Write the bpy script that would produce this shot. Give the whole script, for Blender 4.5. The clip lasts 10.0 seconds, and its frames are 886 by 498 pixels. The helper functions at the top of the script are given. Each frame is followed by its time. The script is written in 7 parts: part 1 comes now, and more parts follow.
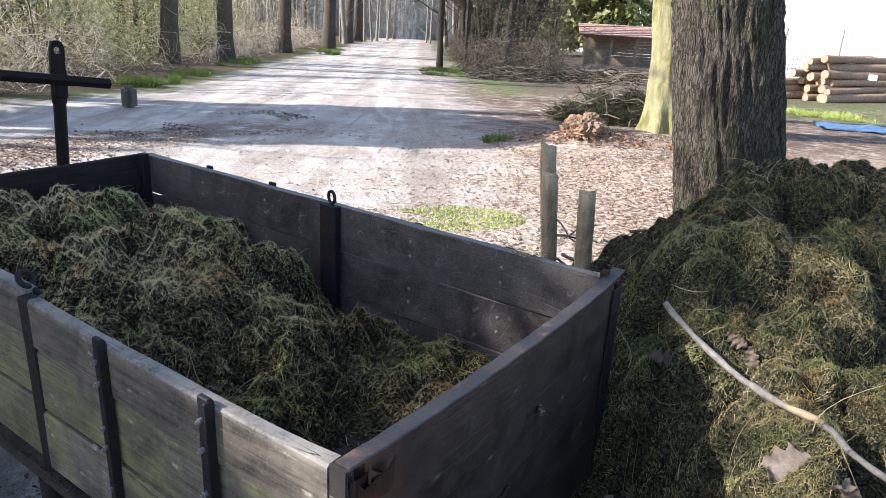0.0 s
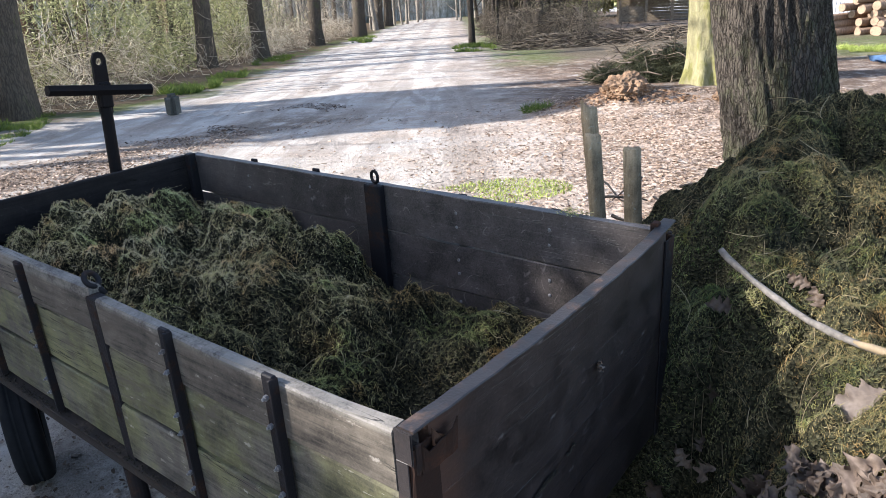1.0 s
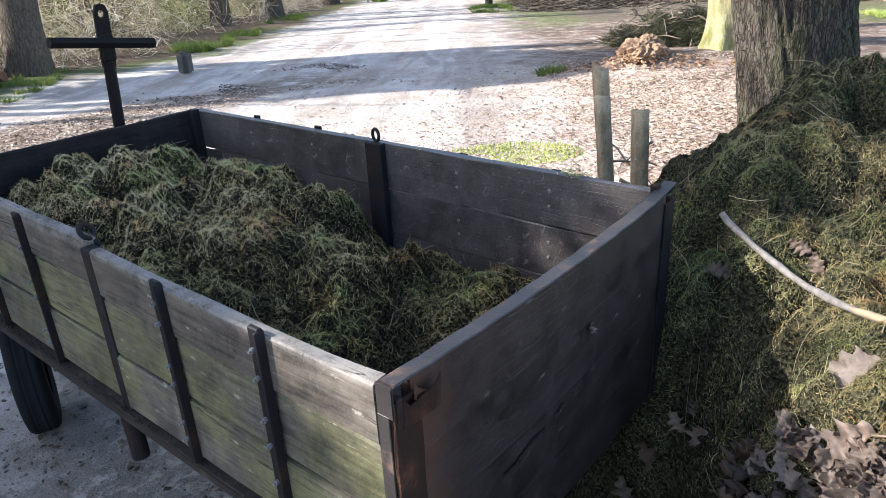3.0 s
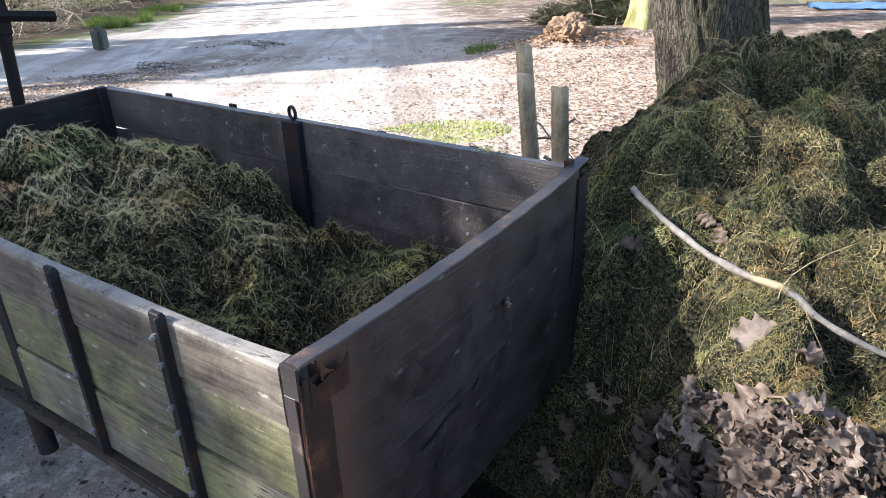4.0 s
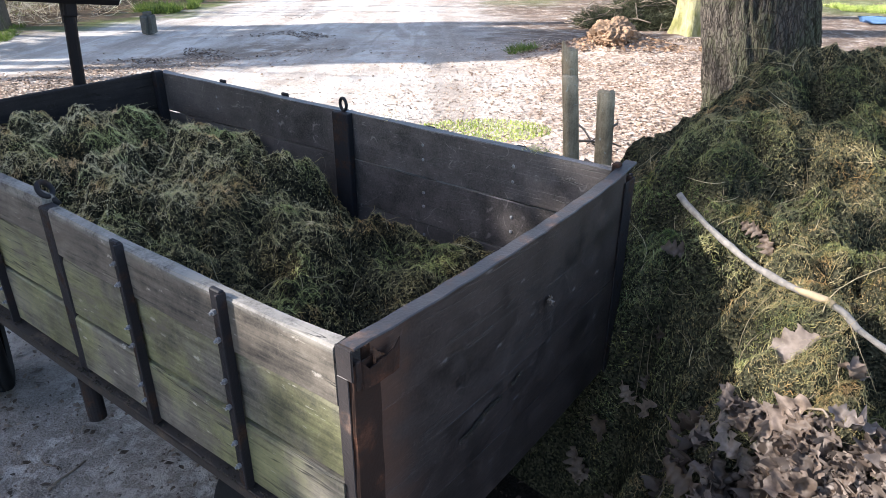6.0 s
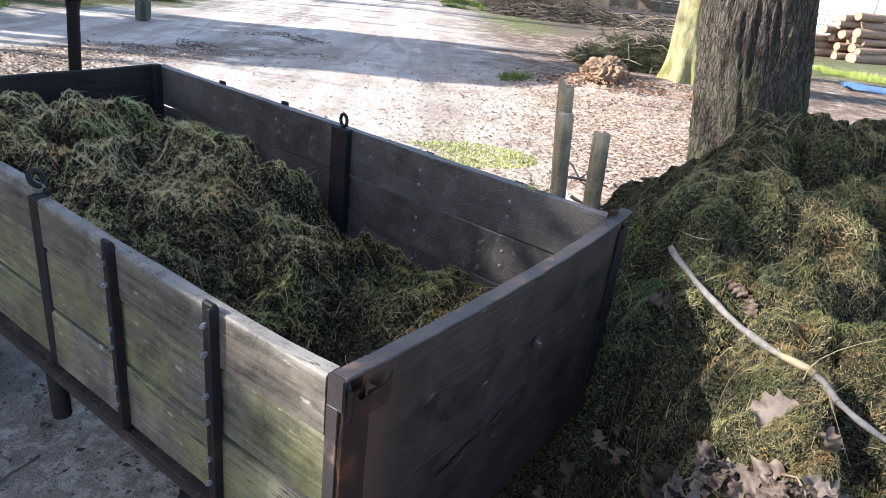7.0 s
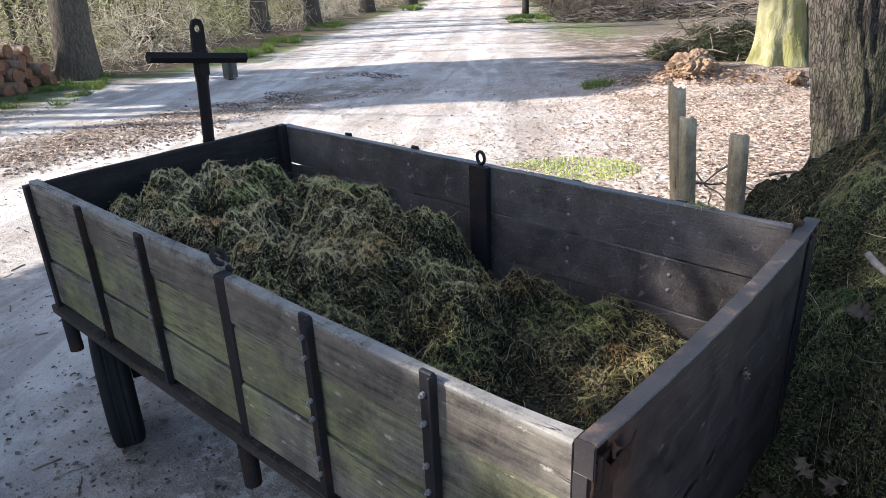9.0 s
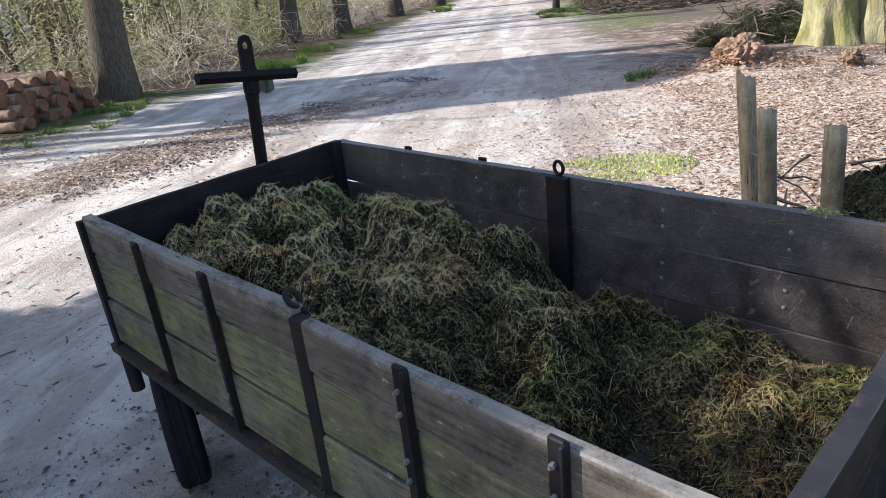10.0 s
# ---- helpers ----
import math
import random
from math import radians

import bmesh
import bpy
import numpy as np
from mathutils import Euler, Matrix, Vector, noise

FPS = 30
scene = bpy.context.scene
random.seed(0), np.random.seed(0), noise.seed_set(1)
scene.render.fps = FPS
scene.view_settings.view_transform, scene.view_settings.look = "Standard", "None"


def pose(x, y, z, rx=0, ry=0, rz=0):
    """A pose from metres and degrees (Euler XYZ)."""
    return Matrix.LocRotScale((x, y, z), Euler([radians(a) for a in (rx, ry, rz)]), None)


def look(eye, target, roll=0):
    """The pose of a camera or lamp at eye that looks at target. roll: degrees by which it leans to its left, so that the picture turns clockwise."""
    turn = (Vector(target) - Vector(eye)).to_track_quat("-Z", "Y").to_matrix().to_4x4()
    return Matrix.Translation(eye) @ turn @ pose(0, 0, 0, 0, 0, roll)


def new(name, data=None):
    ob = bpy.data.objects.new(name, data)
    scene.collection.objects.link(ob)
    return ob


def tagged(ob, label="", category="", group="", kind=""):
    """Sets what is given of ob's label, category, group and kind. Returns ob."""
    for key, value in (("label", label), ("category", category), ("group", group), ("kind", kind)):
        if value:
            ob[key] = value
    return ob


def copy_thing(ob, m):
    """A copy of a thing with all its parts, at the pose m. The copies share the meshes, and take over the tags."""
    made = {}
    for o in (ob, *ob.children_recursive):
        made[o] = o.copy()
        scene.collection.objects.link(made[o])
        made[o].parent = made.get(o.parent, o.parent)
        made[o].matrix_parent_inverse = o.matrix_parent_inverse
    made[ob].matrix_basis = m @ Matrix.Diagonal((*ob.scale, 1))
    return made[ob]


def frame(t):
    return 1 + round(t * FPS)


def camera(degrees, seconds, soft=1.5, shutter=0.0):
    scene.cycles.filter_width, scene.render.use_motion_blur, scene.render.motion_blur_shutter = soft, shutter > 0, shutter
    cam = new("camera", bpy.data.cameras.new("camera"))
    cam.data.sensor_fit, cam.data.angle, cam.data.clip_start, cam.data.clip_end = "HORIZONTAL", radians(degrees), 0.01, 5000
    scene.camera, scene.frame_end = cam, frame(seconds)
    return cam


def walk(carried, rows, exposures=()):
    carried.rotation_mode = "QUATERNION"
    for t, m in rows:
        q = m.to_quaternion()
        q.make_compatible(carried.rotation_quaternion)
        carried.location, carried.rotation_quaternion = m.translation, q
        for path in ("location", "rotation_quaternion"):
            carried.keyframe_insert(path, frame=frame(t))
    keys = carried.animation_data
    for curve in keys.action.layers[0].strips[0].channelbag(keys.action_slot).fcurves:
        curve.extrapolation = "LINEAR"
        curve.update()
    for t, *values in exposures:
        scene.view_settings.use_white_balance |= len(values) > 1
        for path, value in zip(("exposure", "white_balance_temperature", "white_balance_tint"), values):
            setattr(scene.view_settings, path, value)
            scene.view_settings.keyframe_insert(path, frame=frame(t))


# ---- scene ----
cam = camera(65.0, 10.0, 0.6)
PATH = [
    (0, (-0.623, -0.593, 1.691), (0.934, 0.474, 1.031), 3.1),
    (0.5, (-0.615, -0.619, 1.689), (0.951, 0.446, 1.047), 1.3),
    (1, (-0.627, -0.607, 1.666), (0.827, 0.564, 0.951), -3.6),
    (1.5, (-0.598, -0.639, 1.654), (0.862, 0.486, 0.878), -2.1),
    (2, (-0.595, -0.665, 1.642), (0.845, 0.489, 0.871), -5.8),
    (2.2, (-0.597, -0.66, 1.655), (0.847, 0.497, 0.895), -4.9),
    (3.3, (-0.594, -0.633, 1.633), (0.79, 0.554, 0.809), -3.2),
    (3.5, (-0.568, -0.661, 1.625), (0.821, 0.5, 0.775), -7.1),
    (4, (-0.563, -0.67, 1.637), (0.922, 0.35, 0.769), -1.9),
    (4.5, (-0.587, -0.648, 1.64), (0.826, 0.465, 0.765), -2.0),
    (5, (-0.598, -0.664, 1.647), (0.827, 0.451, 0.796), -2.9),
    (5.5, (-0.611, -0.661, 1.644), (0.816, 0.456, 0.797), -2.3),
    (5.7, (-0.612, -0.659, 1.643), (0.813, 0.452, 0.786), -1.4),
    (6.8, (-0.627, -0.618, 1.652), (0.875, 0.397, 0.807), 5.1),
    (7, (-0.632, -0.601, 1.669), (0.868, 0.432, 0.844), 6.9),
    (7.5, (-0.629, -0.587, 1.671), (0.837, 0.509, 0.865), 2.8),
    (8, (-0.636, -0.575, 1.679), (0.793, 0.522, 0.81), -4.0),
    (8.5, (-0.665, -0.519, 1.705), (0.768, 0.669, 0.974), -4.1),
    (9, (-0.709, -0.394, 1.691), (0.652, 0.844, 0.906), -2.4),
    (9.5, (-0.727, -0.267, 1.693), (0.548, 1.099, 0.979), -6.0),
    (10, (-0.651, -0.182, 1.69), (0.638, 1.136, 0.913), -6.3),
]
EXPOSURE = 1.47
walk(cam, [(t, look(eye, target, roll)) for t, eye, target, roll in PATH], [(t, EXPOSURE + d, 6330, 10) for t, d in ((0.0, 0.05), (0.5, -0.02), (1.0, 0.0), (2.0, 0.15), (4.5, 0.40), (5.7, 0.37), (7.0, 0.27), (8.5, 0.15), (9.5, -0.04), (10.0, -0.22))])

# ---------------------------------------------------------------- light
SUN_AZ, SUN_EL = 133.0, 33.0
TO_SUN = Vector((math.cos(radians(SUN_AZ)) * math.cos(radians(SUN_EL)), math.sin(radians(SUN_AZ)) * math.cos(radians(SUN_EL)), math.sin(radians(SUN_EL))))
world = bpy.data.worlds.new("world")
scene.world = world
world.use_nodes = True
sky = world.node_tree.nodes.new("ShaderNodeTexSky")
sky.sky_type, sky.sun_disc = "NISHITA", False
sky.sun_elevation, sky.sun_rotation = radians(SUN_EL), radians(90.0 - SUN_AZ)
sky.air_density, sky.dust_density, sky.ozone_density = 1.0, 1.2, 1.0
back = world.node_tree.nodes["Background"]
world.node_tree.links.new(sky.outputs[0], back.inputs[0])
back.inputs[1].default_value = 0.15
lamp = bpy.data.lights.new("sun", "SUN")
lamp.energy, lamp.angle, lamp.color = 4.9, radians(0.6), (1.0, 0.955, 0.89)
sun = new("sun", lamp)
sun.matrix_world = look(TO_SUN * 50, (0, 0, 0))


# ---------------------------------------------------------------- materials
class Graph:
    """A small builder for node materials."""

    def __init__(self, name):
        self.mat = bpy.data.materials.new(name)
        self.mat.use_nodes = True
        self.nt = self.mat.node_tree
        self.bsdf = self.nt.nodes["Principled BSDF"]

    def plug(self, sock, v):
        if isinstance(v, bpy.types.NodeSocket):
            self.nt.links.new(v, sock)
        else:
            sock.default_value = v

    def node(self, kind, **values):
        n = self.nt.nodes.new(kind)
        for k, v in values.items():
            self.plug(n.inputs[k.replace("_", " ")], v)
        return n

    def math(self, op, a, b=0.0, c=0.0, clamp=False):
        n = self.nt.nodes.new("ShaderNodeMath")
        n.operation, n.use_clamp = op, clamp
        for i, v in enumerate((a, b, c)):
            self.plug(n.inputs[i], v)
        return n.outputs[0]

    def step(self, v, lo, hi, a=0.0, b=1.0):
        n = self.nt.nodes.new("ShaderNodeMapRange")
        n.interpolation_type = "SMOOTHSTEP"
        for i, q in enumerate((v, lo, hi, a, b)):
            self.plug(n.inputs[i], q)
        return n.outputs[0]

    def noise(self, co, scale, detail=4.0, rough=0.55, distort=0.0):
        n = self.nt.nodes.new("ShaderNodeTexNoise")
        self.plug(n.inputs["Vector"], co)
        n.inputs["Scale"].default_value, n.inputs["Detail"].default_value = scale, detail
        n.inputs["Roughness"].default_value, n.inputs["Distortion"].default_value = rough, distort
        return n.outputs[0]

    def voronoi(self, co, scale, feature="F1", rand=1.0):
        n = self.nt.nodes.new("ShaderNodeTexVoronoi")
        n.feature = feature
        self.plug(n.inputs["Vector"], co)
        n.inputs["Scale"].default_value, n.inputs["Randomness"].default_value = scale, rand
        return n

    def ramp(self, v, *stops):
        n = self.nt.nodes.new("ShaderNodeValToRGB")
        el = n.color_ramp.elements
        while len(el) < len(stops):
            el.new(0.5)
        for e, (p, c) in zip(el, stops):
            e.position, e.color = p, (*c, 1.0)
        self.plug(n.inputs[0], v)
        return n.outputs[0]

    def mix(self, f, a, b, mode="MIX"):
        n = self.nt.nodes.new("ShaderNodeMix")
        n.data_type, n.blend_type = "RGBA", mode
        self.plug(n.inputs[0], f)
        for i, v in ((6, a), (7, b)):
            self.plug(n.inputs[i], (*v, 1.0) if isinstance(v, tuple) and len(v) == 3 else v)
        return n.outputs[2]

    def objco(self, scale=(1, 1, 1)):
        t = self.nt.nodes.new("ShaderNodeTexCoord")
        m = self.nt.nodes.new("ShaderNodeMapping")
        self.nt.links.new(t.outputs["Object"], m.inputs[0])
        m.inputs["Scale"].default_value = scale
        r = self.nt.nodes.new("ShaderNodeObjectInfo")
        off = self.nt.nodes.new("ShaderNodeVectorMath")
        off.operation = "SCALE"
        off.inputs[0].default_value = (13.0, 7.0, 29.0)
        self.nt.links.new(r.outputs["Random"], off.inputs["Scale"])
        add = self.nt.nodes.new("ShaderNodeVectorMath")
        add.operation = "ADD"
        self.nt.links.new(m.outputs[0], add.inputs[0])
        self.nt.links.new(off.outputs[0], add.inputs[1])
        return add.outputs[0]

    def pos(self):
        return self.nt.nodes.new("ShaderNodeNewGeometry").outputs["Position"]

    def island(self):
        return self.nt.nodes.new("ShaderNodeNewGeometry").outputs["Random Per Island"]

    def rand(self):
        return self.nt.nodes.new("ShaderNodeObjectInfo").outputs["Random"]

    def xyz(self, co):
        n = self.nt.nodes.new("ShaderNodeSeparateXYZ")
        self.nt.links.new(co, n.inputs[0])
        return n.outputs

    def bump(self, h, strength=0.5, dist=0.01, prev=None):
        n = self.nt.nodes.new("ShaderNodeBump")
        n.inputs["Strength"].default_value, n.inputs["Distance"].default_value = strength, dist
        self.plug(n.inputs["Height"], h)
        if prev is not None:
            self.plug(n.inputs["Normal"], prev)
        return n.outputs[0]

    def done(self, color=None, rough=0.8, normal=None, metal=0.0, spec=None):
        if color is not None:
            self.plug(self.bsdf.inputs["Base Color"], (*color, 1.0) if isinstance(color, tuple) else color)
        self.plug(self.bsdf.inputs["Roughness"], rough)
        self.plug(self.bsdf.inputs["Metallic"], metal)
        if normal is not None:
            self.plug(self.bsdf.inputs["Normal"], normal)
        if spec is not None:
            self.bsdf.inputs["Specular IOR Level"].default_value = spec
        return self.mat


def wood(name, light, dark, algae=None, along=0, worn=0.6, rough=0.8, scratch=0.5, streak=0.24, split=0.85, bleach=0.0, gloss=0.08, stain=0.0, nick=0.0, rust=None):
    """Weathered plank: fine grain along one axis, mottling, hair cracks, pale flecks, and green growth where given."""
    g = Graph(name)

    def stretched(fine, lengthwise):
        s = [fine, fine, fine]
        s[along] = lengthwise
        return g.objco(tuple(s))

    one = g.objco((1, 1, 1))
    grain = g.noise(stretched(95, 6), 1.0, 5.0, 0.6, 0.3)
    mott = g.noise(one, 13.0, 7.0, 0.66)
    grit = g.noise(one, 190.0, 3.0, 0.7)
    big = g.noise(one, 2.6, 3.0, 0.6)
    v = g.math("ADD", g.math("ADD", g.math("MULTIPLY", grain, streak), g.math("MULTIPLY", grit, 0.42 - streak)), g.math("ADD", g.math("MULTIPLY", mott, 0.36), g.math("MULTIPLY", big, 0.26)))
    col = g.ramp(v, (0.40, dark), (0.64, light))
    if algae:
        patch = g.step(g.math("ADD", g.noise(one, 3.4, 4.0, 0.6), g.math("MULTIPLY", g.math("SUBTRACT", mott, 0.5), 0.35)), 0.36, 0.62)
        zz = g.xyz(g.pos())[2]
        low = g.step(zz, 1.04, 0.87)
        col = g.mix(g.math("MULTIPLY", g.math("MULTIPLY", patch, low), 0.8), col, g.mix(g.step(v, 0.36, 0.66), tuple(q * 0.45 for q in algae), tuple(q * 1.6 for q in algae)))
    if stain:
        blot = g.step(g.math("ADD", g.noise(stretched(9, 3.2), 1.0, 6.0, 0.7, 0.6), g.math("MULTIPLY", g.math("SUBTRACT", grain, 0.5), 0.3)), 0.52, 0.68)
        col = g.mix(g.math("MULTIPLY", blot, stain), col, tuple(0.35 * p + 0.65 * q for p, q in zip(light, (0.030, 0.022, 0.018))))
    fleck = g.step(g.noise(stretched(210, 34), 1.0, 2.0, 0.6), 0.655, 0.72)
    scrape = g.step(g.noise(stretched(70, 7), 1.0, 3.0, 0.75), 0.66, 0.74)
    where = g.step(mott, 0.44, 0.6)
    pale = g.math("MULTIPLY", g.math("MAXIMUM", fleck, g.math("MULTIPLY", scrape, 0.6)), where)
    col = g.mix(g.math("MULTIPLY", pale, worn), col, tuple(min(0.6, q * 1.5 + 0.12) for q in light))
    mark = g.math("ABSOLUTE", g.math("SUBTRACT", g.noise(one, 7.5, 1.0, 0.4, 0.8), 0.5))
    mark = g.math("MULTIPLY", g.step(mark, 0.010, 0.003), g.step(g.noise(one, 34.0, 3.0, 0.6), 0.5, 0.6))
    col = g.mix(g.math("MULTIPLY", mark, scratch), col, tuple(min(0.5, q * 1.4 + 0.05) for q in light))
    line = g.math("ABSOLUTE", g.math("SUBTRACT", g.noise(stretched(46, 1.6), 1.0, 3.0, 0.5), 0.5))
    crack = g.math("MULTIPLY", g.step(line, 0.014, 0.003), g.step(big, 0.45, 0.6))
    if bleach:
        worn_edge = g.math("MULTIPLY", g.step(g.xyz(g.pos())[2], 1.030, 1.044), g.step(g.math("ADD", mott, g.math("MULTIPLY", grit, 0.5)), 0.5, 0.85))
        col = g.mix(g.math("MULTIPLY", worn_edge, bleach), col, (0.36, 0.34, 0.32))
    col = g.mix(g.math("MULTIPLY", crack, split), col, (0.010, 0.009, 0.008))
    if rust:
        # brown bleeding from the iron at the board's near end
        reach = g.math("ADD", g.xyz(g.pos())[0], g.math("MULTIPLY", g.math("SUBTRACT", mott, 0.5), 0.22))
        col = g.mix(g.step(reach, 0.17, 0.03, 0.0, 0.75), col, rust)
    if nick:
        spots = g.voronoi(stretched(34, 15), 1.0)
        few = g.step(g.xyz(spots.outputs["Color"])[0], 0.80, 0.84)
        chip = g.math("MULTIPLY", g.step(g.math("ADD", spots.outputs["Distance"], g.math("MULTIPLY", g.math("SUBTRACT", grit, 0.5), 0.5)), 0.20, 0.08), few)
        chip = g.math("MULTIPLY", chip, g.step(big, 0.40, 0.56))
        col = g.mix(g.math("MULTIPLY", chip, nick), col, tuple(min(0.55, q * 1.6 + 0.14) for q in light))
    h = g.math("SUBTRACT", g.math("ADD", g.math("MULTIPLY", grain, 0.5), g.math("MULTIPLY", mott, 0.9)), g.math("MULTIPLY", crack, 0.9))
    return g.done(col, g.math("ADD", rough - 0.2, g.math("MULTIPLY", mott, 0.4)), g.bump(h, 0.45, 0.003), spec=gloss)


def iron(name, base, rust, amount=0.5, rough=0.5, shine=0.12):
    g = Graph(name)
    co = g.objco((1, 1, 1))
    n = g.noise(co, 14.0, 6.0, 0.65)
    f = g.step(n, 0.62 - 0.35 * amount, 0.78 - 0.3 * amount)
    fine = g.noise(co, 160.0, 3.0, 0.6)
    col = g.mix(f, base, g.ramp(fine, (0.3, tuple(c * 0.5 for c in rust)), (0.7, rust)))
    return g.done(col, g.math("ADD", rough, g.math("MULTIPLY", f, 0.35)), g.bump(g.math("ADD", fine, n), 0.35, 0.003), metal=0.0, spec=shine)


def strand_mat(name, *stops, patch=2.6, gloss=0.55, dry=None, hue=False, lush=None):
    """Thin dry blades and moss stems, each of its own tone, in drifts of green and straw."""
    g = Graph(name)
    p = g.pos()
    drift = g.noise(p, patch, 3.0, 0.6)
    fine = g.noise(p, patch * 6, 2.0, 0.5)
    v = g.math("ADD", g.math("MULTIPLY", g.island(), 0.50), g.math("ADD", g.math("MULTIPLY", drift, 0.65), g.math("MULTIPLY", fine, 0.5)))
    if hue:
        v = g.math("ADD", v, g.math("MULTIPLY", g.math("SUBTRACT", g.noise(p, 9.0, 2.0, 0.5), 0.5), 0.5))
    # tone along y: rear hollow's shade painted in, strawier dry stems in front
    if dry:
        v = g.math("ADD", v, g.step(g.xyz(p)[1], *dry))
    col = g.ramp(g.math("SUBTRACT", v, 0.25), *stops)
    if hue:
        brown = g.step(g.noise(p, 6.5, 3.0, 0.6), 0.53, 0.65, 0.0, 0.7)
        col = g.mix(brown, col, g.mix(1.0, col, (1.12, 0.78, 0.60), "MULTIPLY"))
        green = g.step(g.noise(p, 4.3, 3.0, 0.6), 0.50, 0.63, 0.0, 0.7)
        col = g.mix(green, col, g.mix(1.0, col, (0.72, 0.98, 0.66), "MULTIPLY"))
    if lush:
        # living green moss round one spot, straw away from it
        x, y, z = g.xyz(p)
        dx, dy = g.math("SUBTRACT", x, lush[0]), g.math("SUBTRACT", y, lush[1])
        far = g.math("SQRT", g.math("ADD", g.math("MULTIPLY", dx, dx), g.math("MULTIPLY", dy, dy)))
        far = g.math("ADD", far, g.math("MULTIPLY", g.math("SUBTRACT", g.noise(p, 5.0, 3.0, 0.6), 0.5), 0.7))
        col = g.mix(g.step(far, lush[2] + 0.15, lush[2] - 0.15, 0.0, 0.85), col, g.mix(1.0, col, (0.80, 1.04, 0.82), "MULTIPLY"))
    g.done(col, gloss, spec=0.25)
    g.bsdf.inputs["Subsurface Weight"].default_value = 0.0
    tr = g.nt.nodes.new("ShaderNodeBsdfTranslucent")
    g.nt.links.new(col, tr.inputs[0])
    mixer = g.nt.nodes.new("ShaderNodeMixShader")
    mixer.inputs[0].default_value = 0.3
    out = g.nt.nodes["Material Output"]
    g.nt.links.new(g.bsdf.outputs[0], mixer.inputs[1])
    g.nt.links.new(tr.outputs[0], mixer.inputs[2])
    g.nt.links.new(mixer.outputs[0], out.inputs[0])
    return g.mat


def leaf_mat(name, a, b, c, trans=0.25, per="island"):
    g = Graph(name)
    r = g.island() if per == "island" else g.rand()
    p = g.objco((1, 1, 1))
    vein = g.noise(p, 60.0, 3.0, 0.6)
    col = g.ramp(r, (0.0, a), (0.5, b), (1.0, c))
    col = g.mix(g.step(vein, 0.35, 0.7, 0.35, 0.0), col, (0.03, 0.02, 0.014))
    g.done(col, 0.6, g.bump(vein, 0.3, 0.002), spec=0.35)
    tr = g.nt.nodes.new("ShaderNodeBsdfTranslucent")
    g.nt.links.new(col, tr.inputs[0])
    mixer = g.nt.nodes.new("ShaderNodeMixShader")
    mixer.inputs[0].default_value = trans
    g.nt.links.new(g.bsdf.outputs[0], mixer.inputs[1])
    g.nt.links.new(tr.outputs[0], mixer.inputs[2])
    g.nt.links.new(mixer.outputs[0], g.nt.nodes["Material Output"].inputs[0])
    return g.mat


def bark(name, light, dark, moss=None, moss_amount=0.4, scale=1.0, crack=0.8):
    g = Graph(name)
    one = g.objco((1, 1, 1))
    wob = g.nt.nodes.new("ShaderNodeVectorMath")
    wob.operation = "MULTIPLY_ADD"
    n3 = g.nt.nodes.new("ShaderNodeTexNoise")
    g.nt.links.new(one, n3.inputs["Vector"])
    n3.inputs["Scale"].default_value, n3.inputs["Detail"].default_value = 9.0 * scale, 3.0
    g.nt.links.new(n3.outputs["Color"], wob.inputs[0])
    wob.inputs[1].default_value = (1.5, 1.5, 1.2)
    g.nt.links.new(g.objco((17 * scale, 17 * scale, 2.7 * scale)), wob.inputs[2])
    cell = g.voronoi(wob.outputs[0], 1.0, "DISTANCE_TO_EDGE").outputs["Distance"]
    gap = g.step(cell, 0.16, 0.02)
    furrow = g.noise(g.objco((30 * scale, 30 * scale, 5 * scale)), 1.0, 6.0, 0.65, 0.5)
    wide = g.noise(one, 2.4, 3.0, 0.6)
    col = g.ramp(g.math("ADD", g.math("MULTIPLY", furrow, 0.65), g.math("MULTIPLY", wide, 0.35)), (0.34, tuple(0.5 * (p + q) for p, q in zip(dark, light))), (0.64, light))
    if moss:
        f = g.step(g.math("ADD", wide, g.math("MULTIPLY", g.math("SUBTRACT", furrow, 0.5), 0.5)), 0.66 - moss_amount * 0.5, 0.86 - moss_amount * 0.5)
        col = g.mix(g.math("MULTIPLY", f, 0.8), col, moss)
    col = g.mix(g.math("MULTIPLY", gap, crack), col, dark)
    fine = g.noise(one, 90.0, 4.0, 0.7)
    col = g.mix(g.step(fine, 0.35, 0.65, 0.3, 0.0), col, tuple(q * 0.6 for q in dark))
    h = g.math("SUBTRACT", g.math("ADD", g.math("MULTIPLY", furrow, 0.7), g.math("MULTIPLY", fine, 0.2)), g.math("MULTIPLY", gap, 0.9 * crack))
    return g.done(col, 0.9, g.bump(h, 1.0, 0.022), spec=0.12)


def plain(name, color, rough=0.7, vary=0.25, scale=30.0, metal=0.0, depth=0.002, spec=0.3):
    g = Graph(name)
    n = g.noise(g.objco((1, 1, 1)), scale, 5.0, 0.6)
    w = g.noise(g.objco((1, 1, 1)), scale * 0.13, 3.0, 0.6)
    v = g.math("ADD", g.math("MULTIPLY", n, 0.6), g.math("MULTIPLY", w, 0.4))
    col = g.ramp(v, (0.3, tuple(q * (1 - vary) for q in color)), (0.7, tuple(min(1, q * (1 + vary)) for q in color)))
    return g.done(col, rough, g.bump(n, 0.4, depth), metal=metal, spec=spec)


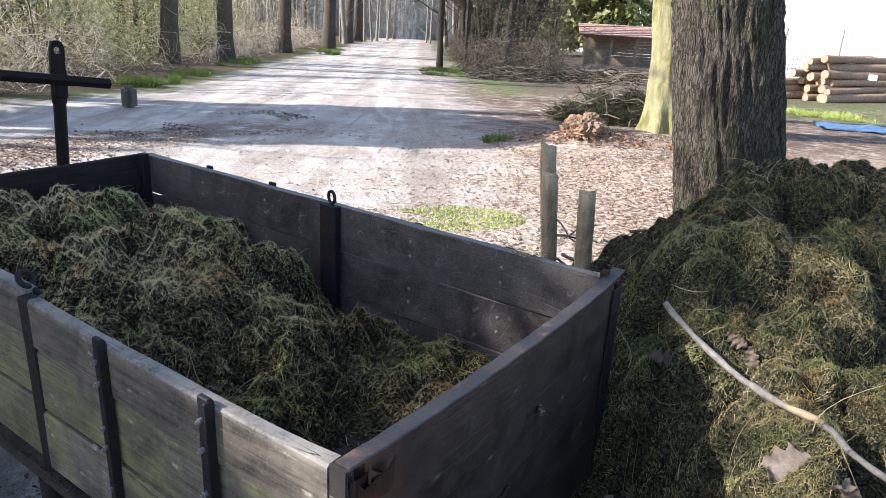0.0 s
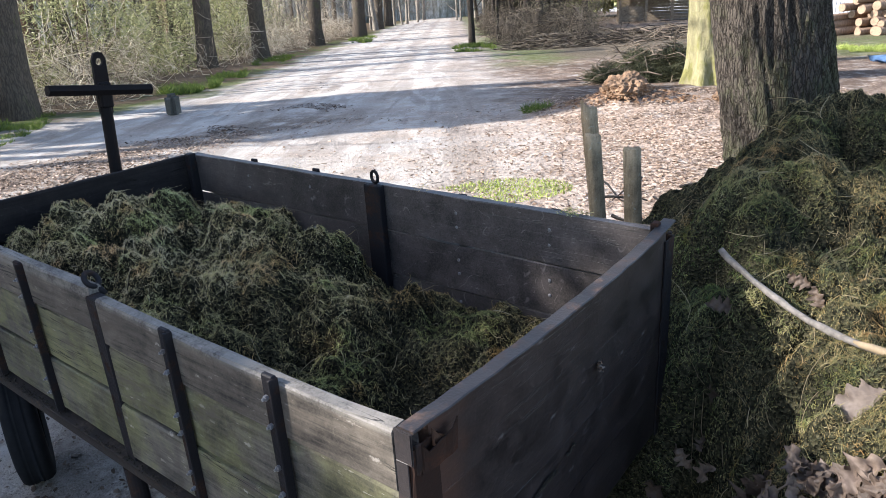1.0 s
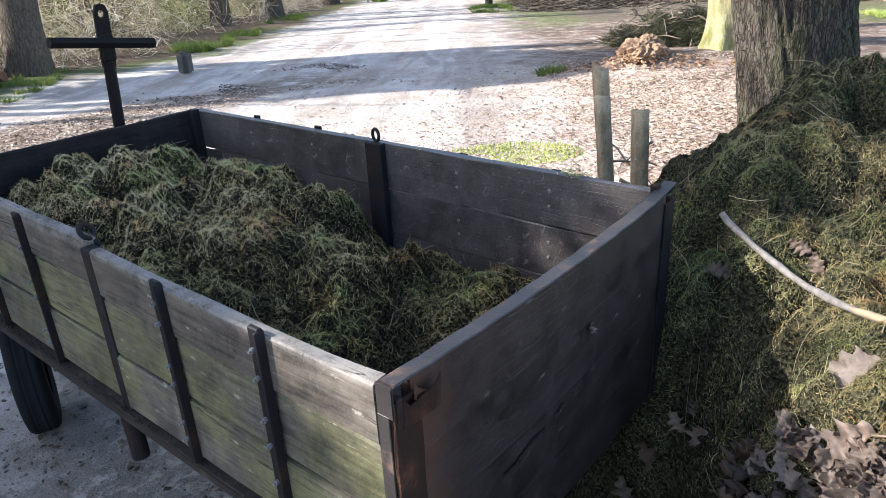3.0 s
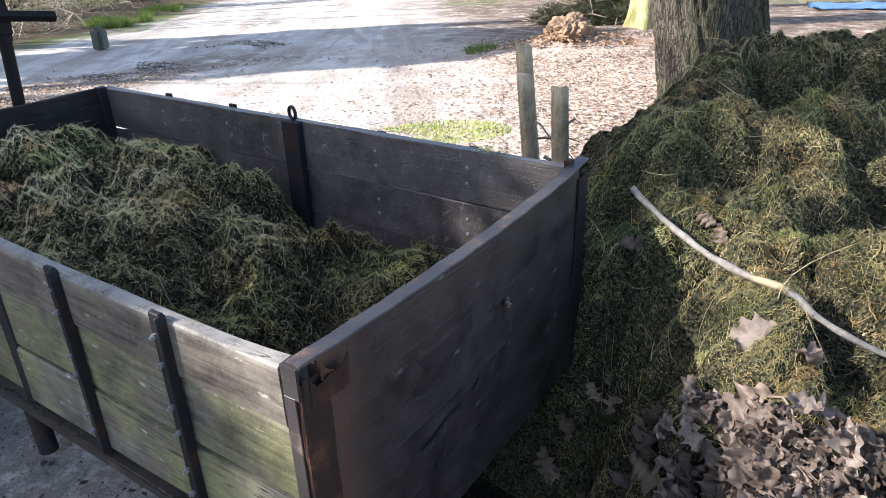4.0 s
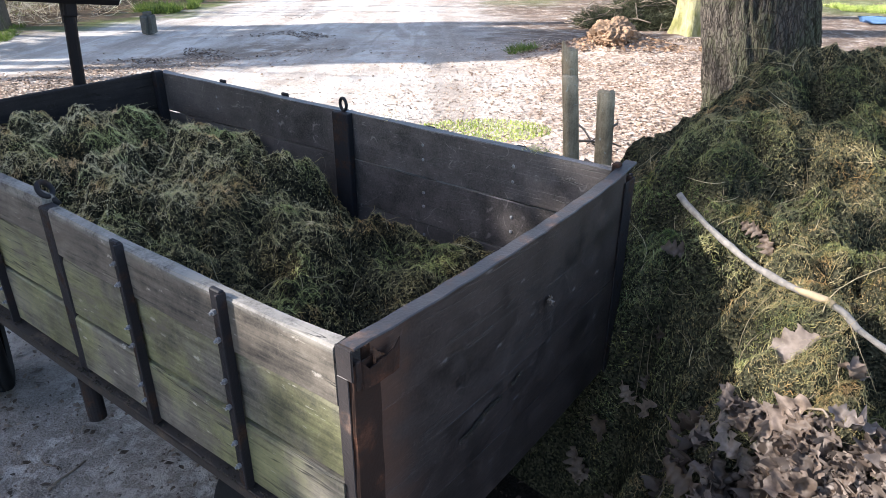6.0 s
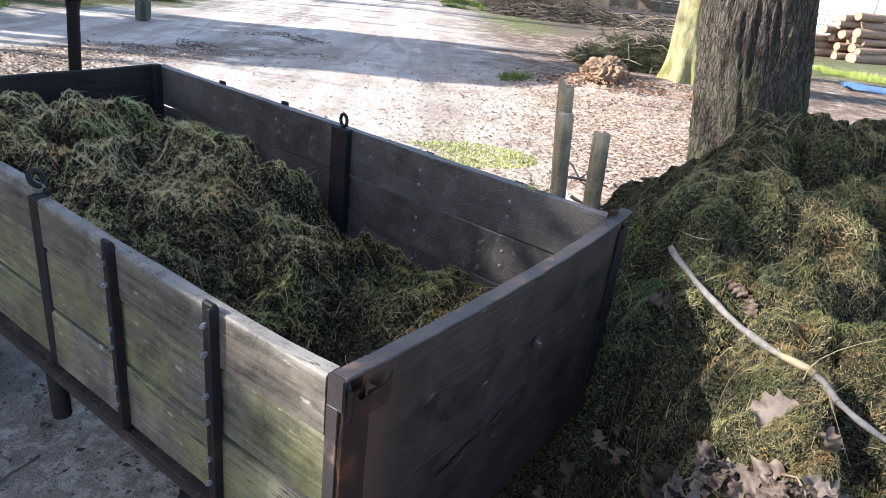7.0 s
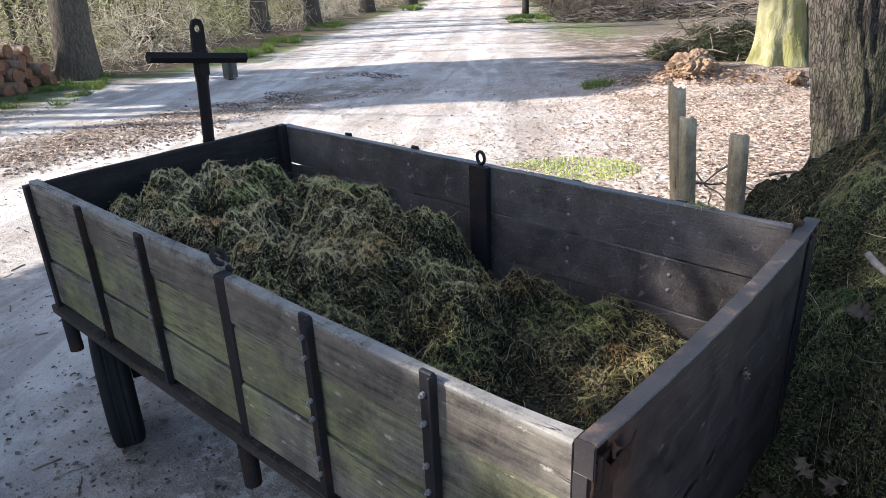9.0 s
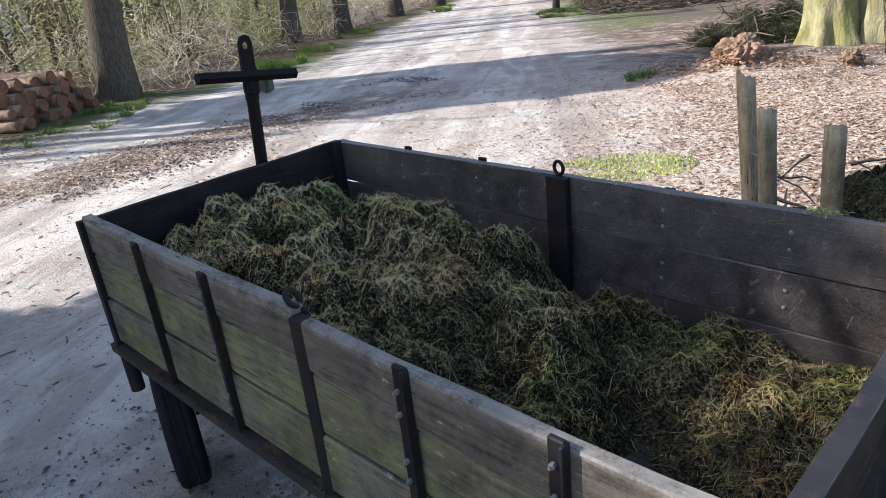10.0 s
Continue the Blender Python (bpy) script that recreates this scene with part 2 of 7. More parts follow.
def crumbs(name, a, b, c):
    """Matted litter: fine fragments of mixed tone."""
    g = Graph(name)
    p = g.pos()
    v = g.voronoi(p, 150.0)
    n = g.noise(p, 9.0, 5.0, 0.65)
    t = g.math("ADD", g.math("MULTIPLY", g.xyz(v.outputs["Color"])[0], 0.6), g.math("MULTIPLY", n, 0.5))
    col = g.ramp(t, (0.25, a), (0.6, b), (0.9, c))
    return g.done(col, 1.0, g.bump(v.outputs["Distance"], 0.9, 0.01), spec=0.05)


ROAD_U, ROAD_V = (0.799, 0.602), (-0.602, 0.799)     # along and across the track
FALL = 0.03                                          # the land falls gently along the track


def ground_material():
    g = Graph("ground_earth")
    p = g.pos()
    x, y, z = g.xyz(p)
    l = g.math("ADD", g.math("MULTIPLY", x, ROAD_U[0]), g.math("MULTIPLY", y, ROAD_U[1]))
    m = g.math("ADD", g.math("MULTIPLY", x, ROAD_V[0]), g.math("MULTIPLY", y, ROAD_V[1]))
    big = g.noise(p, 0.35, 4.0, 0.6)
    mid = g.noise(p, 1.7, 5.0, 0.62)
    fine = g.noise(p, 22.0, 6.0, 0.7)
    grit = g.noise(p, 120.0, 3.0, 0.7)
    wob = g.math("ADD", g.math("MULTIPLY", g.math("SUBTRACT", big, 0.5), 2.6), g.math("MULTIPLY", g.math("SUBTRACT", mid, 0.5), 1.6))
    mw = g.math("ADD", m, wob)
    sand = g.ramp(g.math("ADD", g.math("MULTIPLY", mid, 0.5), g.math("MULTIPLY", fine, 0.5)), (0.30, (0.30, 0.268, 0.24)), (0.52, (0.47, 0.43, 0.395)), (0.72, (0.60, 0.555, 0.515)))
    cell = g.voronoi(p, 26.0)
    litter = g.ramp(g.xyz(cell.outputs["Color"])[0], (0.0, (0.09, 0.06, 0.045)), (0.4, (0.30, 0.21, 0.155)), (0.8, (0.50, 0.38, 0.295)), (1.0, (0.66, 0.54, 0.45)))
    litter = g.mix(g.step(mid, 0.35, 0.7, 0.0, 0.5), litter, (0.40, 0.31, 0.25))
    grassy = g.ramp(fine, (0.3, (0.04, 0.065, 0.015)), (0.7, (0.12, 0.17, 0.04)))
    floor = g.ramp(g.math("ADD", g.math("MULTIPLY", cell.outputs["Distance"], 6.0), 0.1), (0.2, (0.20, 0.14, 0.09)), (0.8, (0.10, 0.07, 0.045)))
    deep = g.math("MULTIPLY", g.step(l, 8.0, 11.5), g.step(mw, 0.6, -0.9))
    litter = g.mix(g.math("MULTIPLY", deep, g.step(g.noise(p, 2.6, 6.0, 0.72), 0.34, 0.54, 0.45, 1.0)), litter, g.mix(g.step(cell.outputs["Distance"], 0.008, 0.03), (0.26, 0.185, 0.145), (0.10, 0.068, 0.05)))
    tan = g.step(g.noise(p, 1.15, 5.0, 0.6, 0.8), 0.46, 0.66, 0.0, 0.5)
    sand = g.mix(tan, sand, g.mix(g.step(fine, 0.3, 0.7), (0.20, 0.145, 0.11), (0.36, 0.28, 0.22)))
    # leaves lie thinly in drifts on the sandy track as well
    drift = g.math("MULTIPLY", g.step(g.noise(p, 0.8, 6.0, 0.72, 1.2), 0.52, 0.62), g.step(fine, 0.4, 0.62))
    col = g.mix(g.math("MULTIPLY", drift, 0.75), sand, litter)
    rut = g.math("SINE", g.math("MULTIPLY", g.math("ADD", m, g.math("MULTIPLY", big, 1.2)), 3.6))
    col = g.mix(g.step(g.math("ADD", rut, g.math("MULTIPLY", g.math("SUBTRACT", mid, 0.5), 3.0)), 0.1, 1.1, 0.0, 0.6), col, g.mix(g.step(fine, 0.35, 0.65), (0.20, 0.165, 0.14), (0.36, 0.31, 0.27)))
    col = g.mix(g.math("MULTIPLY", g.step(mw, 1.2, -2.6), g.step(g.noise(p, 3.2, 5.0, 0.7), 0.30, 0.52, 0.35, 1.0)), col, litter)
    way = g.nt.nodes.new("ShaderNodeCombineXYZ")
    g.plug(way.inputs[0], g.math("MULTIPLY", l, 0.45))
    g.plug(way.inputs[1], g.math("MULTIPLY", m, 2.4))
    streak = g.step(g.math("ADD", g.noise(way.outputs[0], 1.0, 6.0, 0.68, 0.6), g.math("MULTIPLY", g.math("SUBTRACT", fine, 0.5), 0.35)), 0.47, 0.58)
    blot = g.step(g.math("ADD", g.noise(p, 2.3, 6.0, 0.72), g.math("MULTIPLY", g.math("SUBTRACT", fine, 0.5), 0.5)), 0.54, 0.70)
    strip = g.math("ABSOLUTE", g.math("SUBTRACT", g.math("ADD", y, g.math("MULTIPLY", g.math("SUBTRACT", mid, 0.5), 1.8)), 8.5))
    strip = g.math("MULTIPLY", g.step(strip, 1.0, 0.4), g.math("MULTIPLY", g.step(x, 8.6, 6.8), g.step(g.noise(p, 2.6, 5.0, 0.7), 0.36, 0.52)))
    col = g.mix(g.math("MULTIPLY", strip, 0.8), col, g.mix(g.step(grit, 0.35, 0.65), (0.10, 0.07, 0.052), (0.26, 0.20, 0.155)))
    dirt = g.math("MULTIPLY", g.math("MAXIMUM", streak, g.math("MULTIPLY", blot, 0.6)), g.step(mw, -1.8, 0.4))
    col = g.mix(g.math("MULTIPLY", dirt, 0.42), col, g.mix(g.step(grit, 0.35, 0.65), (0.09, 0.07, 0.058), (0.23, 0.19, 0.16)))
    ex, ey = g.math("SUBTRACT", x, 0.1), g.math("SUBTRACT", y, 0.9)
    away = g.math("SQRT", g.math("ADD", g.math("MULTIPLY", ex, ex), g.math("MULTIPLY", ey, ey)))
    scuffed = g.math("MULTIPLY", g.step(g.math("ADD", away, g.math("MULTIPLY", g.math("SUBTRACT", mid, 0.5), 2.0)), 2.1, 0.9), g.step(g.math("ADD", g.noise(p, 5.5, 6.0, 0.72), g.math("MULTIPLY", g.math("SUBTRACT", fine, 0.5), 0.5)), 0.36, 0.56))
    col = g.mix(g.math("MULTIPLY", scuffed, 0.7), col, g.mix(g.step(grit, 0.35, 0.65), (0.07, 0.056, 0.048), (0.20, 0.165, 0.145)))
    # dark earth round the heap's foot, with the shade under the gate painted in
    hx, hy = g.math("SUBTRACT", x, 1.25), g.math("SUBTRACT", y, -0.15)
    gate_shade = g.math("SQRT", g.math("ADD", g.math("MULTIPLY", hx, hx), g.math("MULTIPLY", hy, hy)))
    gate_shade = g.step(g.math("ADD", gate_shade, g.math("MULTIPLY", g.math("SUBTRACT", fine, 0.5), 0.5)), 1.05, 0.75)
    col = g.mix(gate_shade, col, g.mix(g.step(grit, 0.35, 0.65), (0.008, 0.0065, 0.005), (0.03, 0.024, 0.018)))
    edge = g.step(l, 11.0, 17.0, 7.3, 5.6)
    woods = g.step(g.math("SUBTRACT", mw, edge), -0.3, 0.7)
    col = g.mix(woods, col, floor)
    band = g.math("MULTIPLY", g.step(g.math("SUBTRACT", mw, edge), -0.5, 0.3), g.step(g.math("SUBTRACT", mw, edge), 2.2, 0.9))
    band = g.math("MULTIPLY", band, g.step(g.noise(p, 0.9, 3.0, 0.6), 0.42, 0.56))
    right = g.math("MULTIPLY", g.step(mw, -0.9, -1.4), g.step(mw, -4.2, -2.6))
    right = g.math("MULTIPLY", right, g.math("MULTIPLY", g.step(l, 17.0, 21.0), g.step(g.noise(p, 0.7, 3.0, 0.6), 0.36, 0.5)))
    field = g.math("MULTIPLY", g.step(l, 14.5, 16.5), g.math("MULTIPLY", g.step(m, -8.0, -9.5), g.step(l, 23.0, 20.0)))
    green = g.math("MAXIMUM", g.math("MAXIMUM", band, right), g.math("MULTIPLY", field, g.step(mid, 0.36, 0.5)))
    verge = g.math("MULTIPLY", g.step(l, 18.5, 21.0), g.step(mw, -2.2, -3.6))
    col = g.mix(g.math("MULTIPLY", verge, g.step(l, 34.0, 30.0, 0.25, 0.85)), col, g.mix(g.step(fine, 0.35, 0.65), (0.045, 0.036, 0.025), (0.16, 0.13, 0.09)))
    col = g.mix(g.math("MULTIPLY", green, 0.55), col, grassy)
    # field beyond the fence whitened: glare and haze are in its colour
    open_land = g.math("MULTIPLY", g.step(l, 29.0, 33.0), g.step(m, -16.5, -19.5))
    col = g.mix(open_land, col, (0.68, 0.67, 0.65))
    h = g.math("ADD", g.math("MULTIPLY", fine, 0.8), g.math("ADD", g.math("MULTIPLY", grit, 0.25), g.math("MULTIPLY", mid, 1.2)))
    return g.done(col, 0.92, g.bump(h, 0.85, 0.04), spec=0.12)


M_GROUND = ground_material()
M_SIDE = wood("grey_side_wood", (0.195, 0.170, 0.138), (0.013, 0.012, 0.012), (0.118, 0.114, 0.050), along=1, streak=0.28, split=0.9, bleach=0.35, scratch=0.1, worn=0.5, stain=1.0, gloss=0.35, nick=0.8)
M_TOPS = wood("grey_top_wood", (0.170, 0.142, 0.113), (0.012, 0.010, 0.009), along=1, streak=0.30, split=0.9, bleach=0.3, scratch=0.1, worn=0.45, stain=1.0, gloss=0.35, nick=0.8)
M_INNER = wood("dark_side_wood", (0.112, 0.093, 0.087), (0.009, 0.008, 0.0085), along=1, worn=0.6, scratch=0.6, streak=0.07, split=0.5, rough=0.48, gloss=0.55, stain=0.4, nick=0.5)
# front boards: dark paint, with the shade they stand in put into it
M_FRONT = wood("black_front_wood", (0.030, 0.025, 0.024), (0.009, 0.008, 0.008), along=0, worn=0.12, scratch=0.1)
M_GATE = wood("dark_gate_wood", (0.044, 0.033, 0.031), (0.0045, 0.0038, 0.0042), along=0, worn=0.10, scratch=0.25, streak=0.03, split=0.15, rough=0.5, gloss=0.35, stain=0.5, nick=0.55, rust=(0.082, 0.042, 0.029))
M_FLOOR = wood("floor_wood", (0.06, 0.05, 0.04), (0.02, 0.018, 0.015), along=1, worn=0.1)
M_IRON = iron("black_iron", (0.014, 0.013, 0.015), (0.050, 0.029, 0.020), 0.35, 0.6)
M_RUST = iron("rusty_iron", (0.020, 0.015, 0.014), (0.060, 0.031, 0.022), 0.5, 0.6)
M_CHANNEL = iron("rusty_channel", (0.024, 0.014, 0.011), (0.078, 0.036, 0.023), 0.5, 0.7)
M_LUG = iron("torn_rust", (0.07, 0.04, 0.028), (0.14, 0.062, 0.032), 0.6, 0.7)
M_RAIL = iron("dusty_rail", (0.032, 0.027, 0.025), (0.10, 0.076, 0.06), 0.35, 0.7)
M_CAP = iron("gate_iron", (0.030, 0.025, 0.025), (0.14, 0.088, 0.066), 0.32, 0.46, 0.35)
M_BOLT = iron("zinc_bolt", (0.16, 0.16, 0.168), (0.13, 0.10, 0.08), 0.3, 0.35, 0.5)
M_RUBBER = plain("tyre_rubber", (0.012, 0.0125, 0.014), 0.8, 0.3, 40.0, spec=0.08)
M_PAINT = iron("black_paint", (0.008, 0.0065, 0.007), (0.03, 0.018, 0.014), 0.2, 0.65)
# load moss darkens to the rear, where the hollow's shade is in its colour
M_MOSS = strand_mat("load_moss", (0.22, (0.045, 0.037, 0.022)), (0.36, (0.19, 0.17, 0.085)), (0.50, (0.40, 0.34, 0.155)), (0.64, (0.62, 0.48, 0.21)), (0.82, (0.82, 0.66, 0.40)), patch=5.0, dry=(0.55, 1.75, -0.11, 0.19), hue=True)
M_HEAP = strand_mat("heap_moss", (0.24, (0.026, 0.027, 0.016)), (0.40, (0.105, 0.112, 0.060)), (0.56, (0.215, 0.195, 0.093)), (0.72, (0.31, 0.228, 0.096)), (0.92, (0.52, 0.42, 0.25)), patch=3.6, hue=True, lush=(1.20, 0.15, 0.42))
# base sheets near black: the shade between the stems is in their colour
M_THATCH = crumbs("load_gap_shade", (0.008, 0.007, 0.005), (0.030, 0.026, 0.015), (0.10, 0.082, 0.046))
M_MAT = crumbs("heap_gap_shade", (0.009, 0.009, 0.006), (0.034, 0.033, 0.020), (0.085, 0.075, 0.045))
M_STRAW = leaf_mat("pale_straw", (0.16, 0.12, 0.07), (0.34, 0.27, 0.16), (0.55, 0.46, 0.30))
M_HOLE = plain("slot_dark", (0.008, 0.007, 0.006), 1.0, 0.5, 60.0)
M_BROWN = strand_mat("brown_brush", (0.2, (0.018, 0.014, 0.012)), (0.5, (0.060, 0.047, 0.036)), (0.85, (0.24, 0.20, 0.155)), patch=0.6, gloss=0.8)
M_LEAF = leaf_mat("oak_leaf_brown", (0.07, 0.047, 0.034), (0.13, 0.092, 0.070), (0.23, 0.17, 0.135), per="object")
M_PALE = leaf_mat("oak_leaf_pale", (0.19, 0.145, 0.12), (0.21, 0.162, 0.135), (0.23, 0.178, 0.148), per="object")
M_LITTER = leaf_mat("leaf_litter", (0.12, 0.075, 0.05), (0.38, 0.27, 0.195), (0.66, 0.52, 0.42))
# brown leaves darkened further: the track's shade is in their colour
M_DRIFT = leaf_mat("shaded_leaf_drift", (0.035, 0.023, 0.016), (0.12, 0.078, 0.054), (0.30, 0.215, 0.16))
M_BED = leaf_mat("dead_leaf_bed", (0.030, 0.022, 0.018), (0.105, 0.079, 0.066), (0.235, 0.186, 0.158))
M_CRUMB = leaf_mat("broken_leaf", (0.045, 0.03, 0.02), (0.12, 0.085, 0.062), (0.25, 0.185, 0.145))
M_GRASS = strand_mat("fresh_grass", (0.2, (0.035, 0.065, 0.012)), (0.5, (0.09, 0.14, 0.026)), (0.8, (0.19, 0.23, 0.05)))
M_YGRASS = strand_mat("young_grass", (0.2, (0.12, 0.17, 0.03)), (0.5, (0.30, 0.36, 0.08)), (0.8, (0.46, 0.50, 0.16)))
M_OAK = bark("oak_bark", (0.145, 0.122, 0.102), (0.016, 0.013, 0.011), (0.070, 0.078, 0.040), 0.40, 3.2, 0.62)
M_BEECH = bark("mossy_bark", (0.36, 0.33, 0.19), (0.09, 0.075, 0.04), (0.16, 0.155, 0.045), 0.45, 0.5, 0.22)
M_TRUNK = bark("forest_bark", (0.15, 0.122, 0.095), (0.028, 0.023, 0.019), (0.11, 0.115, 0.05), 0.18, 1.3, 0.5)
# dark stems, with the wood's shade over the thicket put into the bark
M_STEM = bark("shaded_stem_bark", (0.075, 0.062, 0.05), (0.016, 0.013, 0.011), (0.07, 0.075, 0.03), 0.18, 1.3, 0.5)
# bark of the far trees, paled by distance haze in its colour
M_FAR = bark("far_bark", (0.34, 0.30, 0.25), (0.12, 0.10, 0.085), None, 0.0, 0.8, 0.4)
M_PINE = bark("pine_bark", (0.24, 0.14, 0.09), (0.08, 0.05, 0.035), None, 0.0, 0.9)
M_ROOT = plain("root_earth", (0.17, 0.108, 0.068), 0.95, 0.85, 20.0, depth=0.03)
M_ORANGE = leaf_mat("rotten_bark", (0.10, 0.055, 0.03), (0.30, 0.17, 0.095), (0.52, 0.34, 0.21))
M_TWIG = plain("dry_twig", (0.16, 0.125, 0.095), 0.85, 0.4, 20.0)
M_BRUSH = strand_mat("bramble_stems", (0.26, (0.03, 0.023, 0.018)), (0.48, (0.32, 0.255, 0.185)), (0.72, (0.80, 0.71, 0.57)), patch=0.9, gloss=0.8)
M_NEEDLE = strand_mat("conifer_needles", (0.2, (0.012, 0.014, 0.008)), (0.5, (0.044, 0.048, 0.026)), (0.8, (0.14, 0.14, 0.08)), patch=1.5)
M_EVER = strand_mat("evergreen_leaves", (0.2, (0.035, 0.048, 0.018)), (0.5, (0.17, 0.18, 0.06)), (0.8, (0.36, 0.36, 0.15)), patch=0.9, gloss=0.5)
M_UNDER = strand_mat("understorey_leaves", (0.2, (0.05, 0.055, 0.022)), (0.5, (0.24, 0.245, 0.10)), (0.8, (0.58, 0.55, 0.28)), patch=0.5, gloss=0.5)
M_DIM = strand_mat("dim_shrub_leaves", (0.2, (0.018, 0.018, 0.011)), (0.5, (0.06, 0.055, 0.033)), (0.8, (0.17, 0.14, 0.09)), patch=0.4, gloss=0.6)
M_BARE = plain("stripped_wood", (0.27, 0.205, 0.13), 0.8, 0.35, 40.0)
M_EARTH = plain("dark_earth", (0.11, 0.088, 0.074), 0.95, 0.5, 20.0)
M_STICK = plain("silver_stick", (0.135, 0.12, 0.108), 0.85, 0.5, 70.0)
M_POST = wood("post_wood", (0.54, 0.415, 0.26), (0.15, 0.112, 0.068), None, along=2, worn=0.5)
M_STONE = plain("grey_stone", (0.075, 0.072, 0.062), 0.9, 0.35, 30.0, depth=0.006)
M_LOGEND = plain("log_end", (0.27, 0.195, 0.135), 0.8, 0.45, 25.0)
M_LOGRED = plain("dark_log_end", (0.15, 0.068, 0.038), 0.85, 0.55, 18.0)
M_LOGBARK = bark("log_bark", (0.42, 0.285, 0.20), (0.12, 0.078, 0.055), None, 0.0, 0.8, 0.35)
M_TARP = plain("blue_tarp", (0.16, 0.27, 0.45), 0.4, 0.2, 12.0)
M_TILE = plain("red_roof_tile", (0.34, 0.20, 0.155), 0.8, 0.3, 9.0)
M_SHED = wood("shed_wood", (0.34, 0.27, 0.20), (0.10, 0.075, 0.055), along=0, worn=0.1)
M_WIRE = plain("fence_wire", (0.16, 0.165, 0.17), 0.5, 0.1, 10.0, metal=0.3)


# ---------------------------------------------------------------- mesh helpers
rng = np.random.default_rng(7)


def raw_mesh(name, verts, faces_flat, sizes, smooth=False):
    """A mesh from flat arrays: vertices (n, 3), face corners in one row, corners of each face."""
    me = bpy.data.meshes.new(name)
    verts, faces_flat, sizes = np.asarray(verts, np.float32), np.asarray(faces_flat, np.int32), np.asarray(sizes, np.int32)
    me.vertices.add(len(verts))
    me.vertices.foreach_set("co", verts.ravel())
    me.loops.add(len(faces_flat))
    me.loops.foreach_set("vertex_index", faces_flat)
    me.polygons.add(len(sizes))
    me.polygons.foreach_set("loop_start", np.concatenate(([0], np.cumsum(sizes)[:-1])).astype(np.int32))
    me.polygons.foreach_set("use_smooth", np.full(len(sizes), smooth))
    me.update(calc_edges=True)
    return me


def empty(name, at=(0, 0, 0), rz=0.0):
    ob = new(name)
    ob.empty_display_size = 0.1
    ob.matrix_world = pose(*at, 0, 0, rz)
    return ob


def link_mesh(name, me, material, parent=None, at=(0, 0, 0), rot=(0, 0, 0), label=""):
    ob = new(name, me)
    if material and not me.materials:
        me.materials.append(material)
    ob.matrix_basis = pose(*at, *rot)
    ob.parent = parent
    if label:
        tagged(ob, label)
    return ob


def part(name, bm, material, parent, label="", at=(0, 0, 0), rot=(0, 0, 0), smooth=False):
    me = bpy.data.meshes.new(name)
    bm.normal_update()
    bm.to_mesh(me)
    bm.free()
    if smooth:
        me.polygons.foreach_set("use_smooth", np.full(len(me.polygons), True))
    return link_mesh(name, me, material, parent, at, rot, label)


def box_bm(size, bevel=0.003, segs=1, centre=(0, 0, 0)):
    bm = bmesh.new()
    bmesh.ops.create_cube(bm, size=1.0, matrix=Matrix.Translation(centre) @ Matrix.Diagonal((*size, 1)))
    if bevel:
        bmesh.ops.bevel(bm, geom=list(bm.edges), offset=bevel, segments=segs, affect="EDGES")
    return bm


def plank_bm(length, h, th, axis="y", seed=0, rough=0.0018, segs=18, bow=0.0, warp=0.0, c=0.0042):
    """A worn plank along one level axis: rounded long edges, uneven faces, slightly chewed ends."""
    prof = [(-th / 2, -h / 2 + c), (-th / 2 + c, -h / 2), (th / 2 - c, -h / 2), (th / 2, -h / 2 + c),
            (th / 2, h / 2 - c), (th / 2 - c, h / 2), (-th / 2 + c, h / 2), (-th / 2, h / 2 - c)]
    bm = bmesh.new()
    rings = []
    for i in range(segs + 1):
        s = (i / segs - 0.5) * length
        ring = []
        for j, (a, b) in enumerate(prof):
            n = noise.noise_vector(Vector((s * 5.0 + seed * 9.1, j * 1.7 + seed, b * 7)))
            fade = 2.2 if i in (0, segs) else 1.0
            a2 = a + n.x * rough + bow * (1 - (2 * s / length) ** 2)
            b2 = b + n.y * rough * (2.2 if b > 0 else 1.0) * fade - warp * (1 - (2 * s / length) ** 2)
            s2 = s + (n.z * 0.004 if i in (0, segs) else 0)
            ring.append(bm.verts.new((a2, s2, b2) if axis == "y" else (s2, a2, b2)))
        rings.append(ring)
    for r0, r1 in zip(rings, rings[1:]):
        for j in range(8):
            bm.faces.new((r0[j], r0[(j + 1) % 8], r1[(j + 1) % 8], r1[j]))
    bm.faces.new(rings[0][::-1])
    bm.faces.new(rings[-1])
    bmesh.ops.recalc_face_normals(bm, faces=list(bm.faces))
    return bm


def tube_arrays(points, radii, k=8, base=0, cap=True):
    """Rings of k corners along a polyline, with a parallel frame."""
    P = np.asarray(points, float)
    R = np.broadcast_to(np.asarray(radii, float), (len(P),))
    T = np.gradient(P, axis=0)
    T /= np.linalg.norm(T, axis=1)[:, None] + 1e-9
    up = np.array([0.0, 0, 1]) if abs(T[0][2]) < 0.9 else np.array([1.0, 0, 0])
    A = np.cross(T, up)
    A /= np.linalg.norm(A, axis=1)[:, None] + 1e-9
    B = np.cross(T, A)
    ang = np.arange(k) * 2 * np.pi / k
    V = (P[:, None, :] + R[:, None, None] * (np.cos(ang)[None, :, None] * A[:, None, :] + np.sin(ang)[None, :, None] * B[:, None, :])).reshape(-1, 3)
    F, S = [], []
    for i in range(len(P) - 1):
        for j in range(k):
            F += [base + i * k + j, base + i * k + (j + 1) % k, base + (i + 1) * k + (j + 1) % k, base + (i + 1) * k + j]
            S.append(4)
    if cap:
        F += [base + j for j in range(k)][::-1] + [base + (len(P) - 1) * k + j for j in range(k)]
        S += [k, k]
    return V, F, S


